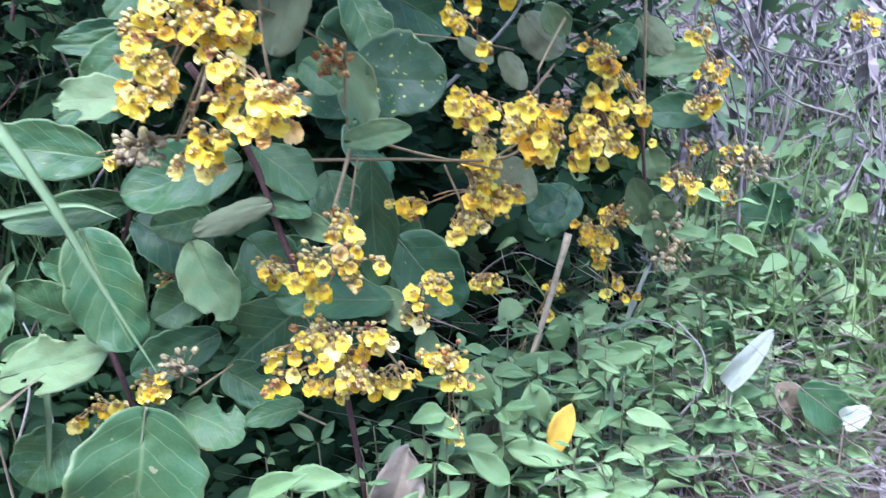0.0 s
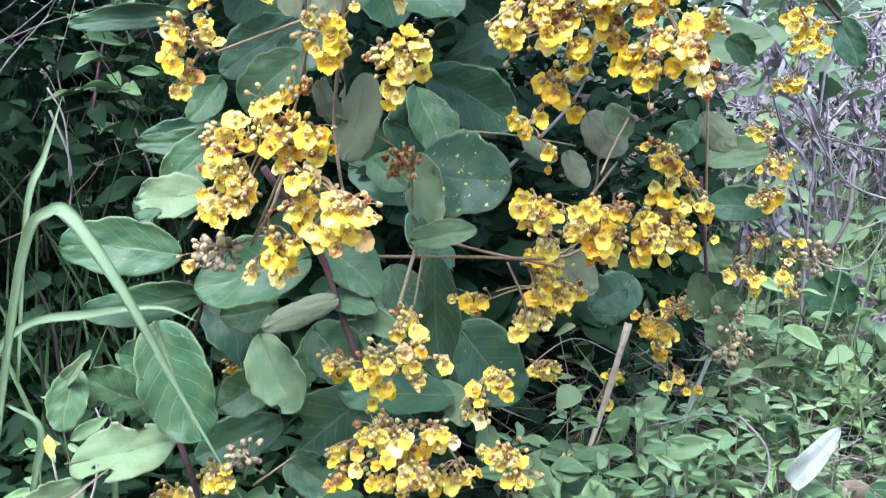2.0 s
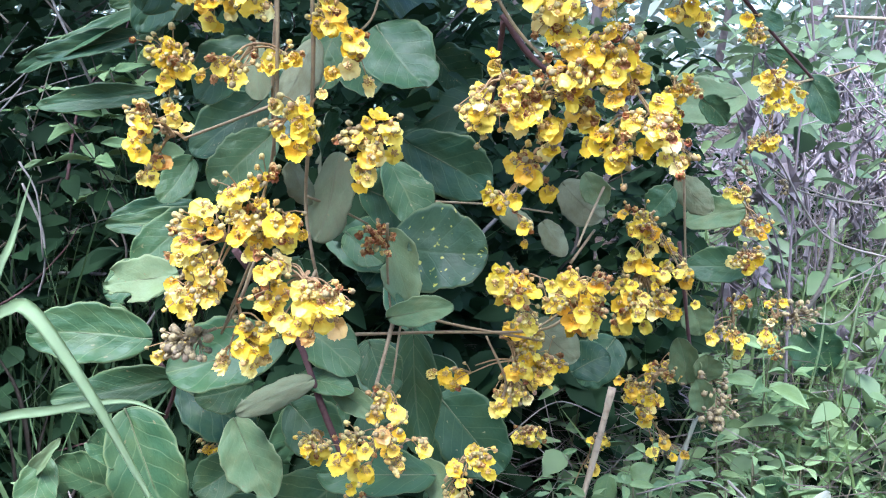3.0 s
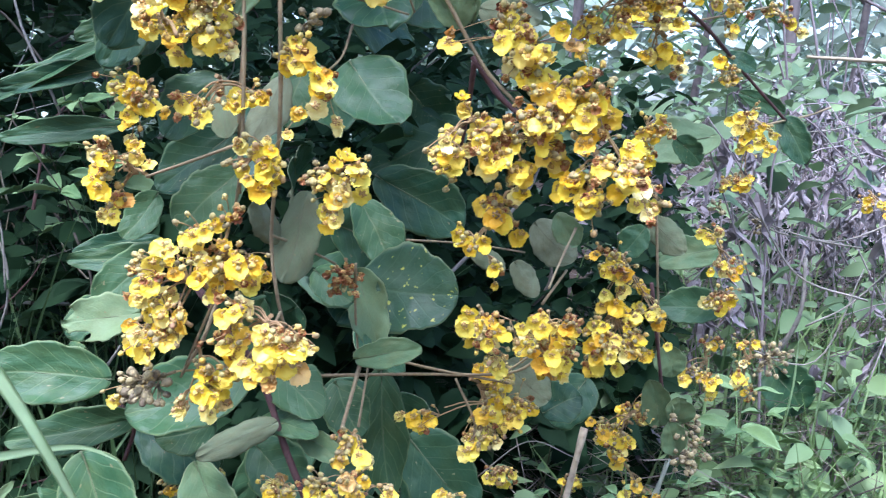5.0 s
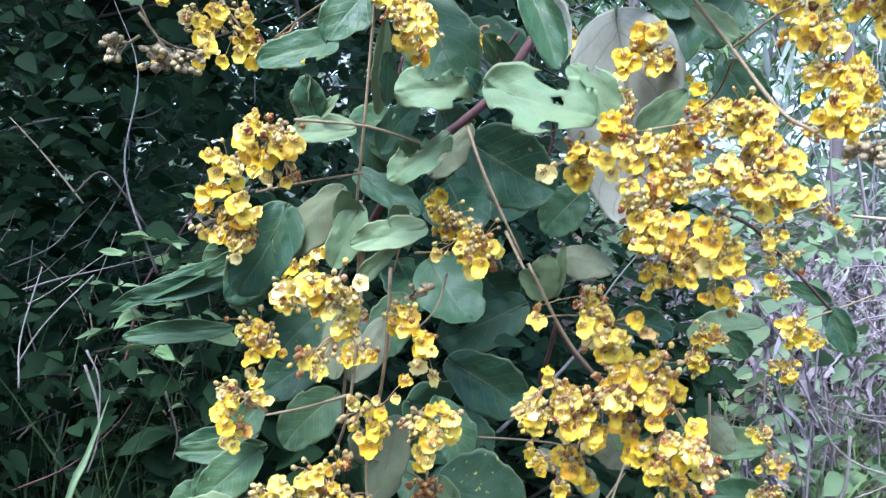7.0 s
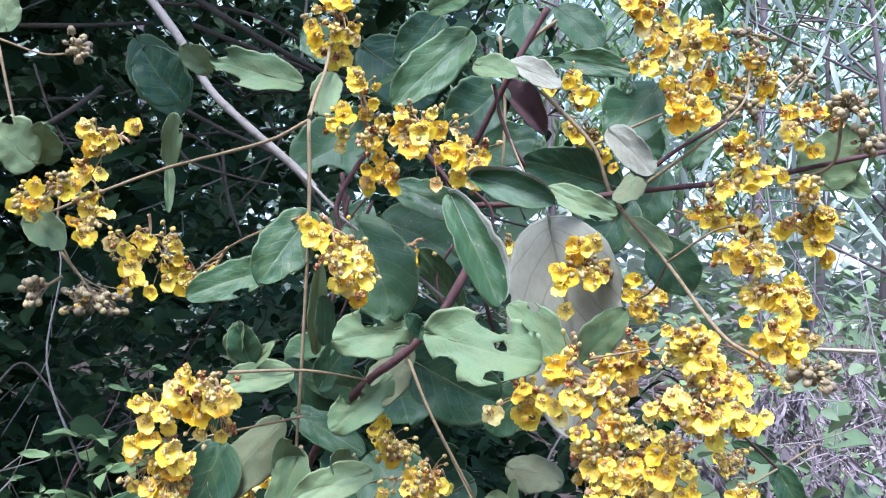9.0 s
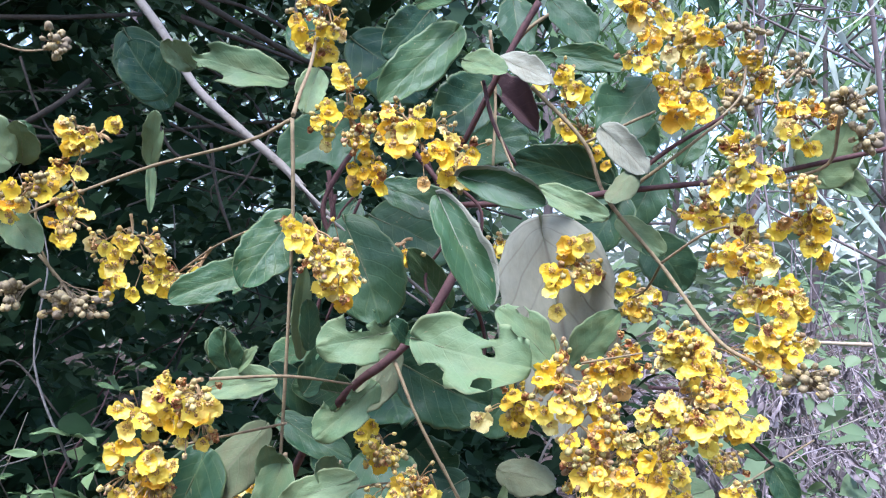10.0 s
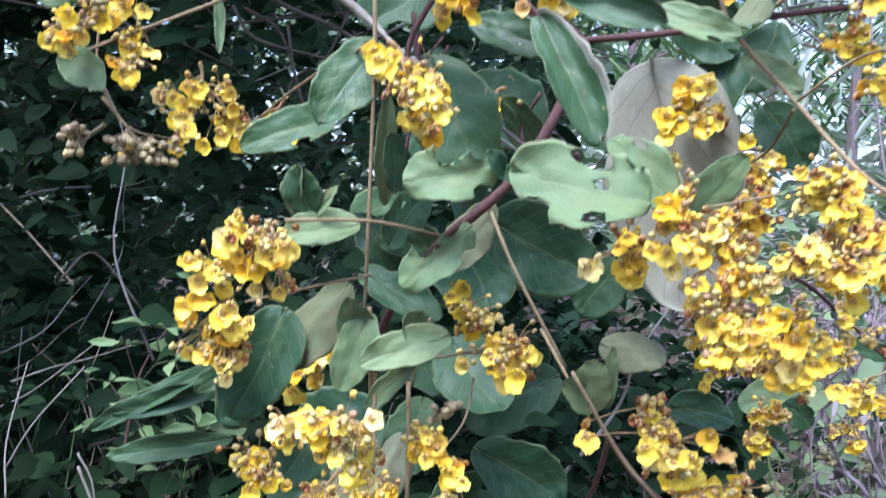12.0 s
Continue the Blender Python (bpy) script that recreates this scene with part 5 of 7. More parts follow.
shoot("stem", 0.0012, [(-.064, .600, .557), (-.067, .620, .519), (-.065, .620, .483)])
shoot("stem", 0.0013, [(.007, .640, .415), (.015, .640, .433), (.001, .640, .468)])
shoot("stem", 0.0014, [(.067, .700, .509), (.088, .720, .532)])
shoot("stem", 0.0011, [(.034, .640, .471), (.069, .660, .489)])
shoot("stem", 0.0013, [(-.103, .580, .301), (-.082, .580, .290)])
shoot("stem", 0.0012, [(-.048, .570, .368), (-.032, .580, .338), (-.020, .600, .311)])
shoot("stem", 0.0011, [(-.180, .580, .314), (-.152, .600, .329)])
shoot("stem", 0.0015, [(-.134, .530, .554), (-.142, .520, .528), (-.155, .520, .507)])
shoot("stem", 0.0020, [(.159, .740, .518), (.174, .760, .431), (.180, .760, .395)])
shoot("stem", 0.0015, [(.168, .760, .390), (.205, .780, .390)])
shoot("stem", 0.0011, [(-.113, .500, .638), (-.139, .500, .629), (-.167, .510, .620)])
shoot("stem", 0.0011, [(-.110, .560, .581), (-.095, .580, .571), (-.077, .600, .557)])
shoot("stem", 0.0014, [(-.107, .500, .741), (-.109, .500, .681), (-.115, .510, .627), (-.125, .530, .596)])
shoot("stem", 0.0015, [(-.093, .520, .715), (-.095, .520, .651), (-.108, .550, .583), (-.106, .550, .549), (-.103, .560, .519)])
shoot("stem", 0.0022, [(.011, .530, .685), (.026, .530, .663), (.043, .520, .648), (.058, .500, .633)])
shoot("stem", 0.0020, [(.012, .530, .682), (.009, .550, .659), (.005, .580, .635)])
shoot("stem", 0.0010, [(-.061, .580, .707), (-.066, .560, .686), (-.079, .540, .672)])
shoot("stem", 0.0010, [(-.082, .560, .722), (-.058, .580, .722), (-.028, .600, .715)])
shoot("stem", 0.0010, [(-.029, .560, .731), (-.023, .570, .713)])
shoot("stem", 0.0013, [(-.022, .550, .739), (-.008, .520, .714)])
shoot("stem", 0.0011, [(-.102, .540, .538), (-.108, .520, .523)])
shoot("stem", 0.0011, [(-.128, .500, .557), (-.140, .500, .532), (-.150, .500, .510)])
shoot("stem", 0.0014, [(.162, .750, .597), (.168, .760, .521), (.177, .780, .428)])
shoot("stem", 0.0012, [(.092, .700, .568), (.076, .660, .549), (.065, .630, .535)])
shoot("stem", 0.0008, [(.001, .560, .626), (.027, .540, .634)])
shoot("stem", 0.0014, [(-.062, .620, .494), (-.020, .630, .479), (.043, .640, .464)])
shoot("stem", 0.0011, [(-.064, .600, .446), (-.059, .620, .482)])
shoot("stem", 0.0011, [(-.038, .720, .556), (.011, .740, .550), (.058, .760, .540)])
shoot("vine", 0.0017, [(-.099, .620, .923), (-.095, .620, .892), (-.099, .600, .857), (-.106, .600, .827)])
shoot("vine", 0.0013, [(-.076, .620, .911), (-.086, .620, .884), (-.080, .610, .853)])
shoot("vine", 0.0015, [(-.019, .600, .877), (-.031, .600, .855), (-.024, .580, .826)])
shoot("vine", 0.0017, [(.002, .600, .840), (.010, .620, .809), (.002, .620, .778)])

# inner leaves in the shade of the vine
fill = random.Random(21)
for _ in range(70):
    z = fill.uniform(0.3, 1.1)
    b = Vector((fill.uniform(-0.2, 0.10), fill.uniform(0.76, 1.0), z))
    if b.x < -0.12 and z > 0.7 or b.x > -0.03:
        continue
    d = spread_direction(fill, -0.5)
    leaf(fill.choice("ggge"), b, b + d * fill.uniform(0.06, 0.09), fill.uniform(0.05, 0.07))

# ---- undergrowth behind, its shade put into the leaf colour ----
rng = random.Random(7)
rows, behind = [], []
for k in range(44000):
    y = 0.9 + rng.uniform(0, 1) ** 1.3 * 2.8
    x = rng.triangular(-5.0, -0.12 + 0.10 * y, -1.0) if k % 3 else rng.uniform(-1.3, -0.12 + 0.10 * y)
    y += 0.25 * noise.noise(Vector((x * 1.4, 0.0, 5.0))) + 0.18 * max(0.0, -x - 1.2) * (k % 2)
    p = Vector((x, y, ground_height(x, y) + rng.uniform(0, 1) ** 0.85 * (0.35 + 1.25 * (y - 0.6))))
    clump = noise.noise(p * 3.2)
    if clump < -0.02 and p.z > 0.62 and y < 2.6:
        continue
    s = rng.uniform(0.018, 0.05) * (1.5 if noise.noise(p * 2.0 + Vector((7, 0, 0))) > 0.15 else 1.0)
    # same leaves split by depth: nearer ones take the darker shade colour
    (rows if y < 1.7 else behind).append((p, spread_direction(rng, -0.2), Vector((rng.uniform(-0.9, 0.9), rng.uniform(-1.2, 0.6), 0.8)).normalized(), s, s * rng.uniform(0.45, 0.75), rng.uniform(0.1, 0.4)))
for k in range(3500):
    y = rng.uniform(0.98, 1.9)
    x = rng.uniform(-0.25, 0.24 * y)
    p = Vector((x, y, ground_height(x, y) + rng.uniform(0, 1) * (0.30 + 0.35 * (y - 0.9) + 0.5 * max(0.0, 0.1 - x))))
    rows.append((p, spread_direction(rng, -0.2), Vector((rng.uniform(-0.7, 0.7), rng.uniform(-1.2, 0.2), 0.8)).normalized(), rng.uniform(0.025, 0.06), rng.uniform(0.014, 0.034), rng.uniform(0.1, 0.4)))
for k in range(2600):
    x, y = rng.uniform(-0.75, 0.12), rng.uniform(0.66, 1.0)
    p = Vector((x, y, ground_height(x, y) + rng.uniform(0, 0.22)))
    rows.append((p, spread_direction(rng, -0.2), Vector((rng.uniform(-0.7, 0.7), rng.uniform(-1.2, 0.2), 0.8)).normalized(), rng.uniform(0.02, 0.05), rng.uniform(0.01, 0.026), rng.uniform(0.1, 0.4)))
# low dark leaves stand for the shaded gaps under the bank weeds
for k in range(4500):
    y = 1.0 + rng.uniform(0, 1) * (2.4 + 0.5 * math.sin(k))
    x = rng.uniform(0.14 * y, 3.0 + 0.5 * noise.noise(Vector((y * 2, 1, 1)))) if k % 2 else rng.uniform(0.14 * y, 1.1 * y + 0.3)
    p = Vector((x, y, ground_height(x, y) + rng.uniform(0.0, 0.16)))
    rows.append((p, spread_direction(rng, -0.2), Vector((rng.uniform(-0.7, 0.7), rng.uniform(-1.2, 0.2), 0.8)).normalized(), rng.uniform(0.02, 0.06), rng.uniform(0.012, 0.034), rng.uniform(0.1, 0.4)))
for _ in range(9000):
    y = 0.95 + rng.uniform(0, 1) * 2.6
    x = rng.uniform(-2.6, 0.08 + 0.06 * y)
    p = Vector((x, y, ground_height(x, y) + rng.uniform(0.0, 0.22)))
    rows.append((p, spread_direction(rng, -0.2), Vector((rng.uniform(-0.7, 0.7), rng.uniform(-1.2, 0.2), 0.8)).normalized(), rng.uniform(0.03, 0.07), rng.uniform(0.018, 0.04), rng.uniform(0.1, 0.4)))
strips("undergrowth", rows, UNDER, "dense undergrowth, deep shade put into its near-black green", "undergrowth")
strips("bush_foliage", behind, HALF_SHADED, "foliage behind the undergrowth, its half shade put into the green", "bushes")
rows = []
for k in range(2600):
    x, y = rng.uniform(-5.2, 0.25), rng.uniform(2.9, 4.6)
    p = Vector((x, y, ground_height(x, y) + rng.uniform(0.1, 3.0)))
    rows.append((p, spread_direction(rng, -0.3), Vector((rng.uniform(-0.6, 0.6), -1, rng.uniform(0.0, 0.8))).normalized(), rng.uniform(0.10, 0.22), rng.uniform(0.06, 0.14), 0.2))
strips("thicket_depth", rows, HALF_SHADED, "leafy bushes deep in the thicket, half shade put into their green", "bushes")
rows = []
for _ in range(5200):
    y = rng.uniform(1.1, 2.3)
    x = rng.uniform(-1.6, -0.16 * y)
    p = Vector((x, y, ground_height(x, y) + rng.uniform(0.05, 0.42 + 0.6 * (y - 0.8))))
    if noise.noise(p * 3.6 + Vector((0, 0, 4.0))) < 0.14 + 0.25 * max(0.0, p.z - 0.6):
        continue
    s = rng.uniform(0.025, 0.06)
    rows.append((p, spread_direction(rng, -0.1), Vector((rng.uniform(-0.8, 0.8), rng.uniform(-1.2, 0.2), 0.9)).normalized(), s, s * rng.uniform(0.3, 0.6), rng.uniform(0.1, 0.5)))
for _ in range(260):
    y = rng.uniform(0.9, 1.7)
    x = rng.uniform(-1.2, -0.22 * y)
    d = Vector((rng.gauss(0, 0.3), rng.gauss(0, 0.2), 1)).normalized()
    rows.append((Vector((x, y, ground_height(x, y))), d, spread_direction(rng), rng.uniform(0.2, 0.45), rng.uniform(0.003, 0.006), rng.uniform(-0.3, 0.6)))
strips("thicket_plants", rows, THICKET_SHADED, "leaves and grass among the undergrowth, green darkened for shade", "undergrowth")
rows = []
for _ in range(700):
    y = rng.uniform(0.85, 1.7)
    x = rng.uniform(-1.1 * y, -0.36 * y)
    if noise.noise(Vector((x * 3.0, y * 3.0, 8.0))) < -0.1:
        continue
    d = Vector((rng.gauss(0, 0.35), rng.gauss(0, 0.2), 1)).normalized()
    rows.append((Vector((x, y, ground_height(x, y))), d, spread_direction(rng), rng.uniform(0.22, 0.6), rng.uniform(0.003, 0.006), rng.uniform(-0.4, 0.7)))
strips("thicket_grass", rows, SHADE_GRASS, "thin grass blades growing up through the thicket", "grass")
for _ in range(46):
    y = rng.uniform(0.95, 1.6)
    a = Vector((rng.uniform(-0.75 * y, -0.38 * y), y, rng.uniform(0.15, 0.75)))
    d = Vector((rng.uniform(-0.6, 1.0), rng.uniform(-0.2, 0.3), rng.uniform(0.1, 1.0))).normalized() * rng.uniform(0.15, 0.4)
    bm = bmesh.new()
    tube(bm, smooth_path([a, a + d * 0.35 + spread_direction(rng) * 0.02, a + d * 0.7 + spread_direction(rng) * 0.02, a + d], 5), rng.uniform(0.0009, 0.0022), 0.0005, 5)
    tagged(part("twig", bm, rng.choice((GREY_BARK, VINE, STRAW))), "dry grey-brown twig leaning in the thicket", "twig", "twigs in the thicket")
rows = []
# canopy leaves that keep sky light off the undergrowth
for _ in range(6000):
    y = rng.uniform(1.7, 5.5)
    x = rng.uniform(-5.0, 0.6)
    p = Vector((x, y + 0.3 * math.sin(x * 2.0), rng.uniform(1.3, 3.6)))
    rows.append((p, spread_direction(rng, -0.5), spread_direction(rng, 1.0, 0.6), rng.uniform(0.04, 0.10), rng.uniform(0.02, 0.05), rng.uniform(0.1, 0.4)))
# near canopy lies out of view, added to shade the thicket below
for _ in range(15000):
    x, y = rng.uniform(-3.2, 0.14), rng.uniform(0.50, 2.2)
    top = 1.62 + 0.22 * noise.noise(Vector((x * 1.8, y * 1.8, 2.0))) + rng.uniform(0, 1) ** 1.6 * (0.5 + 0.6 * (y - 0.5))
    if noise.noise(Vector((x * 2.2, y * 2.2, 6.0))) < -0.28 + 0.25 * max(0.0, -x - 2.2):
        continue
    rows.append((Vector((x, y, max(1.5, top))), spread_direction(rng, -0.5), spread_direction(rng, 1.0, 0.6), rng.uniform(0.05, 0.12), rng.uniform(0.03, 0.06), rng.uniform(0.1, 0.4)))
strips("thicket_canopy", rows, UNDER, "dark leaf canopy over the thicket, near part added unseen for shade", "canopy")
# unseen tree, added so that the shading canopy has boughs under it
leaning = tagged(new("canopy_prop_tree"), "unseen leaning tree added to prop the canopy over the thicket", "tree")
leaning.location = (-1.75, 2.0, ground_height(-1.75, 2.0))
bm = bmesh.new()
tube(bm, smooth_path([(0, 0, -0.05), (0.05, -0.1, 0.9), (0.25, -0.35, 1.6)], 5), 0.045, 0.03, 9, 0.06, rng)
part("trunk", bm, TRUNK, leaning)
for ex, ey, ez in ((1.75, -1.35, 1.85), (1.2, -1.2, 1.9), (0.5, -1.1, 2.0), (-0.9, -0.9, 2.0), (1.6, -0.5, 2.1), (-0.6, 0.2, 2.2)):
    bm = bmesh.new()
    tube(bm, smooth_path([(0.25, -0.35, 1.55), (0.25 + (ex - 0.25) * 0.5, -0.35 + (ey + 0.35) * 0.5, ez + 0.08), (ex, ey, ez)], 6), 0.022, 0.006, 7, 0.06, rng)
    part("bough", bm, TRUNK, leaning)
for _ in range(150):
    y = rng.uniform(1.15, 2.6)
    a = Vector((rng.uniform(-0.9 * y, 0.1 * y), y, rng.uniform(0.0, 1.4)))
    d = Vector((rng.uniform(-1, 1), rng.uniform(0.0, 0.4), rng.uniform(-0.3, 1.0))).normalized() * rng.uniform(0.2, 0.6)
    bm = bmesh.new()
    tube(bm, smooth_path([a, a + d * 0.35 + spread_direction(rng) * 0.05, a + d * 0.7 + spread_direction(rng) * 0.05, a + d], 5), rng.uniform(0.0012, 0.0034), 0.001, 6)
    tagged(part("twig", bm, rng.choice((DARK_TWIG, DARK_TWIG, GREY_BARK))), "thin bare twig tangled in the dark thicket", "twig", "twigs in the thicket")

# ---- dry weeds and litter beside the vine ----
bm = bmesh.new()
dead = []
for k in range(150):
    y = rng.uniform(1.1, 2.2) if k % 2 else rng.uniform(1.1, 3.4)
    x = rng.uniform(0.30 * y, 0.72 * y) if k % 3 else rng.uniform(0.5, 3.6)
    a = Vector((x, y, ground_height(x, y) - 0.02))
    for _ in range(2):
        top = a + Vector((rng.gauss(0, 0.16), rng.gauss(0, 0.1), rng.uniform(0.22, 0.62)))
        path = smooth_path([a, a.lerp(top, 0.5) + spread_direction(rng) * 0.05, top, top + Vector((rng.gauss(0, 0.1), rng.gauss(0, 0.05), rng.uniform(-0.12, 0.04)))], 4)
        tube(bm, path, rng.uniform(0.001, 0.0026), 0.0008, 5)
        for _ in range(rng.choice((3, 6, 11, 15))):
            dead.append((rng.choice(path[4:]), rng.uniform(0.035, 0.09), rng.uniform(0.007, 0.016)))
for k in range(46):
    y = rng.uniform(1.9, 4.2)
    x = rng.uniform(0.36 * y, 3.6)
    a = Vector((x, y, ground_height(x, y) - 0.02))
    top = a + Vector((rng.gauss(0, 0.12), rng.gauss(0, 0.1), rng.uniform(0.7, 1.7)))
    tube(bm, smooth_path([a, a.lerp(top, 0.5) + spread_direction(rng) * 0.09, top], 4), rng.uniform(0.002, 0.006), 0.0015, 6)
tagged(part("dry_weed_stems", bm, DRY_STEM), "stand of dry greyish weed stems", "dry weeds", kind="stuff")
verts, faces = [], []
for p, length, width in dead:
    turn, k, way = rng.uniform(0, 6.3), len(verts), Vector((rng.gauss(0, 0.35), rng.gauss(0, 0.35), -1)).normalized()
    q = p.copy()
    for i in range(7):
        a = i / 6
        turn += rng.gauss(0.3, 0.9)
        w = width * (0.15 + math.sin(math.pi * min(1.0, a * 0.9 + 0.06))) * rng.uniform(0.55, 1.1) * 0.5
        s, n = Vector((math.cos(turn), math.sin(turn), 0)), Vector((-math.sin(turn), math.cos(turn), 0))
        verts += [q - s * w + n * w * rng.uniform(0.2, 1.0), q - n * w * 0.3, q + s * w + n * w * rng.uniform(0.2, 1.0)]
        way = (way + Vector((rng.gauss(0, 0.5), rng.gauss(0, 0.4), -0.12))).normalized()
        q = q + way * (length / 6)
    for i in range(0, 18, 3):
        faces += [(k + i, k + i + 1, k + i + 4, k + i + 3), (k + i + 1, k + i + 2, k + i + 5, k + i + 4)]
me = bpy.data.meshes.new("hanging_dead_leaves")
me.from_pydata([tuple(v) for v in verts], [], faces)
me.materials.append(DEAD)
tagged(new("hanging_dead_leaves", me), "shrivelled grey-mauve leaves hanging on dry stems", "dead leaves", kind="stuff")
rows = []
for k in range(11000):
    y = rng.uniform(-1.5, 1.2) if k % 5 == 0 else 0.7 + rng.uniform(0, 1) ** 1.7 * 6
    x = rng.uniform(-4, 5) if k % 3 == 0 else rng.uniform(-0.7, 0.6 + 0.9 * abs(y))
    if x < 0.12 + 0.05 * y and 0.5 < y < 4.5 and k % 8:
        continue
    d = spread_direction(rng, 0.05)
    rows.append((Vector((x, y, ground_height(x, y) + rng.uniform(0.0, 0.05))), d, Vector((rng.uniform(-0.4, 0.4), rng.uniform(-0.4, 0.4), 1)), rng.uniform(0.04, 0.16), rng.uniform(0.002, 0.009), rng.uniform(-0.2, 0.2)))
for _ in range(9000):
    y = rng.uniform(2.4, 9.0)
    x = rng.uniform(0.16 * y, 1.25 * y)
    rows.append((Vector((x, y, ground_height(x, y) + rng.uniform(0.0, 0.06))), spread_direction(rng, 0.05), Vector((rng.uniform(-0.4, 0.4), rng.uniform(-0.4, 0.4), 1)), rng.uniform(0.08, 0.3), rng.uniform(0.006, 0.022), rng.uniform(-0.2, 0.2)))
strips("straw_litter", rows, DEAD, "mat of dry straw and dead leaves on the bank", "litter")
rows = []
for k in range(5600):
    y = rng.uniform(0.64, 1.9)
    x = rng.uniform(-0.05, 0.95 * y) if k % 2 else rng.uniform(0.05, 0.6 * y)
    d = spread_direction(rng, 0.1)
    rows.append((Vector((x, y, ground_height(x, y) + rng.uniform(0.0, 0.24))), d, spread_direction(rng), rng.uniform(0.05, 0.16), rng.uniform(0.0007, 0.0017), rng.uniform(-0.8, 0.8)))
strips("dry_straw", rows, DRY_STRAW, "thin tan straw tangled among the weeds", "straw")

# ---- weeds on the ground ----
rows = []
for k in range(1900):
    y = rng.uniform(0.8, 2.0)
    x = rng.uniform(0.0, 1.5)
    if k % 3 == 0:
        x, y = rng.uniform(-2.5, 3.0), rng.uniform(-1.4, 1.6)
        if -0.6 < x < 0.75 and 0.15 < y < 0.8 or x < -0.1 and y > 0.9:
            continue
    if y > 1.3 and rng.random() < 0.5 or 0.6 < y < 1.15 and x > 0 and rng.random() < 0.2:
        continue
    p = Vector((x, y, ground_height(x, y) + rng.uniform(0.02, 0.24)))
    rows.append((p, spread_direction(rng, 0.0), Vector((rng.uniform(-0.9, 0.9), rng.uniform(-1.2, 0.5), 1)).normalized(), rng.uniform(0.012, 0.042), rng.uniform(0.007, 0.018), rng.uniform(0.1, 0.4)))
for _ in range(500):
    y = rng.uniform(1.3, 3.2)
    x = rng.uniform(0.24 * y, 0.9 * y)
    p = Vector((x, y, ground_height(x, y) + rng.uniform(0.05, 0.5)))
    rows.append((p, spread_direction(rng, -0.2), Vector((rng.uniform(-0.9, 0.9), rng.uniform(-1.2, 0.5), 1)).normalized(), rng.uniform(0.025, 0.05), rng.uniform(0.015, 0.03), rng.uniform(0.1, 0.4)))
for k in range(700):
    y = 0.95 + rng.uniform(0, 1) ** 1.4 * 1.3
    x = rng.uniform(0.16 * y, 1.0 * y + 0.3) if k % 3 else rng.uniform(0.5, 3.4)
    p = Vector((x, y, ground_height(x, y) + rng.uniform(0.02, 0.30)))
    s = rng.uniform(0.022, 0.05)
    rows.append((p, spread_direction(rng, -0.3), Vector((rng.uniform(-0.6, 0.6), rng.uniform(-1.2, 0.1), 0.9)).normalized(), s, s * rng.uniform(0.6, 0.9), rng.uniform(0.1, 0.4)))
for _ in range(280):
    x, y = rng.uniform(0.02, 0.55), rng.uniform(0.92, 1.4)
    p = Vector((x, y, ground_height(x, y) + rng.uniform(0.03, 0.30)))
    s = rng.uniform(0.02, 0.055)
    rows.append((p, spread_direction(rng, -0.1), Vector((rng.uniform(-1, 1), rng.uniform(-1.3, 0.3), 0.9)).normalized(), s, s * rng.uniform(0.4, 0.8), rng.uniform(0.1, 0.5)))
strips("bank_leaves", [(Vector((x, y, ground_height(x, y) + h)), spread_direction(rng, -0.2), Vector((rng.uniform(-0.7, 0.7), rng.uniform(-1.2, 0.2), 0.9)).normalized(), s, s * rng.uniform(0.5, 0.8), rng.uniform(0.1, 0.4))
                        for x, y, h, s in ((rng.uniform(0.27, 0.80) * y, y, rng.uniform(0.08, 0.62), rng.uniform(0.025, 0.06)) for y in (rng.uniform(1.05, 2.3) for _ in range(620)))],
       SHRUB, "grey-green leaves among the dry weed stems", "weeds")
strips("low_weeds", rows, WEED, "low green weeds covering the bank", "weeds")
rows = []
for k in range(3000):
    y = rng.uniform(0.9, 1.7)
    x = rng.uniform(0.1, 1.8) if k % 2 else rng.uniform(0.3, 0.85)
    if k % 4 == 0:
        x, y = rng.uniform(-2.4, 2.8), rng.uniform(-1.5, 0.2)
        if abs(x) < 0.6 and y > -0.7:
            continue
    d = Vector((rng.gauss(0, 0.4), rng.gauss(0, 0.3), 1)).normalized()
    rows.append((Vector((x, y, ground_height(x, y))), d, spread_direction(rng), rng.uniform(0.12, 0.34), rng.uniform(0.003, 0.007), rng.uniform(-0.3, 0.6)))
strips("grass", rows, GRASS, "thin green grass blades among the weeds", "grass")

LANCE = [leaf_mesh("leaf", 90 + i, [HERB_LEAF, HERB_LEAF], "lance", curl=0.06 + 0.09 * i, wave=0.06, fold=0.02 + 0.05 * (i % 3)) for i in range(5)]
LONE = {
    "herb": LANCE,
    "yellow": [leaf_mesh("leaf", 95, [YELLOW_LEAF, YELLOW_LEAF], "lance", curl=0.1, wave=0.08)],
    "white": [leaf_mesh("leaf", 96, [WHITE_LEAF, WHITE_LEAF], "strap", fold=0.1, curl=0.12, wave=0.05)],
    "tan": [leaf_mesh("leaf", 97, [TAN_LEAF, TAN_LEAF], fold=0.3, curl=0.3, wave=0.12)],
    "green": KINDS["g"],
}
WORDS = {"herb": "low weed with a single pointed green leaf", "yellow": "weed with one yellowed leaf", "white": "bleached dry leaf caught on a thin stalk",
         "tan": "crumpled tan dry leaf on a thin stalk", "green": "weed with one broad dusty leaf"}


def foot(p, lean=0.02):
    return Vector((p.x + pick.gauss(0, lean), p.y + pick.uniform(0, lean), ground_height(p.x, p.y) - 0.01))


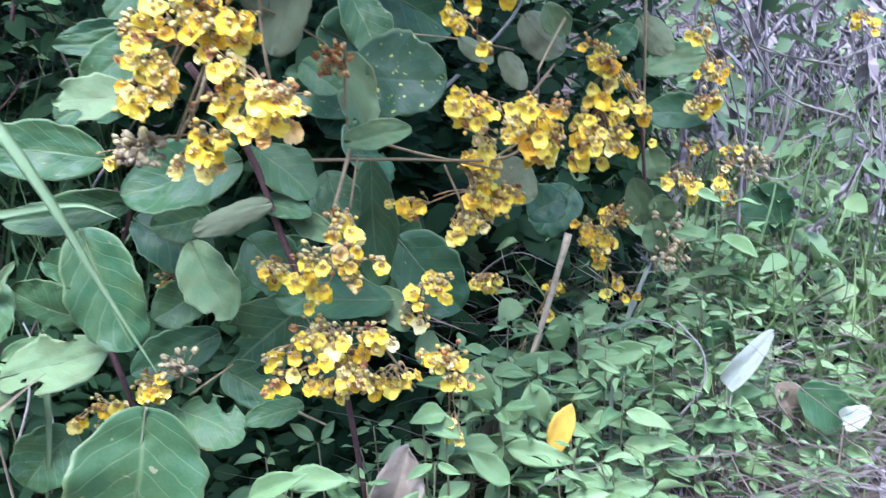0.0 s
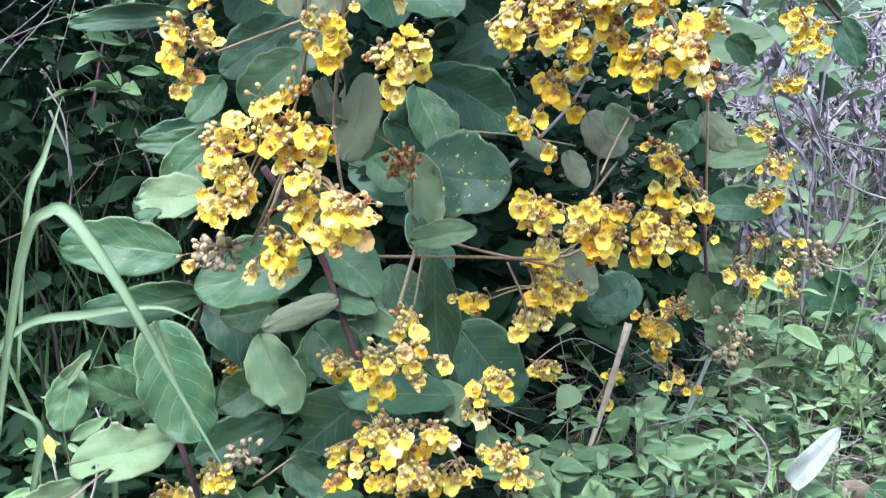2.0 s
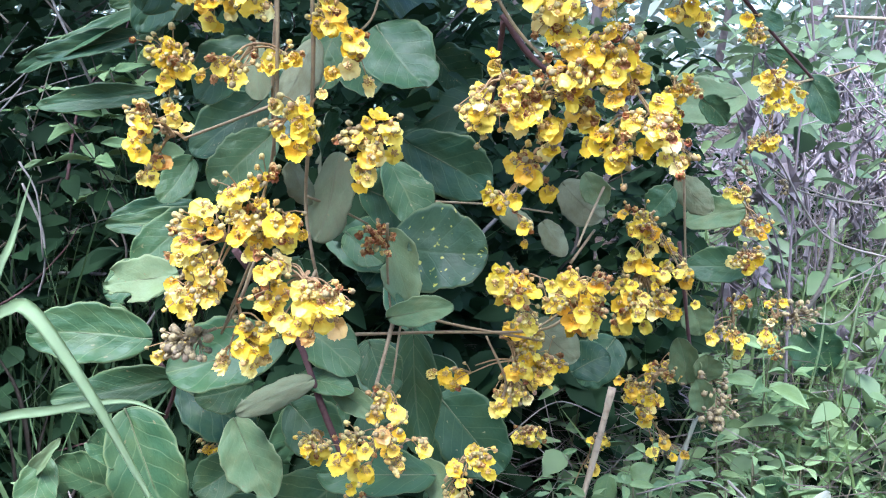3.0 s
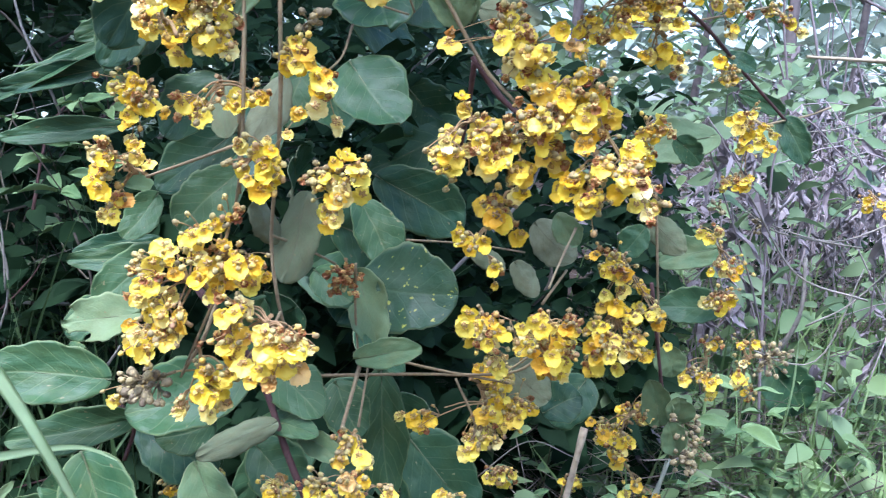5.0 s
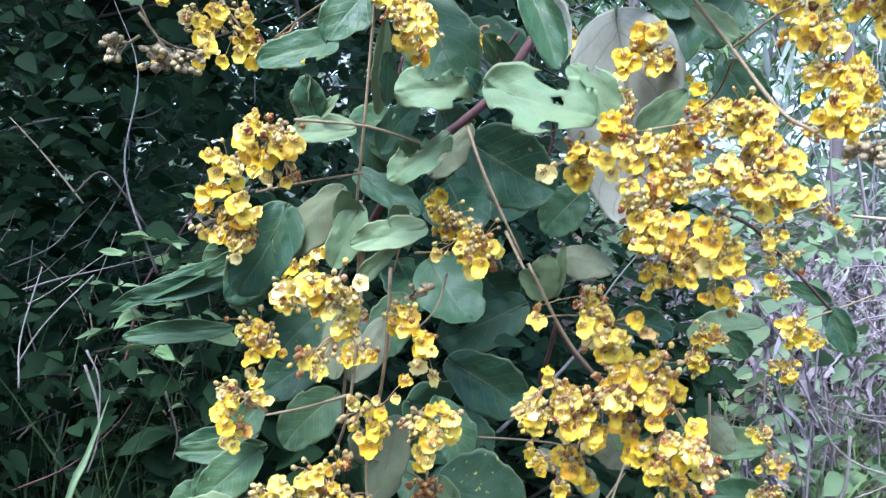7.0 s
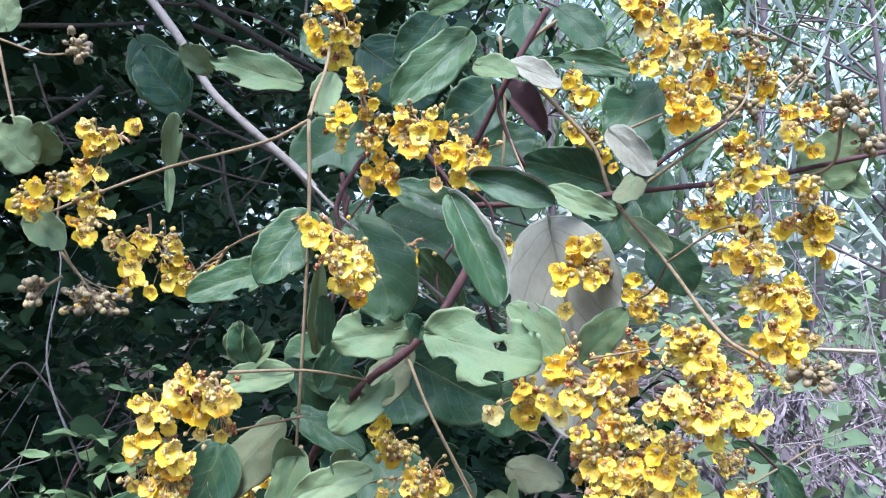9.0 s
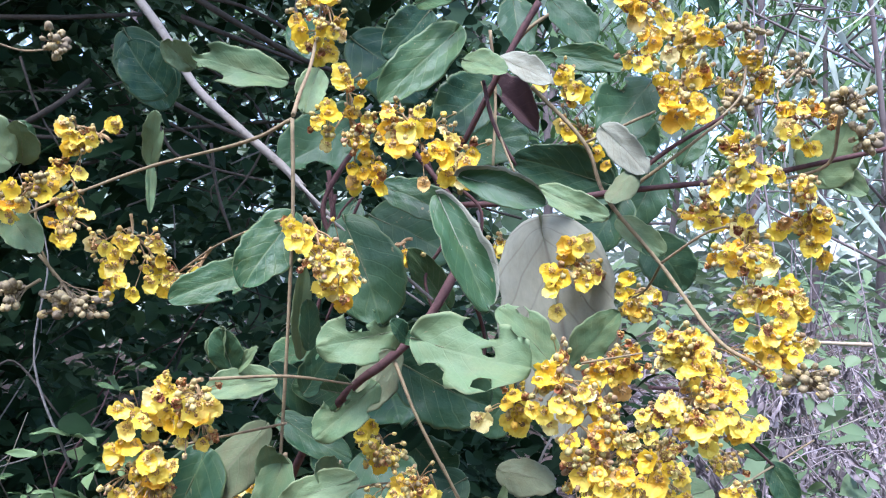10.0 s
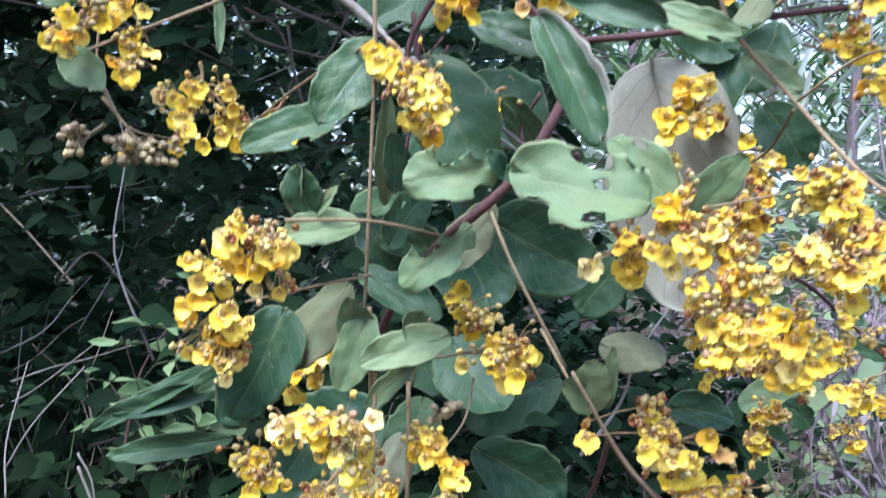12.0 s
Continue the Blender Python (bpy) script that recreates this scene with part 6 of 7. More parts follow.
def herb(top, height, count, size):
    """A low weed with pairs of pointed leaves up its stem and a rosette at the tip."""
    top = Vector(top)
    ob = tagged(new("herb"), "low weed with pairs of pointed matt green leaves", "weed", "weeds on the bank")
    ob.location = foot(top + Vector((pick.gauss(0, 0.1), 0.25, 0)), 0.05) if height > 0.33 else foot(top)
    base = ob.location.copy()
    path = smooth_path([(0, 0, 0), (top - base) * 0.5 + Vector((pick.gauss(0, 0.01), 0, 0.01)), top - base], 4)
    bm = bmesh.new()
    tube(bm, path, 0.0012, 0.0007, 5)
    part("stem", bm, HERB_STEM if height < 0.33 else DARK_TWIG, ob)
    a = pick.uniform(0, 6.3)
    size *= pick.uniform(0.85, 1.35)
    for k in range(int(count * 1.15)):
        q = path[max(3, len(path) - 1 - k // 4)]
        a += 3.14 if k % 2 else 1.57 + pick.uniform(-0.4, 0.4)
        d = Vector((math.cos(a), math.sin(a), pick.uniform(-0.1, 0.5))).normalized()
        if k > 5:
            d.y = -abs(d.y)
        s = size * pick.uniform(0.5, 1.15) * (0.6 if k < 4 else 1)
        lf = new("leaf", pick.choice(LANCE))
        lf.parent = ob
        lf.matrix_basis = leaf_pose(q + d * 0.004, q + d * (0.004 + s), s * pick.uniform(0.30, 0.42), Vector((pick.uniform(-1.2, 1.2), pick.uniform(-1.5, 0.4), 1)).normalized())


def broad_weed(x, y, height, count, rnd):
    """A low plant with long-stalked round leaves."""
    ob = tagged(new("broad_leaved_weed"), "low weed with round dull green leaves on thin stalks", "weed", "broad-leaved weeds")
    ob.location = (x, y, ground_height(x, y) - 0.01)
    for k in range(count):
        a = 6.28 * k / count + rnd.uniform(-0.4, 0.4)
        tip = Vector((math.cos(a) * rnd.uniform(0.03, 0.12), math.sin(a) * rnd.uniform(0.03, 0.10) - 0.02, height * rnd.uniform(0.45, 1.0)))
        bm = bmesh.new()
        tube(bm, smooth_path([(0, 0, 0), tip * 0.5 + Vector((0, 0, 0.03)), tip], 4), 0.0011, 0.0008, 5)
        part("stalk", bm, HERB_STEM, ob)
        d = Vector((math.cos(a), math.sin(a) - 0.3, rnd.uniform(-0.7, 0.1))).normalized()
        s = rnd.uniform(0.035, 0.065)
        lf = new("leaf", rnd.choice(KINDS["m"] + KINDS["g"][:4] + KINDS["n"][:2]))
        lf.parent = ob
        lf.matrix_basis = leaf_pose(tip, tip + d * s, s * rnd.uniform(0.75, 0.95), Vector((rnd.uniform(-0.4, 0.4), rnd.uniform(-1.1, -0.2), 0.8)).normalized())


def lone_leaf(kind, base, tip, width):
    b, t = Vector(base), Vector(tip)
    ob = tagged(new("weed"), WORDS[kind], "weed")
    ob.location = foot(b + Vector((0, 0.02, 0)), 0.01)
    o = ob.location.copy()
    bm = bmesh.new()
    tube(bm, smooth_path([(0, 0, 0), (b - o) * 0.5 + Vector((0.006, 0.004, 0)), b - o], 4), 0.0013, 0.0009, 5)
    part("stem", bm, HERB_STEM if kind in ("herb", "green") else STRAW, ob)
    lf = new("leaf", pick.choice(LONE[kind]))
    lf.parent = ob
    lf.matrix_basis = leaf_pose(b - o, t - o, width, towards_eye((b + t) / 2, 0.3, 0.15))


def grass_blade(name, width, pts):
    """One arching blade, folded along its middle, tapered to both ends."""
    path = smooth_path(pts, 7)
    bm = bmesh.new()
    rows = []
    for i, p in enumerate(path):
        a = i / (len(path) - 1)
        d = (path[min(i + 1, len(path) - 1)] - path[max(i - 1, 0)]).normalized()
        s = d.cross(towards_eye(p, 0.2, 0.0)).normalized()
        n = s.cross(d)
        w = width * 0.5 * min(1.0, 0.35 + 1.3 * a) * min(1.0, (1 - a) * 2.2 + 0.04)
        rows.append([bm.verts.new(p + s * (w * u) + n * (w * z)) for u, z in ((-1, 0.25), (-0.5, 0.08), (0, -0.12), (0.5, 0.08), (1, 0.25))])
    for a, b in zip(rows, rows[1:]):
        for k in range(4):
            bm.faces.new((a[k], a[k + 1], b[k + 1], b[k])).smooth = True
    bmesh.ops.solidify(bm, geom=bm.faces[:], thickness=0.0003)
    green = name == "blade"
    tagged(part("grass_blade" if green else "dry_grass_blade", bm, BLADE if green else PALE_BLADE if width < 0.0085 and pts[0][0] > 0.1 else DARK_TWIG if pts[0][0] < -0.37 else STRAW), "long arching green grass blade" if green else "dry straw-coloured grass blade", "grass")


def dark_branch(radius, pts):
    bm = bmesh.new()
    tube(bm, smooth_path(pts, 6), radius, radius * 0.75, 8, 0.1, pick)
    tagged(part("branch", bm, DARK_TWIG), "bare dark branch crossing the shaded thicket", "branch", "branches in the thicket")


def stalk(radius, pts):
    bm = bmesh.new()
    radius *= 1.0 if radius > 0.003 else 0.6
    tube(bm, smooth_path(pts, 6), radius, radius * 0.7, 7, 0.1, pick)
    tagged(part("dry_stalk", bm, VINE if pts[0][0] < -0.3 and radius > 0.0022 else STRAW if radius > 0.0035 else GREY_BARK), "dry pale brown stalk leaning among the weeds", "stalk")


bw = random.Random(31)
for _ in range(20):
    y = bw.uniform(0.98, 1.75)
    broad_weed(bw.uniform(0.17, 0.62) * y + 0.02, y, bw.uniform(0.10, 0.26), bw.choice((5, 6, 7)), bw)

herb((-.093, .600, .265), 0.16, 10, 0.034)
herb((-.133, .600, .253), 0.15, 10, 0.032)
herb((-.108, .570, .253), 0.12, 10, 0.036)
herb((-.064, .620, .250), 0.16, 8, 0.032)
herb((-.054, .630, .263), 0.18, 8, 0.030)
herb((.056, .720, .310), 0.22, 10, 0.036)
herb((.087, .730, .299), 0.22, 10, 0.036)
herb((.120, .750, .303), 0.24, 12, 0.038)
herb((.143, .730, .287), 0.22, 12, 0.038)
herb((.080, .690, .276), 0.18, 12, 0.040)
herb((.035, .720, .282), 0.20, 10, 0.040)
herb((.106, .640, .238), 0.14, 12, 0.036)
herb((.126, .640, .226), 0.12, 10, 0.034)
herb((.089, .620, .231), 0.12, 10, 0.030)
herb((.154, .700, .274), 0.18, 12, 0.036)
herb((.190, .750, .269), 0.20, 10, 0.036)
herb((.182, .720, .227), 0.16, 12, 0.034)
herb((.221, .800, .277), 0.20, 10, 0.038)
herb((.260, .850, .288), 0.24, 10, 0.040)
herb((.294, .860, .267), 0.22, 10, 0.042)
herb((.230, .870, .292), 0.24, 10, 0.036)
herb((.263, .750, .214), 0.14, 10, 0.032)
herb((.281, .720, .185), 0.12, 10, 0.032)
herb((.338, .860, .198), 0.18, 10, 0.036)
herb((.399, .950, .206), 0.20, 10, 0.040)
herb((.440, .950, .187), 0.20, 10, 0.040)
herb((.403, .800, .168), 0.14, 10, 0.036)
herb((.349, .750, .164), 0.12, 10, 0.032)
herb((.434, .900, .179), 0.16, 10, 0.036)
herb((.259, .800, .230), 0.16, 10, 0.036)
herb((.378, 1.000, .249), 0.22, 10, 0.042)
herb((.467, 1.050, .227), 0.22, 10, 0.042)
herb((.230, .750, .224), 0.14, 10, 0.032)
herb((.013, .750, .274), 0.22, 8, 0.036)
herb((.167, .900, .266), 0.20, 10, 0.040)
herb((.192, .840, .265), 0.20, 10, 0.040)
herb((.357, 1.050, .267), 0.24, 10, 0.045)
herb((.457, 1.150, .253), 0.24, 10, 0.045)
herb((.555, 1.200, .241), 0.24, 10, 0.045)
herb((.080, .950, .244), 0.20, 8, 0.040)
herb((.108, 1.000, .283), 0.22, 8, 0.040)
herb((-.005, .660, .214), 0.12, 8, 0.034)
herb((-.034, .660, .229), 0.14, 8, 0.030)
herb((.033, .700, .231), 0.14, 8, 0.036)
herb((.062, .680, .227), 0.12, 8, 0.036)
herb((-.382, .700, .324), 0.20, 8, 0.030)
herb((-.380, .660, .299), 0.20, 8, 0.034)
herb((.166, .660, .210), 0.08, 8, 0.030)
herb((.221, .700, .194), 0.08, 8, 0.030)
herb((.305, .950, .361), 0.25, 8, 0.050)
herb((.347, 1.000, .319), 0.25, 8, 0.050)
herb((.428, 1.100, .326), 0.28, 8, 0.055)
herb((.544, 1.200, .279), 0.28, 8, 0.050)
herb((.627, 1.300, .297), 0.30, 8, 0.055)
herb((.557, 1.350, .299), 0.30, 8, 0.055)
lone_leaf("yellow", (.104, .660, .267), (.085, .650, .217), 0.020)
lone_leaf("herb", (.052, .620, .220), (.019, .610, .253), 0.021)
lone_leaf("white", (.270, .780, .225), (.303, .770, .286), 0.022)
lone_leaf("white", (.386, .780, .186), (.404, .770, .206), 0.024)
lone_leaf("tan", (.336, .820, .202), (.362, .810, .167), 0.034)
lone_leaf("green", (.355, .800, .209), (.401, .790, .173), 0.047)
lone_leaf("herb", (.042, .700, .275), (.072, .690, .276), 0.023)
lone_leaf("herb", (.025, .680, .295), (.037, .670, .245), 0.022)
lone_leaf("herb", (.071, .670, .280), (.083, .660, .249), 0.025)
lone_leaf("herb", (.002, .600, .290), (-.023, .590, .290), 0.017)
lone_leaf("herb", (-.015, .600, .287), (.014, .590, .275), 0.017)
lone_leaf("herb", (-.113, .560, .256), (-.068, .550, .266), 0.020)
lone_leaf("herb", (-.136, .550, .250), (-.097, .540, .276), 0.018)
lone_leaf("yellow", (-.339, .600, .339), (-.332, .590, .326), 0.008)
lone_leaf("tan", (.045, .720, .215), (.039, .710, .163), 0.023)
lone_leaf("tan", (-.040, .600, .212), (-.027, .590, .259), 0.040)
grass_blade("blade", 0.0081, [(-.317, .460, .290), (-.284, .460, .440), (-.263, .460, .519), (-.243, .450, .538), (-.225, .440, .536), (-.195, .430, .496), (-.172, .430, .447), (-.147, .430, .397)])
grass_blade("blade", 0.0056, [(-.330, .470, .292), (-.301, .470, .429), (-.276, .470, .467), (-.235, .470, .476), (-.196, .470, .481), (-.174, .470, .473)])
grass_blade("blade", 0.0060, [(-.369, .620, .373), (-.359, .640, .501), (-.351, .660, .541), (-.342, .680, .586)])
grass_blade("blade", 0.0053, [(-.304, .600, .201), (-.293, .600, .272), (-.299, .620, .320), (-.309, .640, .349)])
grass_blade("blade", 0.0061, [(-.368, .600, .363), (-.344, .600, .345), (-.354, .600, .298), (-.373, .600, .219)])
grass_blade("dry_blade", 0.0038, [(-.330, .520, .300), (-.296, .520, .324), (-.255, .530, .355)])
grass_blade("dry_blade", 0.0065, [(-.341, .550, .305), (-.329, .550, .265), (-.320, .550, .232)])
grass_blade("dry_blade", 0.0043, [(-.397, .700, .439), (-.382, .700, .405), (-.378, .700, .355), (-.381, .700, .281)])
grass_blade("dry_blade", 0.0042, [(-.421, .750, .369), (-.418, .750, .281), (-.395, .750, .224)])
grass_blade("dry_blade", 0.0045, [(-.409, .800, .355), (-.428, .800, .284), (-.412, .800, .161)])
grass_blade("dry_blade", 0.0058, [(.214, .880, .316), (.194, .860, .282), (.179, .840, .252)])
grass_blade("dry_blade", 0.0046, [(.148, .720, .264), (.149, .720, .225), (.151, .720, .167)])
grass_blade("blade", 0.0033, [(.414, 1.050, .231), (.424, 1.050, .301), (.434, 1.050, .369), (.438, 1.050, .423)])
grass_blade("blade", 0.0028, [(.504, 1.100, .210), (.516, 1.100, .297), (.518, 1.100, .397)])
grass_blade("blade", 0.0025, [(.367, 1.000, .292), (.377, 1.000, .358), (.388, 1.020, .417)])
stalk(0.0037, [(.125, .860, .353), (.105, .840, .287), (.086, .820, .233)])
stalk(0.0022, [(.223, .800, .283), (.247, .790, .256), (.246, .780, .224), (.215, .760, .195), (.187, .740, .163)])
stalk(0.0014, [(.136, .780, .279), (.196, .790, .288), (.239, .790, .267)])
stalk(0.0026, [(-.491, .950, .552), (-.475, .950, .505), (-.475, .950, .463), (-.486, .950, .428)])
stalk(0.0023, [(.475, 1.050, .439), (.392, 1.050, .470), (.335, 1.050, .559), (.305, 1.050, .596)])
stalk(0.0016, [(.314, 1.000, .398), (.399, 1.000, .381), (.446, 1.000, .485)])
stalk(0.0020, [(.488, 1.100, .493), (.390, 1.100, .511), (.347, 1.100, .537)])
stalk(0.0021, [(.551, 1.150, .519), (.475, 1.150, .494), (.396, 1.150, .515), (.343, 1.120, .547)])
stalk(0.0020, [(.620, 1.300, .663), (.529, 1.300, .631), (.394, 1.250, .629)])
stalk(0.0039, [(.760, 1.600, .739), (.674, 1.600, .744), (.596, 1.600, .749)])
stalk(0.0021, [(.425, 1.100, .397), (.478, 1.100, .425), (.535, 1.100, .481)])
stalk(0.0031, [(.392, 1.100, .362), (.410, 1.080, .416), (.413, 1.080, .484)])
stalk(0.0018, [(-.335, .700, .183), (-.350, .720, .274), (-.371, .740, .309)])
stalk(0.0022, [(-.355, .660, .216), (-.345, .680, .260), (-.353, .700, .282)])
stalk(0.0021, [(-.291, .700, .137), (-.330, .720, .206), (-.347, .700, .159)])
stalk(0.0016, [(.266, .760, .166), (.280, .780, .235), (.345, .820, .255)])
stalk(0.0019, [(.475, .950, .202), (.421, .950, .186), (.341, .900, .186)])
dark_branch(0.0044, [(-.355, 1.100, 1.243), (-.290, 1.100, 1.198), (-.197, 1.150, 1.152), (-.142, 1.200, 1.141)])
dark_branch(0.0034, [(-.347, 1.150, 1.207), (-.280, 1.150, 1.179), (-.197, 1.200, 1.157)])
dark_branch(0.0031, [(-.408, 1.200, 1.255), (-.282, 1.200, 1.237), (-.173, 1.200, 1.173)])
dark_branch(0.0040, [(-.657, 1.200, 1.226), (-.524, 1.200, 1.223), (-.431, 1.250, 1.242)])
dark_branch(0.0043, [(-.546, 1.100, 1.049), (-.490, 1.100, 1.081), (-.466, 1.150, 1.125)])
dark_branch(0.0032, [(-.419, 1.100, 1.156), (-.376, 1.100, 1.105), (-.304, 1.100, 1.061), (-.219, 1.100, 1.017), (-.163, 1.100, .945)])
dark_branch(0.0019, [(-.332, 1.000, 1.036), (-.312, 1.000, 1.003), (-.267, 1.000, .986), (-.215, 1.000, .973)])
dark_branch(0.0020, [(-.285, 1.050, 1.024), (-.278, 1.050, .969), (-.261, 1.050, .915)])
dark_branch(0.0018, [(-.533, 1.100, 1.143), (-.511, 1.100, 1.078), (-.482, 1.100, 1.027)])
dark_branch(0.0028, [(-.639, 1.200, 1.068), (-.484, 1.200, 1.058), (-.353, 1.300, 1.091), (-.219, 1.300, 1.098)])
dark_branch(0.0016, [(-.202, 1.000, 1.035), (-.228, 1.000, .983), (-.254, 1.000, .951)])
dark_branch(0.0021, [(-.348, 1.100, 1.058), (-.305, 1.100, 1.025), (-.282, 1.100, .941)])
dark_branch(0.0017, [(-.531, 1.000, .745), (-.515, 1.050, .771), (-.460, 1.050, .705)])
dark_branch(0.0017, [(-.354, .780, .329), (-.394, .780, .258), (-.420, .780, .171)])
dark_branch(0.0017, [(-.549, 1.100, .537), (-.499, 1.100, .545), (-.467, 1.100, .505)])
dark_branch(0.0014, [(-.378, .900, .538), (-.364, .900, .493), (-.368, .900, .464)])
herb((-.367, .980, .742), 0.50, 10, 0.050)
herb((-.419, .980, .694), 0.45, 10, 0.050)
herb((-.355, 1.000, .764), 0.50, 8, 0.050)
herb((-.437, .950, .679), 0.40, 8, 0.045)
herb((-.373, .920, .666), 0.40, 8, 0.045)
herb((-.432, .900, .649), 0.35, 8, 0.045)
herb((-.556, 1.100, .628), 0.40, 8, 0.050)
herb((-.556, 1.200, .501), 0.40, 8, 0.040)
herb((-.584, 1.300, .552), 0.40, 8, 0.040)
stalk(0.0021, [(-.570, .950, .549), (-.538, .950, .597), (-.491, .970, .653)])
stalk(0.0016, [(-.604, 1.000, .604), (-.564, 1.000, .623), (-.486, 1.000, .679)])
stalk(0.0020, [(-.541, .900, .533), (-.550, .920, .586), (-.542, .950, .662)])
stalk(0.0020, [(-.466, .900, .579), (-.451, .900, .545), (-.451, .900, .480)])
dark_branch(0.0013, [(.268, .740, .148), (.250, .750, .190), (.232, .780, .233)])
dark_branch(0.0011, [(.220, .740, .146), (.216, .760, .183), (.249, .780, .222)])
dark_branch(0.0014, [(.182, .720, .169), (.231, .760, .189), (.330, .800, .190)])
dark_branch(0.0011, [(.305, .740, .150), (.287, .780, .180), (.271, .800, .225)])
dark_branch(0.0012, [(-.024, .660, .192), (.034, .660, .198), (.086, .660, .200)])
dark_branch(0.0011, [(.246, .740, .153), (.273, .750, .173), (.270, .770, .203)])
stalk(0.0014, [(.225, .760, .146), (.212, .780, .184), (.207, .800, .198)])
stalk(0.0011, [(.202, .750, .139), (.232, .760, .183), (.259, .780, .185)])
stalk(0.0013, [(.058, .720, .152), (.064, .720, .199), (.079, .740, .229)])
stalk(0.0013, [(.021, .950, .263), (.077, .950, .305), (.129, .950, .287)])
stalk(0.0013, [(.028, .980, .273), (.067, .950, .244), (.098, .920, .229)])
dark_branch(0.0013, [(.368, .950, .198), (.420, .980, .230), (.477, 1.000, .253)])
dark_branch(0.0010, [(.491, 1.000, .239), (.408, .980, .215), (.357, .950, .184)])
grass_blade("dry_blade", 0.0052, [(.205, .860, .320), (.193, .850, .286), (.180, .840, .251)])
grass_blade("dry_blade", 0.0042, [(.152, .740, .249), (.153, .740, .215), (.155, .740, .174)])
grass_blade("dry_blade", 0.0033, [(.372, .950, .167), (.423, .950, .169), (.481, .950, .170)])
herb((.115, .680, .207), 0.20, 9, 0.035)
herb((.141, .660, .198), 0.20, 10, 0.036)
herb((.188, .780, .237), 0.20, 10, 0.034)
herb((.151, .800, .266), 0.20, 9, 0.040)
herb((.088, .760, .255), 0.20, 8, 0.042)
herb((.320, 1.000, .290), 0.20, 9, 0.040)
herb((.333, .920, .244), 0.20, 8, 0.038)
herb((.347, .820, .199), 0.20, 8, 0.034)
herb((.357, .760, .170), 0.20, 9, 0.032)
lone_leaf("herb", (.023, .660, .223), (.052, .650, .205), 0.021)
lone_leaf("herb", (.146, .780, .253), (.194, .770, .271), 0.023)
lone_leaf("herb", (.136, .800, .286), (.148, .790, .302), 0.022)
lone_leaf("herb", (.092, .720, .284), (.050, .710, .260), 0.022)
lone_leaf("herb", (.115, .800, .291), (.107, .790, .253), 0.022)
lone_leaf("green", (.289, .850, .240), (.266, .840, .262), 0.035)
herb((.016, .660, .283), 0.20, 10, 0.040)
herb((.045, .660, .261), 0.20, 10, 0.040)
herb((.072, .660, .238), 0.20, 10, 0.038)
herb((.097, .700, .256), 0.20, 10, 0.040)
herb((.162, .720, .226), 0.20, 9, 0.036)
herb((.187, .700, .210), 0.20, 9, 0.034)
herb((.130, .740, .254), 0.20, 9, 0.040)
herb((.177, .820, .267), 0.20, 9, 0.040)
herb((.234, .840, .242), 0.20, 9, 0.038)
herb((.282, .920, .262), 0.20, 9, 0.040)
herb((.389, 1.000, .264), 0.20, 8, 0.040)
herb((.447, .980, .224), 0.20, 8, 0.038)
herb((.296, .760, .186), 0.20, 9, 0.032)
herb((.424, .880, .192), 0.20, 8, 0.034)
herb((-.006, .600, .249), 0.20, 9, 0.036)
herb((-.056, .580, .244), 0.20, 9, 0.036)

# ---- trees and shrubs beyond ----
rows = []
for _ in range(17000):
    y = rng.uniform(3.5, 9)
    x = rng.uniform(-9, 9)
    if x > 0.15 * y and rng.random() < 0.6:
        continue
    z = 0.25 + rng.uniform(0, 1) ** 1.3 * (2.6 if x < 0.1 * y else 0.8)
    rows.append((Vector((x, y, z)), spread_direction(rng, -0.2), spread_direction(rng, 1.0, 0.6), rng.uniform(0.08, 0.2), rng.uniform(0.03, 0.08), 0.2))
strips("far_shrubs", rows, SHRUB, "green shrubs beyond the clearing", "shrubs")


def tree(x, y, height, spread, count, seed):
    r = random.Random(seed)
    z = ground_height(x, y)
    ob = tagged(new("tree"), "slim tree with an airy green crown", "tree", "trees behind the clearing")
    ob.location = (x, y, z)
    bm = bmesh.new()
    tip = Vector((r.gauss(0, 0.3), r.gauss(0, 0.3), height * 0.9))
    trunk = smooth_path([(0, 0, -0.1), tip * 0.4 + spread_direction(r) * 0.15, tip], 5)
    tube(bm, trunk, height * 0.008 + 0.012, 0.010, 9, 0.06, r)
    ends = []
    for _ in range(16):
        a = trunk[r.randrange(4, len(trunk))]
        e = a + Vector((r.gauss(0, spread * 0.45), r.gauss(0, spread * 0.45), r.uniform(-0.2, 0.6) * spread * 0.6))
        tube(bm, smooth_path([a, a.lerp(e, 0.5) + Vector((0, 0, 0.1)), e], 3), 0.014, 0.005, 6)
        ends.append(e)
    part("trunk", bm, TRUNK, ob)
    rows = []
    for _ in range(count):
        e = r.choice(ends)
        p = e + Vector((r.gauss(0, 0.34), r.gauss(0, 0.34), r.gauss(0, 0.26))) * spread * 0.55
        rows.append((p, spread_direction(r, -0.6), spread_direction(r, 1.0, 0.7), r.uniform(0.12, 0.25), r.uniform(0.02, 0.05), 0.25))
    crown = strips("crown", rows, CROWN)
    crown.parent = ob


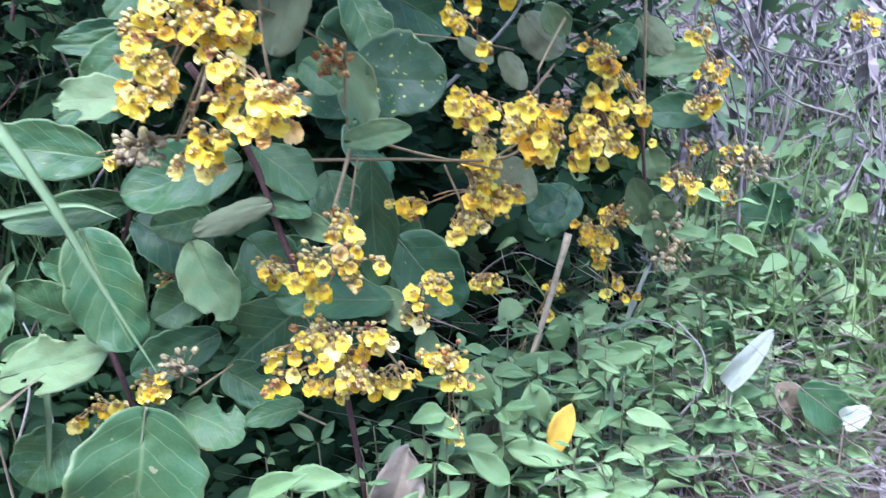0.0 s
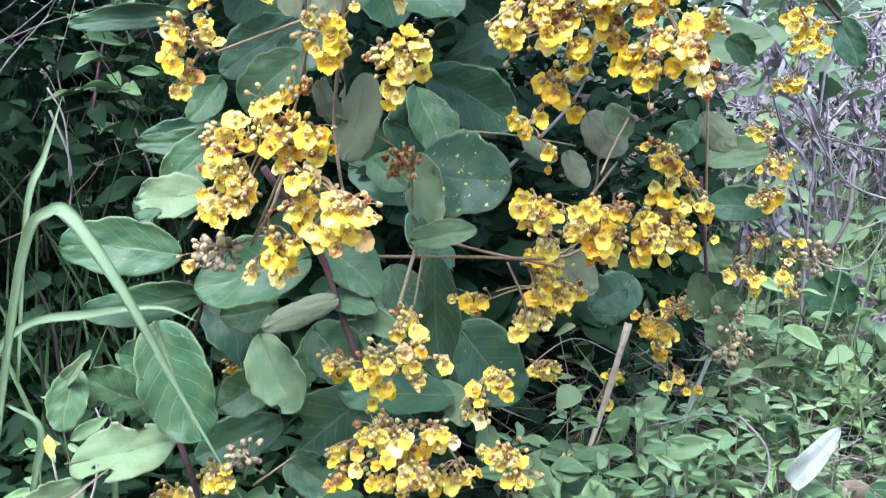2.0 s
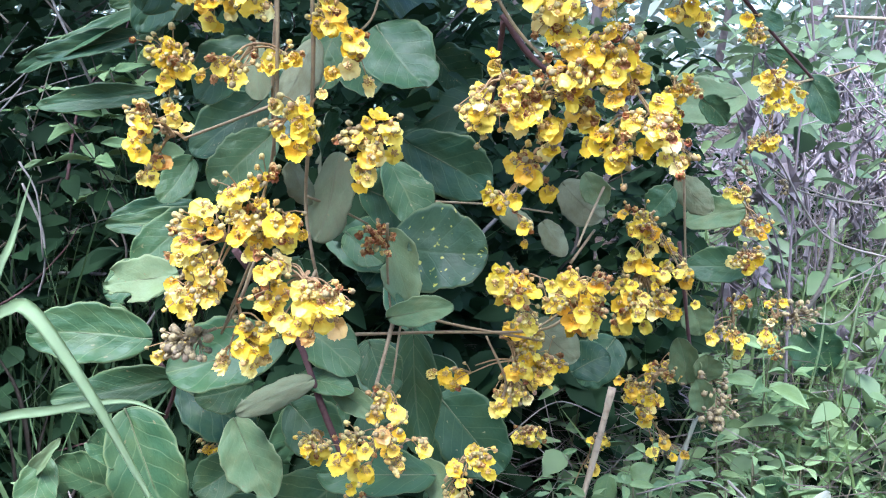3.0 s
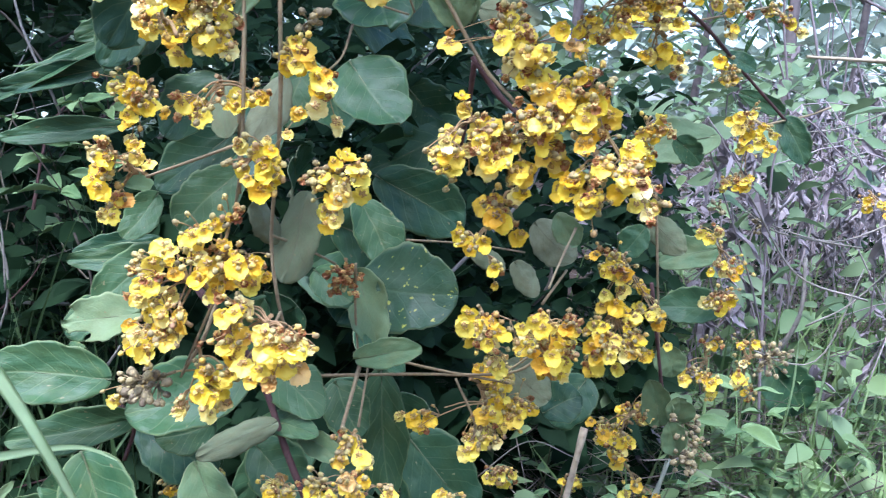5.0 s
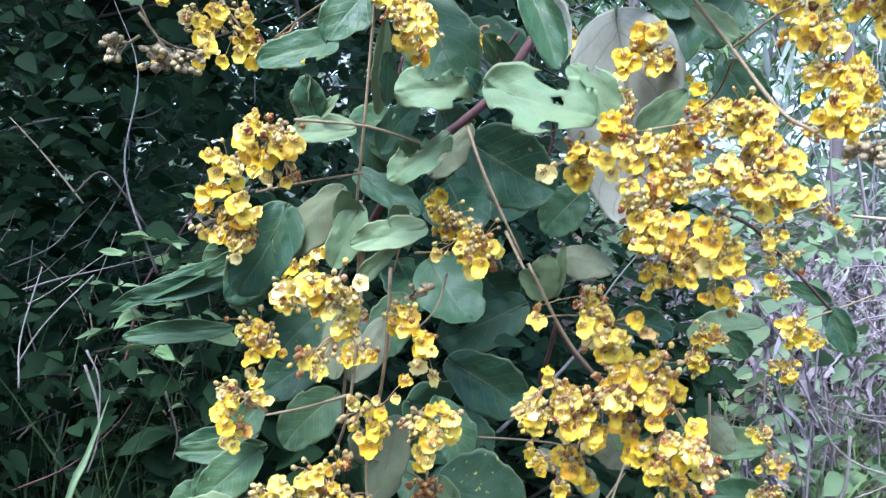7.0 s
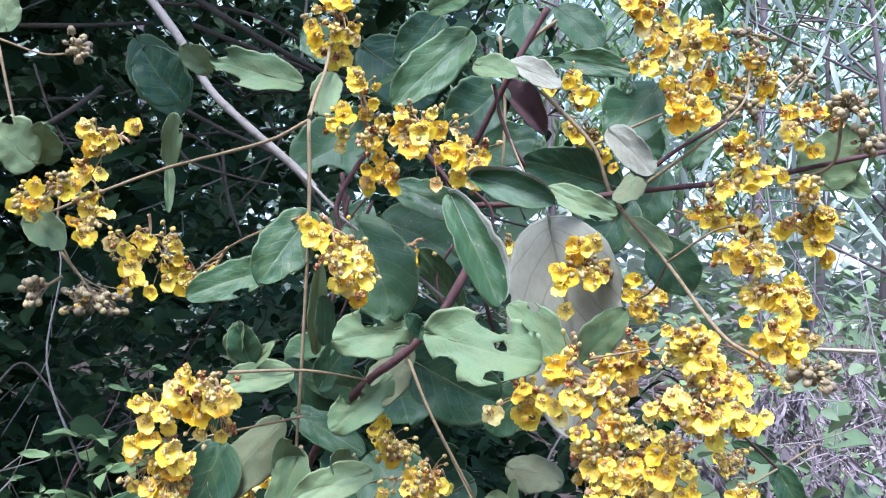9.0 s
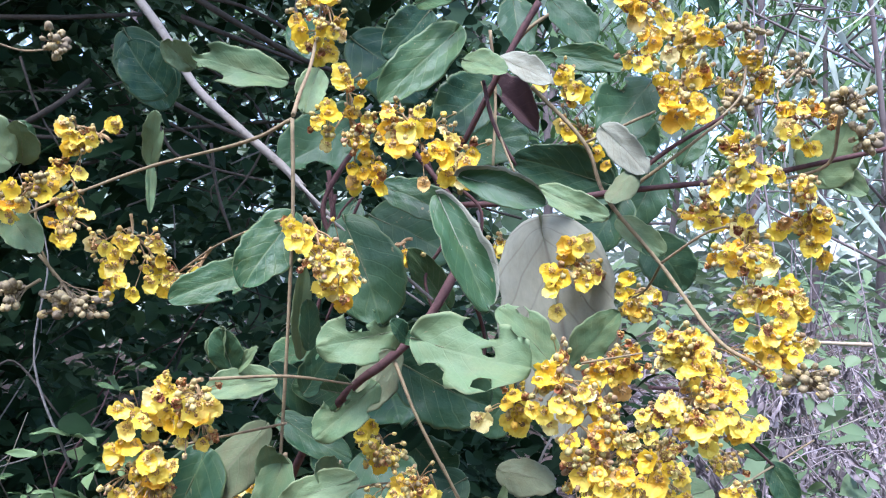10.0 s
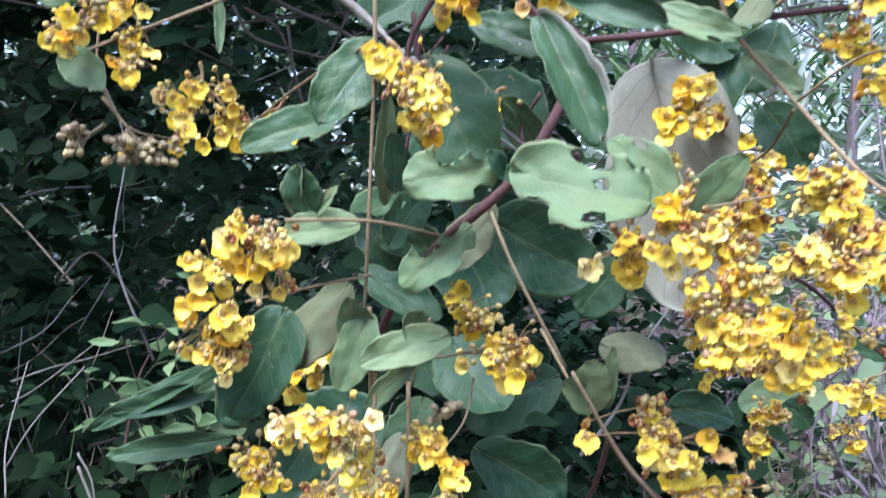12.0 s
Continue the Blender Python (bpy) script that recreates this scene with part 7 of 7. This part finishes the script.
for k, (x, y, h, s) in enumerate([(-4.2, 5.0, 6.5, 3.0), (-1.9, 4.3, 5.5, 2.6), (0.2, 6.5, 6.5, 2.8), (2.6, 7.5, 6.0, 2.4), (2.2, 9.0, 4.5, 2.2), (3.4, 8.2, 4.5, 2.2), (4.2, 8.5, 7.0, 2.8), (0.9, 8.0, 5.0, 2.6), (5.2, 7.4, 4.6, 2.4), (6.5, 9.5, 7.5, 3.0), (1.3, 11.0, 8.0, 3.2), (-6.5, 8.5, 8.0, 3.6), (-2.5, 8.5, 8.0, 3.6), (-3.2, 2.4, 5.5, 2.6)]):
    tree(x, y, h, s, 2200 if x < 0.1 else 1100, 100 + k)

# ---- narrow hanging leaves of a sapling beyond ----
rows = []
for _ in range(300):
    p = Vector((rng.uniform(0.75, 2.3), rng.uniform(2.0, 3.6), rng.uniform(1.05, 2.3)))
    rows.append((p, Vector((rng.gauss(0, 0.4), rng.gauss(0, 0.3), -1)).normalized(), spread_direction(rng), rng.uniform(0.08, 0.2), rng.uniform(0.012, 0.024), rng.uniform(-0.3, 0.4)))
sapling = tagged(new("sapling"), "slender sapling with narrow drooping leaves paled for haze", "sapling")
sapling.location = (1.5, 3.0, ground_height(1.5, 3.0))
bm = bmesh.new()
stem = smooth_path([(0, 0, -0.05), (0.05, 0.05, 0.9), (-0.05, 0.0, 2.1)], 5)
tube(bm, stem, 0.02, 0.006, 8, 0.06, rng)
for k in range(14):
    a = rng.choice(stem[4:])
    limb = bmesh.new()
    tube(limb, smooth_path([a, a + Vector((rng.uniform(-0.5, 0.5), rng.uniform(-0.4, 0.4), 0.3)), a + Vector((rng.uniform(-0.8, 0.8), rng.uniform(-0.6, 0.6), rng.uniform(0.0, 0.4)))], 4), 0.006, 0.002, 5)
    part("limb", limb, TRUNK, sapling)
part("trunk", bm, TRUNK, sapling)
# sapling leaves share the haze-paled green
leaves = strips("foliage", rows, HAZE_LEAVES)
leaves.location = -sapling.location
leaves.parent = sapling

# ---- unseen wood edge, added behind the path to block low sky light ----
rows = []
for _ in range(5200):
    x = rng.uniform(-4.0, 6.5)
    y = rng.uniform(-2.6, -4.6) - 0.12 * x
    if x > 4.2:
        y = rng.uniform(-4.0, 1.0)
    rows.append((Vector((x, y, rng.uniform(0, 1) ** 0.8 * 2.4)), spread_direction(rng, -0.3), spread_direction(rng, 1.0, 0.6), rng.uniform(0.15, 0.36), rng.uniform(0.08, 0.18), 0.2))
strips("wood_edge", rows, CROWN, "unseen green wood edge closing the glade, added to cut low sky light", "wood edge")

# ---- the far wood ----
rows = []
for _ in range(22000):
    x, y = rng.uniform(-16, 24), rng.uniform(12, 20)
    top = 6.5 + 2.5 * noise.noise(Vector((x * 0.25, 1.0, 2.0))) + 1.2 * noise.noise(Vector((x * 0.9, 3.0, 2.0)))
    rows.append((Vector((x, y, 0.2 + rng.uniform(0, 1) * top)), spread_direction(rng, -0.3), spread_direction(rng, 1.0, 0.6), rng.uniform(0.25, 0.55), rng.uniform(0.12, 0.28), 0.2))
strips("far_wood", rows, HAZE_LEAVES, "wood far beyond the clearing, haze put into its pale green", "wood")
